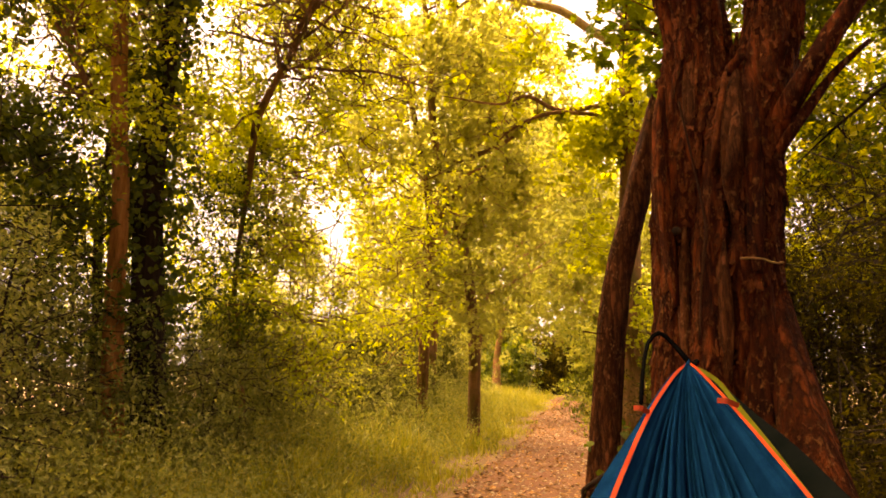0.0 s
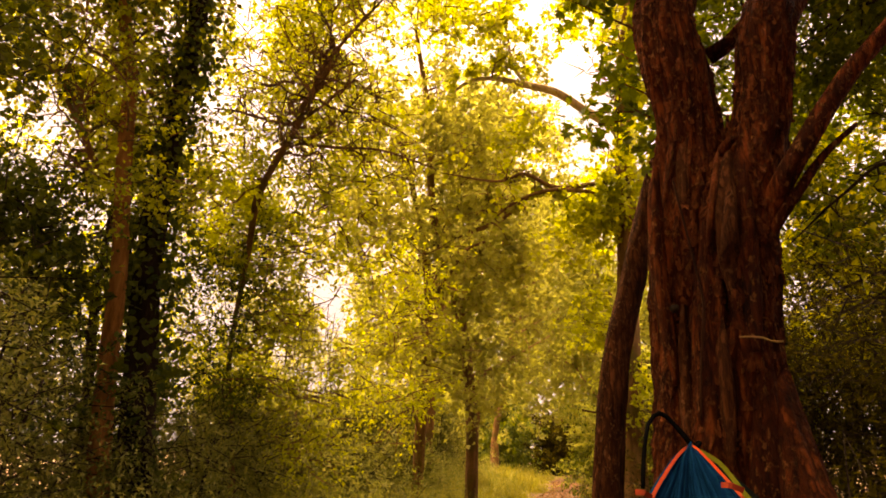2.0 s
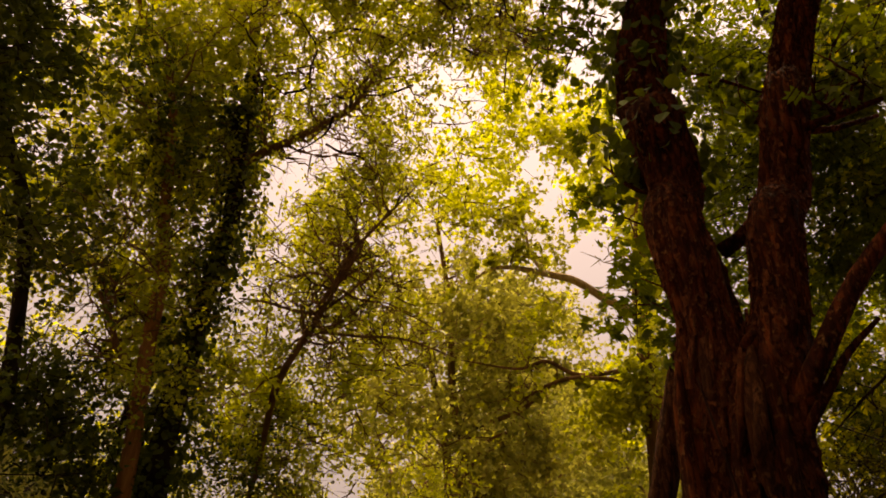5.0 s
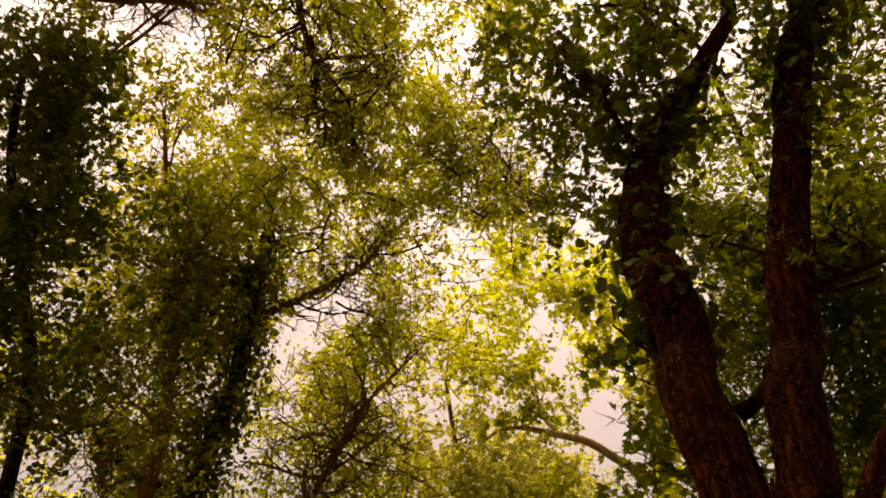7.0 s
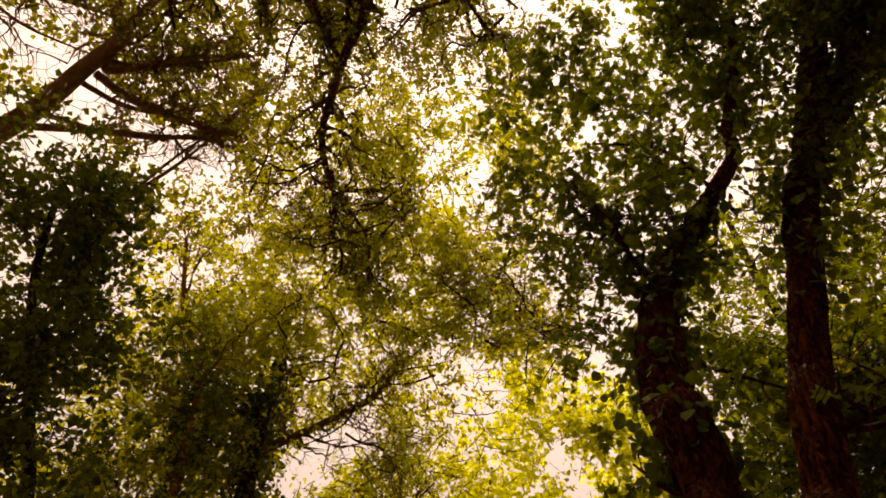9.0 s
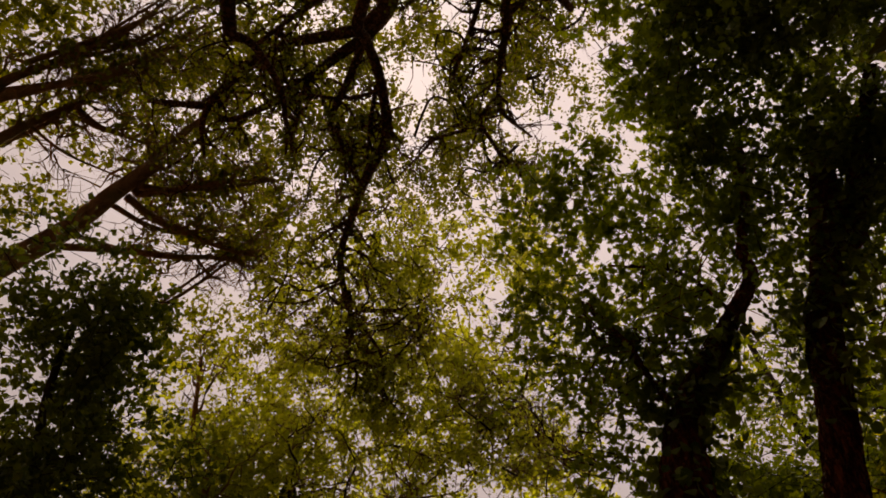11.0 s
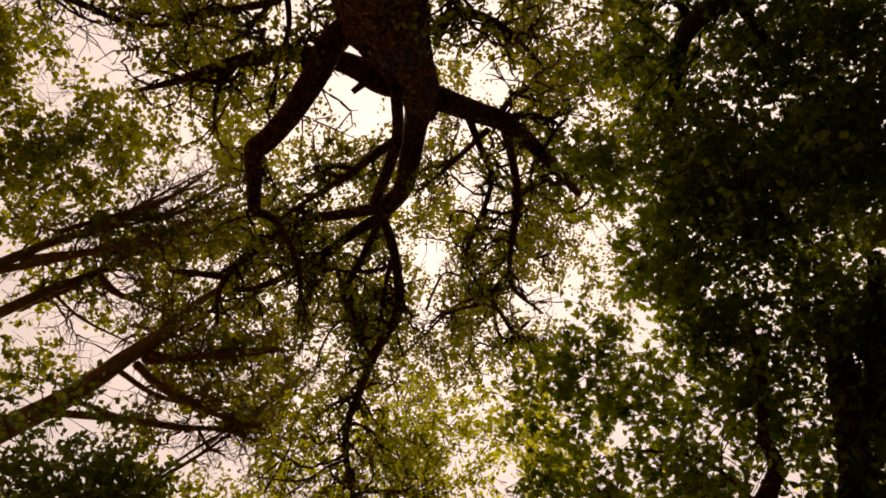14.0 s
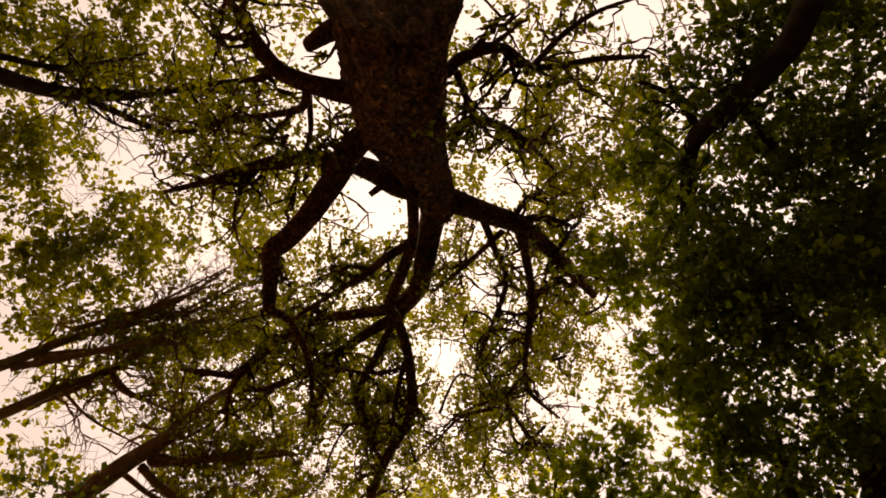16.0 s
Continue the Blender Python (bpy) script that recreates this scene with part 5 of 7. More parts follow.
oak.limb("limb", (-1.04, -0.49, 7.69, 0.061), (-1.08, -0.03, 7.90, 0.057), (-1.22, 0.32, 8.07, 0.061), (-1.39, 0.68, 8.21, 0.061), (-1.34, 0.88, 8.40, 0.054), (-1.26, 1.34, 8.55, 0.054), (-1.29, 1.98, 8.71, 0.054), (-1.54, 2.41, 8.74, 0.051), (-1.75, 2.87, 8.75, 0.046), (-1.96, 3.42, 8.68, 0.043), (-1.93, 3.93, 8.55, 0.035), (-1.87, 4.36, 8.55, 0.027), (-2.03, 4.77, 8.50, 0.016), branches=22, reach=0.9, start=0.4, rise=-0.1, leafy=0.7, **B)
oak.limb("limb", (-1.68, 2.54, 8.88, 0.03), (-1.79, 2.26, 8.83, 0.028), (-1.88, 1.82, 8.82, 0.026), branches=7, reach=0.75, leafy=0.35, **B)
oak.limb("limb", (-1.90, 3.86, 8.59, 0.03), (-1.79, 4.09, 8.50, 0.028), (-1.25, 4.16, 8.57, 0.022), (-1.09, 4.39, 8.58, 0.012), branches=12, reach=0.75, leafy=0.35, **B)
oak.limb("limb", (-1.80, 4.14, 8.46, 0.026), (-1.94, 4.51, 8.32, 0.022), (-1.82, 4.88, 8.23, 0.016), (-1.88, 5.17, 8.13, 0.010), branches=14, reach=0.75, leafy=0.35, **B)
oak.limb("limb", (-1.74, 4.24, 8.42, 0.022), (-1.49, 4.69, 8.32, 0.018), (-1.47, 5.10, 8.16, 0.012), (-1.24, 5.48, 8.17, 0.008), branches=14, reach=0.75, leafy=0.35, **B)
oak.limb("limb", (-1.91, 3.72, 8.55, 0.02), (-2.14, 3.78, 8.45, 0.016), (-2.46, 3.93, 8.38, 0.012), (-3.04, 3.91, 8.42, 0.007), branches=11, reach=0.75, leafy=0.35, **B)
oak.limb("limb", (0.35, 5.05, 8.58, 0.024), (0.20, 5.33, 8.39, 0.022), (-0.09, 5.50, 8.26, 0.02), (-0.37, 5.85, 8.10, 0.015), (-0.44, 6.17, 7.95, 0.008), branches=16, reach=0.75, leafy=0.35, **B)
oak.limb("limb", (-0.13, 5.53, 8.24, 0.016), (-0.12, 5.82, 8.00, 0.013), (-0.15, 6.16, 7.83, 0.007), branches=7, reach=0.75, leafy=0.35, **B)
oak.limb("limb", (1.39, 5.69, 7.44, 0.02), (0.93, 5.64, 7.69, 0.018), (0.52, 5.62, 7.89, 0.014), (0.24, 5.35, 8.25, 0.010), branches=16, reach=0.75, leafy=0.35, **B)
oak.limb("limb", (-0.37, 2.09, 9.49, 0.024), (-0.79, 2.22, 9.53, 0.02), (-1.08, 2.49, 9.53, 0.014), (-1.47, 2.85, 9.56, 0.008), branches=16, reach=0.75, leafy=0.35, **B)
oak.limb("limb", (-0.23, 1.99, 9.32, 0.026), (0.03, 2.38, 9.32, 0.022), (0.34, 2.79, 9.28, 0.016), (0.24, 3.37, 9.28, 0.008), branches=16, reach=0.75, leafy=0.35, **B)
oak.limb("limb", (-1.14, 0.03, 8.09, 0.05), (-1.44, 0.20, 8.23, 0.045), (-1.72, 0.39, 8.37, 0.04), (-2.10, 0.58, 8.56, 0.03), (-2.66, 0.91, 8.66, 0.02), branches=12, reach=1.0, **B)
oak.limb("limb", (-1.33, 1.36, 8.64, 0.03), (-1.44, 1.76, 8.73, 0.028), (-1.54, 2.23, 8.80, 0.02), branches=4, reach=0.7, **B)
oak.limb("limb", (-1.32, 1.44, 8.73, 0.022), (-1.71, 1.51, 8.74, 0.02), (-2.26, 1.46, 8.81, 0.014), branches=5, reach=0.8, **B)
oak.limb("limb", (-0.61, -0.90, 7.40, 0.05), (-0.46, -1.09, 7.49, 0.05), (-0.21, -1.08, 7.71, 0.045), (0.06, -0.96, 8.03, 0.03), (0.35, -0.71, 8.45, 0.015), branches=10, reach=1.1, **B)
oak.limb("limb", (-0.55, -1.29, 6.42, 0.05), (-0.42, -1.43, 6.50, 0.05), (-0.12, -1.56, 6.79, 0.04), (0.16, -1.47, 7.13, 0.03), (0.73, -1.62, 7.56, 0.028), (1.24, -1.70, 7.89, 0.016), branches=12, reach=1.0, **B)
oak.limb("limb", (0.06, -1.40, 7.04, 0.03), (0.41, -1.78, 7.24, 0.026), (0.73, -2.02, 7.45, 0.022), (1.22, -2.24, 7.74, 0.012), branches=6, reach=0.9, **B)
oak.limb("limb", (-0.48, -1.33, 6.62, 0.03), (-0.44, -1.17, 6.97, 0.025), (-0.54, -0.95, 7.40, 0.012), branches=4, reach=0.6, **B)
for cx in [(-3.49, 1.34, 12.68, 2.08, 360), (-2.83, 2.73, 12.72, 1.56, 200), (-0.80, 1.48, 13.67, 1.69, 351), (-0.00, 2.89, 13.44, 1.82, 378), (0.81, 1.43, 13.17, 1.30, 216), (-3.91, -0.86, 11.54, 1.17, 162),
           (-4.91, 2.11, 12.58, 1.69, 200), (0.07, -1.06, 12.25, 1.43, 216), (1.39, -0.57, 12.19, 1.43, 351), (-0.56, -2.34, 11.01, 1.04, 121), (1.17, -1.80, 11.58, 1.30, 243), (-4.42, -1.75, 10.89, 1.04, 135), (-1.71, 3.81, 13.05, 1.69, 200), (-2.27, 3.40, 12.55, 1.56, 243), (-3.49, 5.71, 11.82, 1.69, 230)]:
    oak.mass(cx[:3], (cx[3],) * 3, int(cx[4] * 1.7), per=13, length=0.34, clump=0.5, size=0.062, patchy=1.8, twigs=False)
for x, y, z, r, n in ((-1.9, 0.55, 11.0, 0.7, 90), (-1.4, 1.4, 11.7, 0.7, 90), (-2.3, 0.1, 10.6, 0.6, 70), (-1.7, 2.8, 12.2, 0.7, 80)):
    oak.mass((x, y, z), (r, r, r), n, per=13, length=0.34, clump=0.5, size=0.06, patchy=1.8, twigs=False)
for k, start in enumerate(((-0.22, 0.29, 10.77), (0.09, 0.91, 10.93), (-0.39, 1.39, 10.96), (0.4, 0.6, 10.75), (0.55, 1.62, 10.41), (-0.71, 1.92, 10.75), (-1.17, 2.41, 10.38), (-1.6, 1.58, 10.29), (-1.85, 1.17, 10.1), (-2.33, 1.75, 10.0), (-2.51, 1.11, 9.74), (-2.8, 1.66, 9.55), (-2.06, 2.46, 9.99), (-1.42, 2.88, 9.78), (-0.21, 2.35, 10.16), (0.24, 2.41, 9.83), (0.77, 1.1, 10.48), (-0.87, 0.74, 11.01))):
    crooked_twig(oak, start, (0.6 * math.sin(k * 2.4 + 1), 0.8 * math.cos(k * 1.7), 0.3 * math.sin(k * 3.1)), 1.5 + 0.4 * math.sin(k * 1.3), 0.021, 700 + k, 0.4, 9)
oak.finish(wide=0.8, simple=True, share=0.85, grain=0.6)

# ---------------------------------------------------------------- tall trees of the hedge bank on the far side of the path
G = "trees along the hedge bank"
ivy = Tree("ivy_tree", (-2.54, 5.64, 0.0), "tall tree with tan trunk and dark ivy stem", BARK_TAN, LEAF_GREEN, 61, 0.056, G)
ivy.share, ivy.more = 0.6, 1.6
ivy.limb("trunk", (-2.58, 5.54, 0.04, 0.104), (-2.69, 5.57, 1.52, 0.08), (-2.69, 5.52, 2.51, 0.068), (-2.77, 5.49, 3.50, 0.064), (-2.84, 5.53, 4.31, 0.06), (-3.00, 5.60, 4.91, 0.056), (-3.10, 5.21, 6.34, 0.044), (-3.61, 5.46, 7.01, 0.036), (-3.93, 4.82, 8.45, 0.024), sides=20, branches=26, reach=1.5, start=0.4, mat=BARK_LIT)
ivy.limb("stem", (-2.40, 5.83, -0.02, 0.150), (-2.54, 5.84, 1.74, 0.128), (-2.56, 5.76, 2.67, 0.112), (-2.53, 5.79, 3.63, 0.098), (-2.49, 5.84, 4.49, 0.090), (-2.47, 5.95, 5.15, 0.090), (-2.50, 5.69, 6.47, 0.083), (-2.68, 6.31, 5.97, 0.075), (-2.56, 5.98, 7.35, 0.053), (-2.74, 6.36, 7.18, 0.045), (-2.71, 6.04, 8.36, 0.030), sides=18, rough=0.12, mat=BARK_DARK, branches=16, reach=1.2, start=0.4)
ivy.limb("limb", (-2.46, 5.83, 5.84, 0.05), (-2.23, 5.74, 5.90, 0.048), (-1.86, 5.64, 6.03, 0.042), (-1.50, 5.58, 6.22, 0.036), (-1.20, 5.50, 6.38, 0.03), (-1.02, 5.40, 6.66, 0.022), (-0.88, 5.43, 6.95, 0.014), branches=14, reach=0.9, leafy=0.8)
ivy.limb("limb", (-2.87, 5.50, 3.35, 0.03), (-2.94, 5.31, 3.42, 0.028), (-3.01, 5.17, 3.65, 0.024), (-3.13, 5.11, 3.86, 0.016), branches=8, reach=0.9, leafy=0.7)

crooked = Tree("crooked_tree", (-1.86, 6.72, 0.0), "crooked tree with dark forked boughs over the path", BARK_TAN, LEAF_GREEN, 71, 0.056, G)
crooked.share, crooked.more, crooked.shoot = 0.25, 2.3, 0.009
crooked.limb("trunk", (-2.09, 7.42, -0.10, 0.0470), (-2.20, 7.48, 1.18, 0.0353), (-2.25, 7.30, 2.02, 0.0274), (-2.00, 6.77, 2.95, 0.0274), (-1.83, 6.34, 3.43, 0.0392), (-1.65, 6.16, 3.73, 0.0353), (-1.45, 5.99, 3.97, 0.0330), (-1.37, 5.91, 4.18, 0.0282), (-1.22, 5.89, 4.48, 0.0235), (-1.17, 5.91, 4.68, 0.0204), (-0.92, 5.94, 5.08, 0.0157), (-0.53, 5.98, 5.62, 0.0094), sides=12, branches=20, reach=1.0, start=0.4, leafy=0.45)
crooked.limb("limb", (-1.34, 6.07, 4.10, 0.0141), (-1.69, 5.97, 4.13, 0.0157), (-1.98, 5.95, 4.21, 0.0126), (-2.22, 5.97, 4.25, 0.0078), sides=8, branches=6, reach=0.6, leafy=0.45)
crooked.limb("limb", (-1.45, 6.12, 3.96, 0.0173), (-1.02, 6.11, 3.91, 0.0141), (-0.58, 6.17, 3.91, 0.0110), (-0.07, 6.36, 3.80, 0.0062), sides=8, branches=10, reach=0.7, leafy=0.45)
crooked.limb("limb", (-1.37, 6.03, 4.17, 0.0157), (-1.17, 5.95, 4.61, 0.0134), (-1.05, 5.94, 4.87, 0.0094), sides=8, branches=5, reach=0.6, leafy=0.45)
crooked.limb("limb", (-1.58, 6.13, 3.87, 0.0110), (-1.17, 6.20, 4.15, 0.0094), (-0.68, 6.20, 4.72, 0.0055), sides=8, branches=8, reach=0.7, leafy=0.45)

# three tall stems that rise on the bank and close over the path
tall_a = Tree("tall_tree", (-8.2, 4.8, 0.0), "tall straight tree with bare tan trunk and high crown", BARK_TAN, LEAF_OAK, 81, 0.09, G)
tall_a.share, tall_a.more, tall_a.bold = 0.35, 1.8, 1.1
tall_a.limb("trunk", (-8.2, 4.8, -0.1, 0.24), (-7.35, 4.05, 6.1, 0.17), (-6.20, 3.36, 7.70, 0.150), (-5.46, 3.05, 8.69, 0.1296), (-5.14, 2.82, 9.49, 0.1152), (-4.90, 2.67, 10.16, 0.1008), (-5.12, 2.74, 10.49, 0.0792), (-4.95, 2.52, 11.34, 0.0576), (-4.59, 2.24, 12.46, 0.036), sides=18, branches=20, reach=1.6, start=0.55)
tall_a.limb("limb", (-5.09, 2.94, 9.61, 0.06), (-4.72, 3.28, 9.57, 0.05), (-4.30, 3.57, 9.68, 0.04), (-3.88, 3.88, 9.86, 0.03), (-3.41, 4.11, 10.07, 0.015), sides=10, branches=14, reach=1.0)
tall_a.limb("limb", (-5.59, 3.30, 8.75, 0.05), (-4.95, 3.52, 9.08, 0.045), (-4.48, 3.70, 9.28, 0.04), (-3.98, 3.92, 9.68, 0.03), (-3.57, 4.21, 9.96, 0.015), sides=10, branches=8, reach=0.8, start=0.5)
tall_a.limb("limb", (-4.95, 2.73, 10.12, 0.05), (-5.01, 2.96, 9.77, 0.05), (-4.07, 2.95, 10.14, 0.035), (-3.32, 3.02, 10.53, 0.02), sides=10, branches=12, reach=1.0, start=0.5)
tall_a.limb("limb", (-5.20, 2.87, 9.93, 0.05), (-4.73, 3.04, 10.14, 0.04), (-4.01, 3.11, 10.46, 0.03), (-3.38, 3.18, 10.91, 0.015), sides=10, branches=14, reach=1.0)
tall_b = Tree("tall_tree", (-8.72, 3.24, 0.0), "tall straight tree with bare tan trunk and high crown", BARK_TAN, LEAF_OAK, 82, 0.09, G)
tall_b.share, tall_b.more, tall_b.bold = 0.35, 1.8, 1.1
tall_b.limb("trunk", (-6.75, 2.75, -0.1, 0.18), (-7.05, 2.20, 7.12, 0.102), (-6.77, 2.13, 8.20, 0.088), (-6.61, 2.11, 9.03, 0.075), (-6.44, 1.99, 9.85, 0.068), (-6.14, 1.86, 10.71, 0.054), (-5.82, 1.59, 11.77, 0.041), (-5.36, 1.36, 12.94, 0.020), sides=14, branches=18, reach=1.6, start=0.5)
tall_b.limb("limb", (-6.17, 1.88, 10.68, 0.05), (-6.02, 2.18, 10.71, 0.045), (-5.72, 2.43, 10.96, 0.03), (-5.33, 2.77, 11.32, 0.015), sides=8, branches=6, reach=0.8)
tall_c = Tree("tall_tree", (-9.02, 2.24, 0.0), "tall straight tree with bare tan trunk and high crown", BARK_TAN, LEAF_OAK, 83, 0.09, G)
tall_c.share, tall_c.more, tall_c.bold = 0.35, 1.8, 1.1
tall_c.limb("trunk", (-7.05, 1.57, -0.1, 0.17), (-7.04, 1.50, 7.04, 0.095), (-6.76, 1.51, 8.37, 0.082), (-6.67, 1.51, 9.13, 0.075), (-6.43, 1.34, 9.99, 0.061), (-6.10, 1.20, 10.96, 0.051), (-5.76, 0.99, 11.88, 0.041), (-5.37, 0.54, 13.00, 0.020), sides=14, branches=18, reach=1.5, start=0.5)
tall_c.limb("limb", (-6.57, 1.49, 9.61, 0.06), (-6.13, 1.51, 10.17, 0.055), (-5.59, 1.49, 10.87, 0.045), (-5.18, 1.25, 11.70, 0.03), (-4.70, 1.00, 12.39, 0.015), sides=8, branches=14, reach=1.1)
tall_c.limb("limb", (-6.03, 1.12, 11.01, 0.04), (-5.42, 1.15, 11.59, 0.035), (-4.78, 0.71, 12.38, 0.02), sides=8, branches=8, reach=1.0)
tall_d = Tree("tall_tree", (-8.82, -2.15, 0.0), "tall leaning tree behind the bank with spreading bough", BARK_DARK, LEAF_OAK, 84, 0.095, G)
tall_d.share, tall_d.more, tall_d.bold = 0.35, 1.8, 1.1
tall_d.limb("trunk", (-6.31, -1.37, -0.1, 0.2), (-6.08, -1.80, 6.07, 0.17), (-5.96, -2.02, 7.05, 0.14), (-5.71, -1.91, 8.15, 0.10), (-5.47, -1.85, 8.74, 0.085), (-5.13, -1.90, 9.33, 0.075), (-4.72, -2.08, 9.99, 0.05), (-4.14, -2.39, 10.88, 0.03), sides=14, branches=18, reach=1.5, start=0.45)
tall_c.limb("limb", (-6.64, 1.57, 9.27, 0.05), (-6.01, 1.50, 10.00, 0.045), (-5.45, 1.40, 10.84, 0.035), (-4.49, 1.07, 12.03, 0.018), sides=8, branches=8, reach=1.0, start=0.3)
tall_c.limb("limb", (-6.33, 1.19, 10.07, 0.045), (-5.59, 0.95, 11.06, 0.035), (-5.10, 0.70, 12.01, 0.015), sides=8, branches=6, reach=0.9)
tall_b.limb("limb", (-6.91, 2.18, 9.43, 0.045), (-6.49, 2.10, 10.04, 0.04), (-6.18, 1.89, 10.79, 0.03), (-5.63, 1.45, 11.88, 0.015), sides=8, branches=6, reach=0.9)
tall_b.limb("limb", (-6.22, 1.90, 10.76, 0.03), (-5.88, 2.26, 10.78, 0.026), (-5.58, 2.35, 11.05, 0.015), sides=8, branches=3, reach=0.6)
tall_a.limb("limb", (-5.36, 3.06, 9.64, 0.04), (-4.99, 3.47, 9.83, 0.034), (-4.59, 3.74, 10.18, 0.026), (-4.07, 3.87, 10.84, 0.012), sides=8, branches=8, reach=0.9)
tall_a.limb("limb", (-5.68, 3.27, 9.09, 0.035), (-5.05, 3.65, 9.35, 0.03), (-4.44, 3.95, 9.80, 0.022), (-3.70, 4.33, 10.44, 0.010), sides=8, branches=8, reach=0.8)
tall_a.limb("limb", (-4.77, 4.40, 9.14, 0.022), (-4.42, 4.23, 9.68, 0.02), (-3.98, 4.07, 10.32, 0.016), (-3.22, 3.65, 11.46, 0.008), sides=8, branches=8, reach=0.8)
tall_d.limb("limb", (-5.43, -1.89, 8.88, 0.05), (-5.10, -1.68, 9.51, 0.04), (-4.78, -1.52, 10.07, 0.03), (-4.35, -1.80, 10.91, 0.015), sides=8, branches=8, reach=0.9)
tall_d.limb("limb", (-5.68, -2.12, 8.12, 0.04), (-5.33, -2.13, 8.76, 0.03), (-4.81, -2.49, 9.60, 0.02), sides=8, branches=8, reach=0.9)
tall_c.limb("limb", (-6.48, 1.34, 9.95, 0.035), (-5.94, 1.12, 10.72, 0.028), (-5.42, 0.74, 11.63, 0.02), (-5.03, 0.42, 12.50, 0.010), sides=7, branches=14, reach=0.8, leafy=0.3)
tall_c.limb("limb", (-6.18, 1.28, 10.66, 0.03), (-5.64, 1.17, 11.47, 0.024), (-5.04, 0.79, 12.26, 0.016), (-4.56, 0.25, 13.14, 0.008), sides=7, branches=14, reach=0.8, leafy=0.3)
tall_b.limb("limb", (-6.24, 1.87, 10.64, 0.035), (-5.91, 1.72, 11.24, 0.028), (-5.35, 1.53, 12.03, 0.02), (-4.65, 1.38, 13.02, 0.010), sides=7, branches=14, reach=0.8, leafy=0.3)
tall_b.limb("limb", (-6.38, 2.00, 9.89, 0.025), (-6.17, 2.47, 10.17, 0.02), (-5.90, 2.95, 10.70, 0.014), (-5.81, 3.26, 11.14, 0.008), sides=7, branches=6, reach=0.6, leafy=0.3)
tall_a.limb("limb", (-5.41, 3.13, 10.45, 0.03), (-4.94, 3.29, 10.89, 0.024), (-4.50, 3.37, 11.53, 0.016), (-3.79, 3.37, 12.48, 0.008), sides=7, branches=12, reach=0.8, leafy=0.3)
tall_a.limb("limb", (-5.31, 3.12, 10.02, 0.03), (-4.98, 3.57, 10.29, 0.024), (-4.45, 4.14, 10.79, 0.016), (-3.81, 4.74, 11.49, 0.008), sides=7, branches=12, reach=0.8, leafy=0.3)
tall_a.limb("limb", (-5.19, 3.64, 9.39, 0.03), (-4.76, 3.89, 9.78, 0.024), (-3.89, 4.37, 10.47, 0.012), sides=7, branches=10, reach=0.8, leafy=0.3)
tall_a.limb("limb", (-4.71, 4.39, 9.05, 0.03), (-4.25, 4.27, 9.86, 0.024), (-3.58, 3.93, 11.01, 0.015), (-3.12, 3.74, 12.12, 0.008), sides=7, branches=14, reach=0.8, leafy=0.3)

# foliage of the trees above
ivy.mass((-2.46, 4.98, 3.37), (0.42, 0.42, 0.42), 23, size=0.045)
ivy.mass((-2.20, 5.22, 3.09), (0.37, 0.37, 0.37), 44, size=0.045)
ivy.mass((-2.51, 5.02, 2.92), (0.20, 0.20, 0.20), 10, size=0.045)
ivy.mass((-2.64, 5.33, 4.41), (0.51, 0.51, 0.51), 60, size=0.048)
ivy.mass((-3.78, 6.36, 2.84), (0.88, 0.88, 0.88), 234, size=0.054)
ivy.mass((-2.62, 6.95, 3.49), (0.97, 0.97, 0.97), 242, size=0.055)
ivy.mass((-3.25, 5.76, 3.94), (0.90, 0.90, 0.90), 161, size=0.051)
ivy.mass((-3.70, 6.03, 4.84), (1.33, 1.33, 1.33), 621, size=0.056)
ivy.mass((-2.74, 6.48, 3.70), (1.00, 1.00, 1.00), 547, size=0.053)
ivy.mass((-4.01, 5.33, 5.53), (1.13, 1.13, 1.13), 449, size=0.056)
ivy.mass((-3.06, 5.86, 6.47), (1.41, 1.41, 1.41), 777, size=0.060)
ivy.mass((-4.02, 5.54, 6.17), (1.34, 1.34, 1.34), 280, size=0.060)
ivy.mass((-3.39, 6.26, 6.63), (1.12, 1.12, 1.12), 205, size=0.064)
ivy.mass((-4.30, 6.09, 5.19), (1.20, 1.20, 1.20), 224, size=0.060)
ivy.mass((-3.17, 5.57, 7.87), (1.08, 1.08, 1.08), 199, size=0.066)
ivy.mass((-3.87, 5.56, 7.79), (1.26, 1.26, 1.26), 233, size=0.067)
ivy.mass((-2.12, 6.26, 7.96), (1.18, 1.18, 1.18), 137, size=0.067)
crooked.mass((-2.12, 6.95, 3.18), (0.51, 0.51, 0.51), 96, size=0.048, patchy=2.2)
crooked.mass((-2.13, 7.14, 2.24), (0.51, 0.51, 0.51), 108, size=0.048, patchy=2.2)
crooked.mass((-2.85, 7.42, 2.48), (0.91, 0.91, 0.91), 336, size=0.052, patchy=2.2)
crooked.mass((-2.03, 7.56, 2.96), (0.73, 0.73, 0.73), 215, size=0.052, patchy=2.2)
crooked.mass((-1.43, 7.22, 4.46), (1.03, 1.03, 1.03), 181, size=0.052, patchy=2.2)
crooked.mass((-1.10, 7.11, 4.83), (0.91, 0.91, 0.91), 235, size=0.052, patchy=2.2)
crooked.mass((-0.89, 6.75, 6.56), (1.10, 1.10, 1.10), 449, size=0.055, patchy=2.2)
crooked.mass((-2.05, 6.82, 5.50), (0.93, 0.93, 0.93), 262, size=0.053, patchy=2.2)
crooked.mass((-2.26, 7.49, 3.42), (0.68, 0.68, 0.68), 235, size=0.052, patchy=2.2)
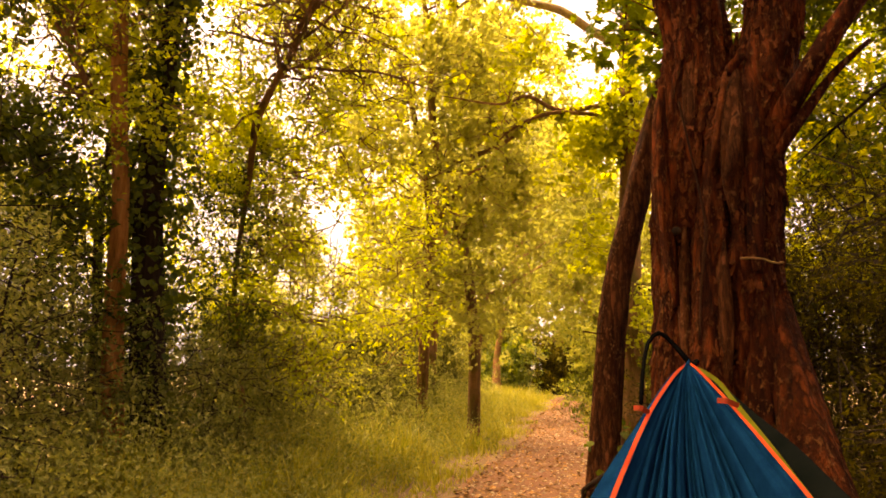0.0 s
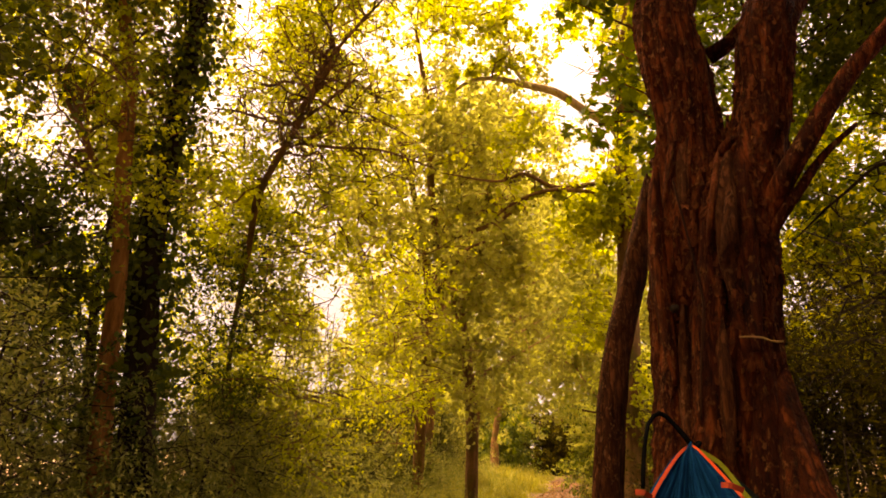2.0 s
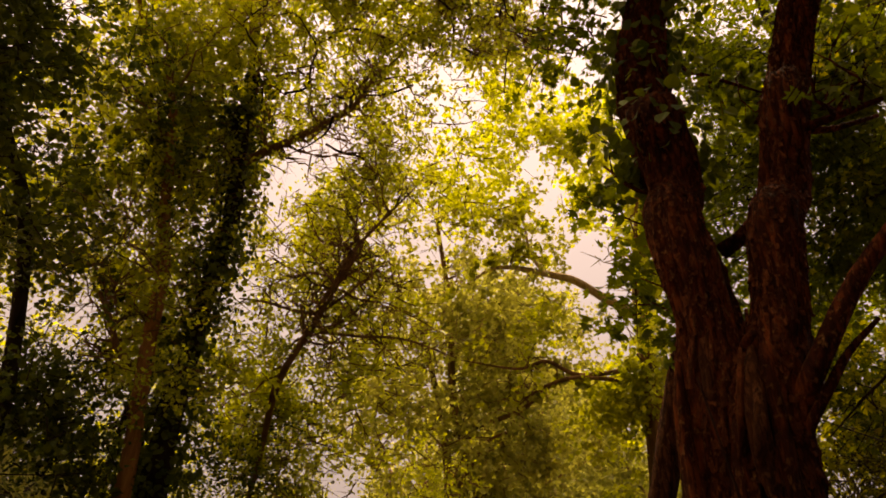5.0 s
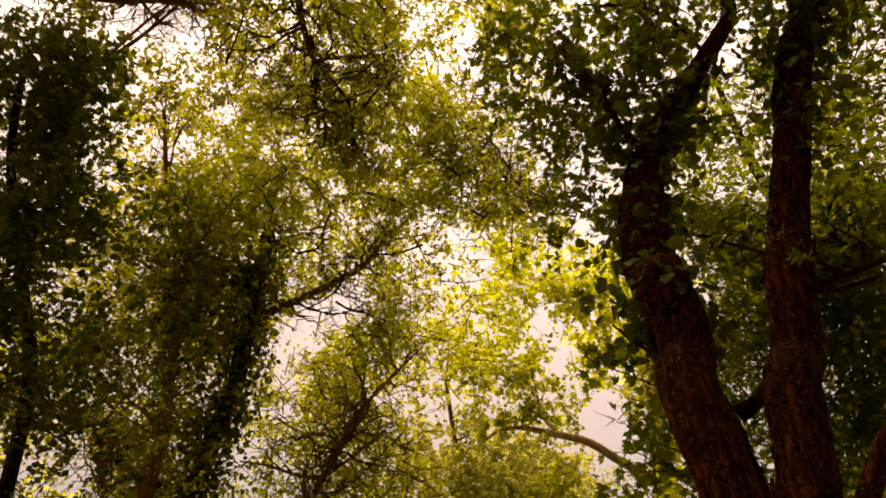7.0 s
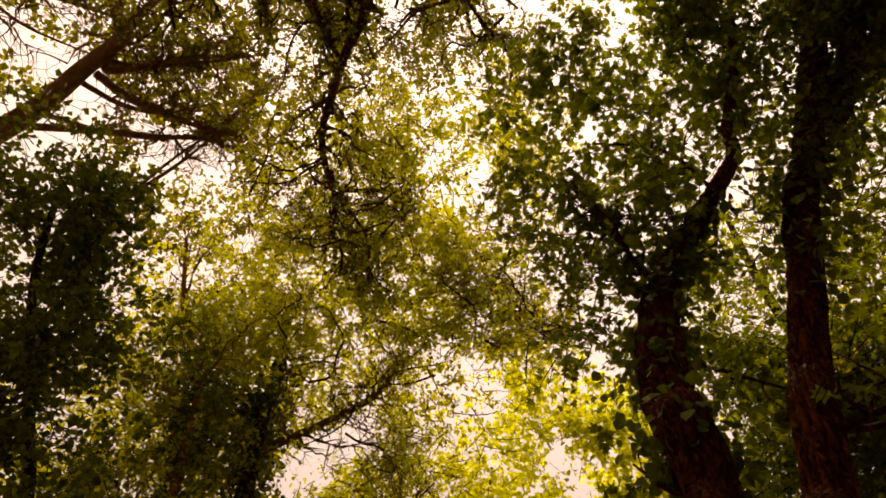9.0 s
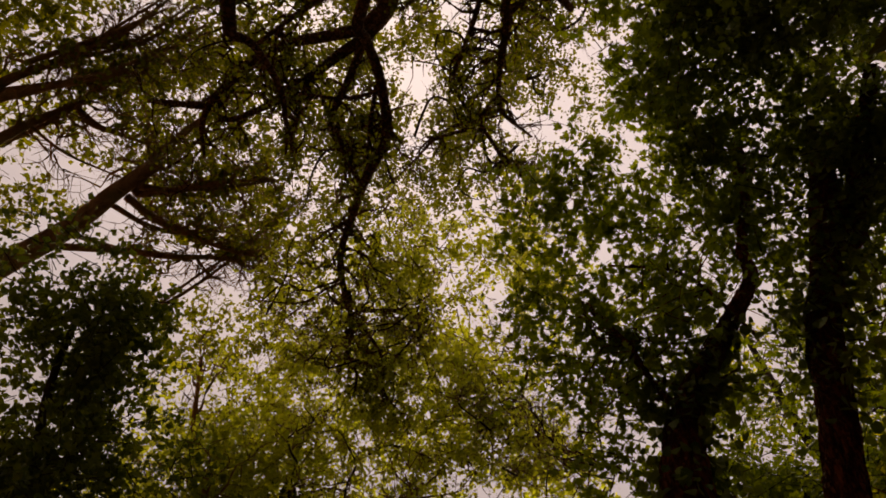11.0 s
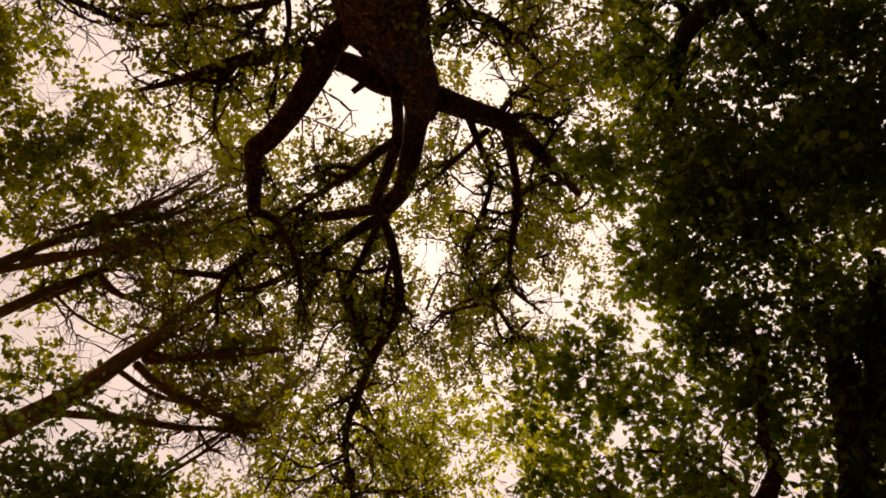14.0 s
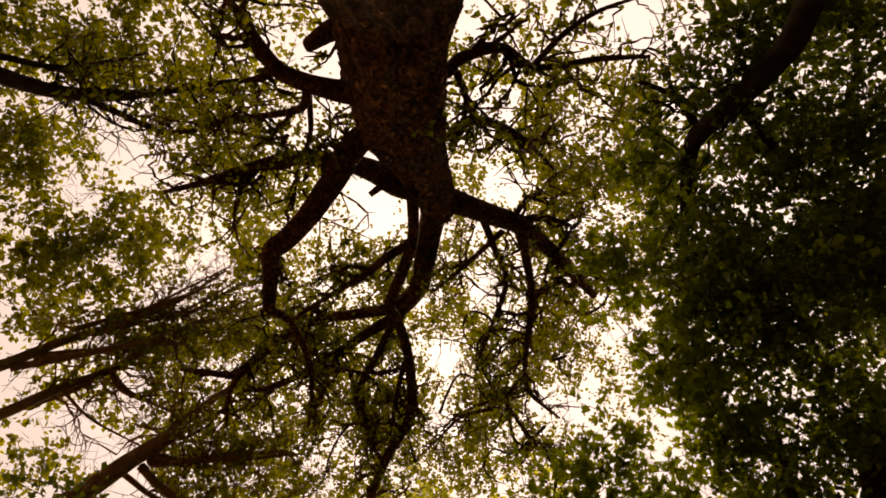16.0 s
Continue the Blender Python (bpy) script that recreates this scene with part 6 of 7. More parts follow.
crooked.mass((-1.77, 7.00, 6.88), (1.17, 1.17, 1.17), 224, size=0.059, patchy=2.2)
crooked.mass((-1.94, 7.32, 5.69), (1.00, 1.00, 1.00), 245, size=0.056, patchy=2.2)
crooked.mass((-0.83, 5.27, 8.39), (1.12, 1.12, 1.12), 383, size=0.064, patchy=2.2)
crooked.mass((-1.58, 4.71, 9.01), (1.00, 1.00, 1.00), 237, size=0.066, patchy=2.2)
crooked.mass((-0.77, 5.51, 8.84), (0.95, 0.95, 0.95), 245, size=0.067, patchy=2.2)
crooked.mass((-1.68, 4.18, 10.07), (0.91, 0.91, 0.91), 170, size=0.071, patchy=2.2)
crooked.mass((-2.85, 6.25, 7.69), (1.18, 1.18, 1.18), 245, size=0.067, patchy=2.2)
crooked.mass((0.16, 5.52, 7.99), (0.88, 0.88, 0.88), 202, size=0.062, patchy=2.2)
crooked.mass((-0.22, 4.23, 10.21), (0.91, 0.91, 0.91), 144, size=0.071, patchy=2.2)
crooked.mass((0.57, 4.26, 9.96), (0.73, 0.73, 0.73), 84, size=0.069, patchy=2.2)
crooked.mass((-0.59, 5.47, 9.25), (0.98, 0.98, 0.98), 215, size=0.069, patchy=2.2)
crooked.mass((-1.43, 4.32, 9.48), (0.71, 0.71, 0.71), 96, size=0.067, patchy=2.2)
crooked.mass((-0.55, 4.57, 9.46), (0.63, 0.63, 0.63), 76, size=0.067, patchy=2.2)
crooked.mass((-2.99, 4.24, 9.10), (0.63, 0.63, 0.63), 53, size=0.067, patchy=2.2)
crooked.mass((-2.98, 5.22, 9.75), (0.78, 0.78, 0.78), 77, size=0.074, patchy=2.2)
crooked.mass((-2.52, 5.86, 8.84), (0.75, 0.75, 0.75), 77, size=0.071, patchy=2.2)
crooked.mass((-2.55, 5.64, 9.62), (0.87, 0.87, 0.87), 107, size=0.074, patchy=2.2)
crooked.mass((-2.10, 6.33, 8.59), (0.83, 0.83, 0.83), 95, size=0.071, patchy=2.2)
crooked.mass((-3.03, 6.05, 9.17), (0.70, 0.70, 0.70), 61, size=0.074, patchy=2.2)
crooked.mass((0.38, 4.30, 11.27), (1.00, 1.00, 1.00), 86, size=0.078, patchy=2.2)
crooked.mass((0.88, 5.08, 10.30), (0.78, 0.78, 0.78), 58, size=0.074, patchy=2.2)
crooked.mass((-0.26, 6.39, 7.75), (0.99, 0.99, 0.99), 156, size=0.065, patchy=2.2)
tall_a.mass((-5.35, 4.01, 12.87), (1.68, 1.68, 1.68), 188, size=0.095, patchy=2.2)
tall_a.mass((-4.11, 4.96, 13.01), (1.46, 1.46, 1.46), 141, size=0.095, patchy=2.2)
tall_a.mass((-5.07, 6.66, 11.73), (1.35, 1.35, 1.35), 120, size=0.095, patchy=2.2)
tall_a.mass((-6.97, 3.01, 11.70), (0.97, 0.97, 0.97), 50, size=0.092, patchy=2.2)
tall_a.mass((-5.96, 4.39, 12.44), (1.68, 1.68, 1.68), 134, size=0.095, patchy=2.2)
tall_a.mass((-4.98, 3.75, 13.70), (1.74, 1.74, 1.74), 100, size=0.099, patchy=2.2)
tall_a.mass((-5.26, 5.18, 13.63), (1.81, 1.81, 1.81), 188, size=0.102, patchy=2.2)
tall_a.mass((-5.97, 5.80, 11.12), (0.76, 0.76, 0.76), 30, size=0.092, patchy=2.2)
tall_a.mass((-5.16, 7.11, 11.38), (1.35, 1.35, 1.35), 120, size=0.095, patchy=2.2)
tall_b.mass((-7.86, 3.44, 11.58), (1.01, 1.01, 1.01), 129, size=0.095, patchy=2.2)
tall_b.mass((-6.86, 2.86, 13.61), (1.32, 1.32, 1.32), 172, size=0.102, patchy=2.2)
tall_b.mass((-8.47, 2.50, 12.02), (0.81, 0.81, 0.81), 42, size=0.099, patchy=2.2)
tall_b.mass((-8.26, 2.78, 12.75), (0.72, 0.72, 0.72), 38, size=0.102, patchy=2.2)
tall_c.mass((-5.88, 1.60, 14.88), (1.49, 1.49, 1.49), 206, size=0.106, patchy=2.2)
tall_c.mass((-6.63, 2.14, 13.88), (1.08, 1.08, 1.08), 100, size=0.102, patchy=2.2)
tall_c.mass((-5.75, 0.31, 15.57), (1.16, 1.16, 1.16), 100, size=0.109, patchy=2.2)
tall_d.mass((-7.56, 0.06, 11.75), (2.38, 2.38, 2.38), 910, size=0.092, patchy=2.2)
tall_d.mass((-7.36, -2.98, 10.85), (1.56, 1.56, 1.56), 444, size=0.088, patchy=2.2)
tall_d.mass((-6.04, -3.38, 11.60), (1.56, 1.56, 1.56), 402, size=0.088, patchy=2.2)
tall_d.mass((-6.87, -0.11, 12.80), (1.23, 1.23, 1.23), 194, size=0.095, patchy=2.2)
tall_d.mass((-7.68, -1.45, 10.94), (1.14, 1.14, 1.14), 194, size=0.088, patchy=2.2)
tall_d.mass((-5.37, -0.50, 13.56), (1.01, 1.01, 1.01), 114, size=0.095, patchy=2.2)
tall_d.mass((-5.58, -2.68, 13.20), (1.01, 1.01, 1.01), 72, size=0.095, patchy=2.2)
tall_d.mass((-4.24, -3.78, 12.34), (1.04, 1.04, 1.04), 106, size=0.088, patchy=2.2)
tall_d.mass((-7.27, -0.20, 11.33), (1.25, 1.25, 1.25), 231, size=0.088, patchy=2.2)
climber("ivy", "dark ivy clothing the stem of the tall tree", [(-2.40, 5.83, -0.02, 0.18), (-2.54, 5.84, 1.74, 0.16), (-2.56, 5.76, 2.67, 0.15), (-2.53, 5.79, 3.63, 0.13), (-2.49, 5.84, 4.49, 0.12), (-2.47, 5.95, 5.15, 0.12), (-2.50, 5.69, 6.47, 0.11), (-2.68, 6.31, 5.97, 0.10), (-2.56, 5.98, 7.35, 0.07)], 0.28, 4200, LEAF_IVY, 65)
climber("ivy", "ivy leaves creeping up the leaning stem", [(0.97, 2.58, 3.53, 0.135), (1.09, 2.84, 3.33, 0.14), (1.02, 2.82, 3.93, 0.15), (1.10, 2.79, 4.50, 0.125), (1.25, 2.70, 4.91, 0.085), (1.60, 2.59, 5.49, 0.06)], 0.22, 900, LEAF_IVY, 66, 0.06)
climber("ivy", "ivy leaves creeping up the upright stem", [(1.88, 2.54, 4.35, 0.105), (2.06, 2.25, 5.12, 0.11), (2.13, 2.15, 5.26, 0.105), (2.42, 1.59, 6.30, 0.07)], 0.25, 700, LEAF_IVY, 67, 0.06)
tall_a.mass((-3.82, 8.10, 11.24), (2.91, 2.91, 2.91), 282, size=0.095, patchy=2.2)
tall_a.mass((-1.26, 9.58, 11.27), (2.79, 2.79, 2.79), 241, size=0.099, patchy=2.2)
tall_a.mass((-1.43, 10.86, 8.12), (2.38, 2.38, 2.38), 202, size=0.092, patchy=2.2)
tall_a.mass((-0.14, 6.64, 13.47), (2.56, 2.56, 2.56), 180, size=0.099, patchy=2.2)



crooked.mass((-0.83, 7.19, 3.06), (0.45, 0.45, 0.45), 80, size=0.048, patchy=2.2)
crooked.mass((-1.11, 7.28, 1.78), (0.40, 0.40, 0.40), 80, size=0.048, patchy=2.2)
crooked.mass((-0.62, 7.88, 2.36), (0.50, 0.50, 0.50), 100, size=0.048, patchy=2.2)
crooked.mass((-1.3, 6.64, 3.57), (0.40, 0.40, 0.40), 70, size=0.048, patchy=2.2)
crooked.mass((-1.59, 7.01, 1.58), (0.40, 0.40, 0.40), 80, size=0.048, patchy=2.2)
crooked.mass((-0.43, 8.17, 1.65), (0.50, 0.50, 0.50), 100, size=0.048, patchy=2.2)
crooked.mass((-1.61, 6.69, 2.4), (0.35, 0.35, 0.35), 60, size=0.048, patchy=2.2)
crooked.mass((-0.86, 6.85, 3.77), (0.45, 0.45, 0.45), 80, size=0.048, patchy=2.2)
crooked.mass((-0.3, 7.96, 3.06), (0.50, 0.50, 0.50), 90, size=0.048, patchy=2.2)
crooked.mass((-1.3, 7.08, 1.18), (0.35, 0.35, 0.35), 70, size=0.048, patchy=2.2)
for k, (x, y, z) in enumerate(((-2.39, 5.82, 6.99), (-1.64, 5.67, 7.67), (-2.25, 4.78, 8.42), (-1.24, 4.71, 8.71), (-0.05, 5.36, 8.12), (0.45, 5.72, 7.55), (0.93, 5.31, 7.84), (-3.04, 4.27, 8.70), (-0.61, 6.03, 7.24), (0.09, 4.69, 8.83), (-1.65, 6.25, 6.49), (0.68, 5.05, 8.57))):
    crooked_twig(crooked, (x, y, z), (0.5 * math.sin(k * 2.1), 0.4 * math.cos(k * 1.3), 0.5 * math.sin(k * 1.7)), 1.5 + 0.3 * math.sin(k), 0.015, 600 + k)
for k, start in enumerate(((-1.75, 3.85, 7.93), (-1.46, 4.04, 8.01), (-1.1, 3.96, 8.13), (-1.99, 3.6, 8.01), (-1.61, 4.24, 7.6), (-1.18, 4.29, 7.79), (-0.12, 4.77, 7.05), (0.22, 4.47, 7.28), (0.49, 4.68, 6.85), (0.77, 4.69, 6.55), (0.01, 4.93, 6.66), (0.97, 4.56, 6.36), (-1.82, 5.02, 6.11), (-1.33, 5.18, 5.95), (-1.0, 5.13, 6.23), (-2.08, 4.7, 6.45))):
    crooked_twig(crooked, start, (0.7 * math.sin(k * 2.7), 0.3 * math.cos(k * 1.9), 0.7 * math.sin(k * 1.1 + 2)), 1.1 + 0.3 * math.sin(k * 1.7), 0.013, 640 + k, 0.15, 9)
for t, share in ((ivy, 0.88), (crooked, 0.8), (tall_a, 0.85), (tall_b, 0.85), (tall_c, 0.85), (tall_d, 0.9)):
    t.finish(simple=True, share=share, grain=0.7)

# dark ivy-clad tree at the near end of the bank
dark = Tree("ivy_clad_tree", (-3.25, 4.78, 0.0), "tree smothered in dark ivy at the bank", BARK_DARK, LEAF_IVY, 91, 0.055, G)
dark.bold = 1.15
dark.limb("trunk", (-3.25, 4.78, -0.1, 0.16), (-3.36, 4.75, 2.10, 0.066), (-3.44, 4.85, 2.85, 0.061), (-3.61, 4.57, 4.21, 0.055), (-3.92, 4.28, 5.04, 0.050), (-4.07, 3.55, 5.89, 0.039), (-4.09, 3.01, 6.80, 0.028), sides=14)
dark.mass((-3.19, 4.83, 2.68), (0.65, 0.65, 0.65), 179, size=0.045)
dark.mass((-3.27, 4.97, 1.85), (0.55, 0.55, 0.55), 72, size=0.045)
dark.mass((-3.38, 4.94, 3.07), (0.52, 0.52, 0.52), 132, size=0.047)
dark.mass((-3.35, 5.16, 2.42), (0.52, 0.52, 0.52), 88, size=0.047)
dark.mass((-3.64, 5.00, 3.92), (0.62, 0.62, 0.62), 106, size=0.051)
dark.mass((-3.83, 3.71, 5.66), (0.76, 0.76, 0.76), 166, size=0.052)
dark.mass((-3.79, 3.07, 6.57), (0.73, 0.73, 0.73), 142, size=0.055)
dark.mass((-3.97, 2.83, 6.70), (0.74, 0.74, 0.74), 238, size=0.055)
dark.mass((-3.96, 3.39, 6.39), (0.68, 0.68, 0.68), 159, size=0.055)
dark.mass((-3.84, 3.89, 5.81), (0.72, 0.72, 0.72), 142, size=0.054)
dark.mass((-3.38, 4.92, 5.66), (0.93, 0.93, 0.93), 198, size=0.056)
dark.mass((-3.91, 4.57, 5.07), (0.84, 0.84, 0.84), 193, size=0.054)
dark.mass((-2.88, 4.66, 2.25), (0.37, 0.37, 0.37), 22, size=0.045)
dark.mass((-4.18, 3.16, 5.77), (0.60, 0.60, 0.60), 120, size=0.052)
dark.mass((-3.97, 3.64, 4.94), (0.60, 0.60, 0.60), 130, size=0.052)
dark.mass((-3.62, 4.0, 4.55), (0.50, 0.50, 0.50), 110, size=0.052)
dark.mass((-3.57, 4.15, 4.01), (0.60, 0.60, 0.60), 130, size=0.052)
dark.mass((-3.65, 3.65, 5.24), (0.45, 0.45, 0.45), 90, size=0.052)
dark.mass((-3.99, 3.03, 6.3), (0.40, 0.40, 0.40), 60, size=0.052)
dark.finish(wide=0.95, simple=True, share=0.8, grain=0.5)

# evergreen added among the bank stems; its dark leaves stand for shade
infill = Tree("infill_tree", (-3.2, 6.3, 0.0), "evergreen tree added on the bank, small leaves darkened for shade", BARK_DARK, LEAF_SHADE, 95, 0.045, G)
infill.limb("trunk", (-3.2, 6.3, -0.1, 0.07), (-3.15, 6.25, 1.2, 0.055), (-3.2, 6.2, 2.4, 0.04), (-3.1, 6.1, 3.6, 0.02), sides=12, branches=16, reach=1.0, start=0.2)
infill.mass((-3.35, 5.26, 2.54), (0.50, 0.50, 0.50), 110, size=0.042, clump=0.4)
infill.mass((-3.13, 5.56, 2.77), (0.40, 0.40, 0.40), 70, size=0.042, clump=0.4)
infill.mass((-2.76, 6.08, 2.39), (0.40, 0.40, 0.40), 70, size=0.042, clump=0.4)
infill.mass((-2.51, 6.49, 1.81), (0.45, 0.45, 0.45), 90, size=0.042, clump=0.4)
infill.mass((-3.03, 5.36, 1.87), (0.45, 0.45, 0.45), 100, size=0.042, clump=0.4)
infill.mass((-2.48, 6.55, 2.77), (0.40, 0.40, 0.40), 70, size=0.042, clump=0.4)
infill.mass((-3.04, 4.93, 1.48), (0.40, 0.40, 0.40), 90, size=0.042, clump=0.4)
infill.mass((-2.75, 6.29, 3.27), (0.40, 0.40, 0.40), 60, size=0.042, clump=0.4)
infill.mass((-2.3, 6.93, 2.33), (0.40, 0.40, 0.40), 70, size=0.042, clump=0.4)
infill.mass((-2.08, 7.08, 1.64), (0.40, 0.40, 0.40), 80, size=0.042, clump=0.4)
infill.mass((-2.86, 5.71, 1.53), (0.40, 0.40, 0.40), 80, size=0.042, clump=0.4)
infill.mass((-3.48, 5.19, 3.22), (0.40, 0.40, 0.40), 60, size=0.042, clump=0.4)
infill.mass((-1.91, 7.13, 2.92), (0.40, 0.40, 0.40), 60, size=0.042, clump=0.4)
infill.finish(simple=True)

# ---------------------------------------------------------------- trees that arch over the far lane
H = "trees along the lane"


def lane_tree(x, y, tall, lean, seed, label, crown, leaf, size, bark=BARK_TAN, thick=0.11, count=95, low=0.25, per=7):
    """A lane tree: a crooked trunk, boughs that reach over the path, and an uneven crown."""
    rng = np.random.default_rng(seed)
    tr = Tree("lane_tree", (x, y, 0.0), label, bark, leaf, seed, size, H)
    pts = [(x, y, -0.1, thick * 1.4)]
    for k in range(1, 6):
        s = k / 5
        pts.append((x + lean * s * s * tall * 0.35 + rng.normal(0, 0.06), y + rng.normal(0, 0.08), tall * 0.8 * s, thick * (1 - 0.75 * s)))
    tr.limb("trunk", *pts, sides=12, step=0.2, branches=18, reach=tall * 0.16, start=0.25, per=per)
    for k in range(7):
        s = rng.uniform(0.25, 0.85)
        i = min(int(s * 5), 4)
        a, b = np.array(pts[i]), np.array(pts[i + 1])
        p = a + (b - a) * (s * 5 - i)
        ang = rng.uniform(0, 6.28)
        ln = tall * rng.uniform(0.16, 0.3)
        w = np.array([math.cos(ang) + lean * 0.8, math.sin(ang) * 0.8, 0.5])
        q = p[:3] + w * ln * 0.5 + rng.normal(0, 0.12, 3)
        e = p[:3] + w * ln + np.array([0, 0, 0.2 * ln])
        tr.limb("limb", (*p[:3], p[3] * 0.4), (*q, p[3] * 0.25), (*e, 0.010), sides=7, step=0.2, branches=8, reach=tall * 0.12, per=per)
    for k in range(8):
        s = low + (1 - low) * (k + 0.5) / 8
        r = crown * (0.65 + 0.5 * math.sin(math.pi * min(1, s * 1.05)))
        c = (x + lean * s * s * tall * 0.4 + rng.normal(0, 0.3 * crown), y + rng.normal(0, 0.3 * crown), tall * s)
        tr.mass(c, (r, r, r * 0.75), count, per=12, length=0.5, clump=0.9, twigs=False)
    return tr.finish(wide=0.75, simple=True)


GOLD = "slender lane tree with yellow-green leaves darkened for shade"
for x, y, tall, lean, seed, crown, size, thick in [(-0.4, 13.0, 9.5, 0.6, 202, 1.7, 0.095, 0.12), (-0.3, 16.5, 10, 0.6, 203, 1.9, 0.11, 0.12),
                                                   (0.9, 20.5, 11, 0.5, 204, 2.0, 0.12, 0.13), (2.0, 26.0, 11, 0.6, 205, 2.4, 0.14, 0.14)]:
    lane_tree(x, y, tall, lean, seed, GOLD, crown, LEAF_LANE_SHADED, size, thick=thick)
for x, y, tall, lean, seed, crown, size, thick in [(4.6, 14.5, 6.0, -0.5, 211, 1.3, 0.10, 0.10), (5.6, 19.0, 8.5, -0.6, 212, 1.8, 0.11, 0.12), (6.8, 25.0, 9.5, -0.7, 213, 2.2, 0.13, 0.13), (6.4, 33.0, 9, -0.3, 214, 2.8, 0.17, 0.14), (3.6, 36.0, 9, 0.3, 215, 2.8, 0.17, 0.14)]:
    lane_tree(x, y, tall, lean, seed, GOLD, crown, LEAF_LANE_SHADED, size, thick=thick, low=0.2)

# the far tree that closes the view down the path
lane_tree(-0.6, 31.0, 12.0, 0.2, 226, "leafy tree at the far bend of the path", 2.7, LEAF_GOLD_LIT, 0.17, count=75, low=0.12, per=4)

# the tree with the bare horizontal bough against the sky
bough = Tree("bough_tree", (2.61, 9.64, 0.0), "leafy tree with a bare pale bough against the sky", BARK_TAN, LEAF_GREEN, 101, 0.085, H)
bough.limb("trunk", (2.61, 9.64, -0.1, 0.2), (2.65, 9.57, 2.31, 0.16), (2.67, 9.31, 4.31, 0.14), (2.66, 9.10, 5.85, 0.13), (2.74, 8.96, 6.71, 0.12), (2.89, 8.59, 8.05, 0.09), (3.32, 9.16, 8.14, 0.06), (3.61, 8.83, 9.37, 0.03), sides=14, step=0.2, branches=26, reach=1.2, start=0.3)
bough.limb("limb", (2.68, 9.31, 5.67, 0.081), (2.48, 9.21, 5.76, 0.076), (2.09, 9.10, 5.94, 0.068), (1.67, 9.04, 6.19, 0.063), (1.17, 9.05, 6.32, 0.050), (0.74, 9.05, 6.41, 0.036), (0.39, 9.08, 6.37, 0.027), (0.13, 9.18, 6.21, 0.013), mat=BARK_HAZED, sides=12, step=0.08, rough=0.1, branches=4, reach=0.6, start=0.7)
bough.limb("limb", (1.25, 9.04, 6.31, 0.030), (1.04, 9.01, 6.62, 0.024), (0.97, 8.95, 7.10, 0.018), (0.84, 8.87, 7.58, 0.012), mat=BARK_HAZED, sides=8, branches=8, reach=0.7)
bough.limb("limb", (1.04, 9.05, 6.34, 0.012), (0.95, 9.12, 6.23, 0.009), (0.87, 9.19, 6.12, 0.005), mat=BARK_HAZED, sides=6)
bough.limb("limb", (2.49, 9.17, 4.83, 0.039), (1.68, 9.18, 4.72, 0.033), (1.18, 8.99, 4.85, 0.026), (0.76, 8.88, 4.69, 0.019), (-0.03, 8.68, 4.73, 0.008), sides=8, branches=9, reach=0.7, start=0.4, leafy=0.3)
bough.limb("limb", (2.18, 9.11, 4.63, 0.033), (1.58, 9.11, 4.66, 0.029), (1.14, 9.12, 4.52, 0.023), (0.82, 9.23, 4.32, 0.013), (0.74, 9.28, 4.17, 0.007), sides=8, branches=5, reach=0.6, start=0.5, leafy=0.3)
bough.limb("limb", (0.61, 9.17, 3.89, 0.023), (0.37, 9.21, 3.80, 0.019), (0.06, 9.36, 3.66, 0.013), (-0.17, 9.65, 3.29, 0.008), sides=8)
bough.mass((2.28, 9.55, 4.22), (0.77, 0.77, 0.77), 129, size=0.077)
bough.mass((2.43, 9.74, 2.91), (0.59, 0.59, 0.59), 71, size=0.076)
bough.mass((2.67, 9.36, 4.75), (0.52, 0.52, 0.52), 57, size=0.078)
bough.mass((2.75, 9.59, 1.83), (0.50, 0.50, 0.50), 57, size=0.075)
bough.mass((2.85, 9.33, 6.21), (0.55, 0.55, 0.55), 68, size=0.082)
bough.mass((2.75, 9.49, 4.96), (0.62, 0.62, 0.62), 93, size=0.079)
bough.mass((2.81, 9.23, 6.41), (0.46, 0.46, 0.46), 47, size=0.082)
bough.mass((2.26, 9.39, 4.39), (0.59, 0.59, 0.59), 93, size=0.076)
bough.mass((2.50, 9.13, 7.66), (0.76, 0.76, 0.76), 88, size=0.086)
bough.mass((2.03, 8.02, 7.59), (0.78, 0.78, 0.78), 112, size=0.078)
bough.mass((0.22, 9.10, 7.30), (0.82, 0.82, 0.82), 54, size=0.082)
bough.mass((0.43, 8.89, 8.41), (0.96, 0.96, 0.96), 60, size=0.086)
bough.mass((-0.06, 8.57, 8.02), (0.91, 0.91, 0.91), 66, size=0.082)
bough.mass((0.13, 8.95, 7.53), (0.82, 0.82, 0.82), 32, size=0.082)
bough.mass((2.35, 8.72, 8.26), (0.67, 0.67, 0.67), 65, size=0.086)
bough.mass((1.65, 8.26, 8.97), (0.67, 0.67, 0.67), 45, size=0.086)
bough.mass((0.62, 8.13, 9.25), (0.67, 0.67, 0.67), 45, size=0.086)
bough.mass((1.33, 9.33, 5.52), (0.52, 0.52, 0.52), 49, size=0.078)
bough.mass((2.43, 8.36, 5.14), (0.36, 0.36, 0.36), 24, size=0.072)
bough.mass((2.44, 8.28, 5.74), (0.33, 0.33, 0.33), 14, size=0.073)
bough.mass((1.03, 7.49, 7.68), (0.75, 0.75, 0.75), 75, size=0.075)
bough.mass((1.41, 8.05, 6.89), (0.50, 0.50, 0.50), 28, size=0.075)
bough.mass((0.62, 6.53, 8.69), (0.75, 0.75, 0.75), 54, size=0.075)
bough.mass((1.38, 7.46, 7.64), (0.66, 0.66, 0.66), 85, size=0.075)
bough.finish(wide=0.8, simple=True)

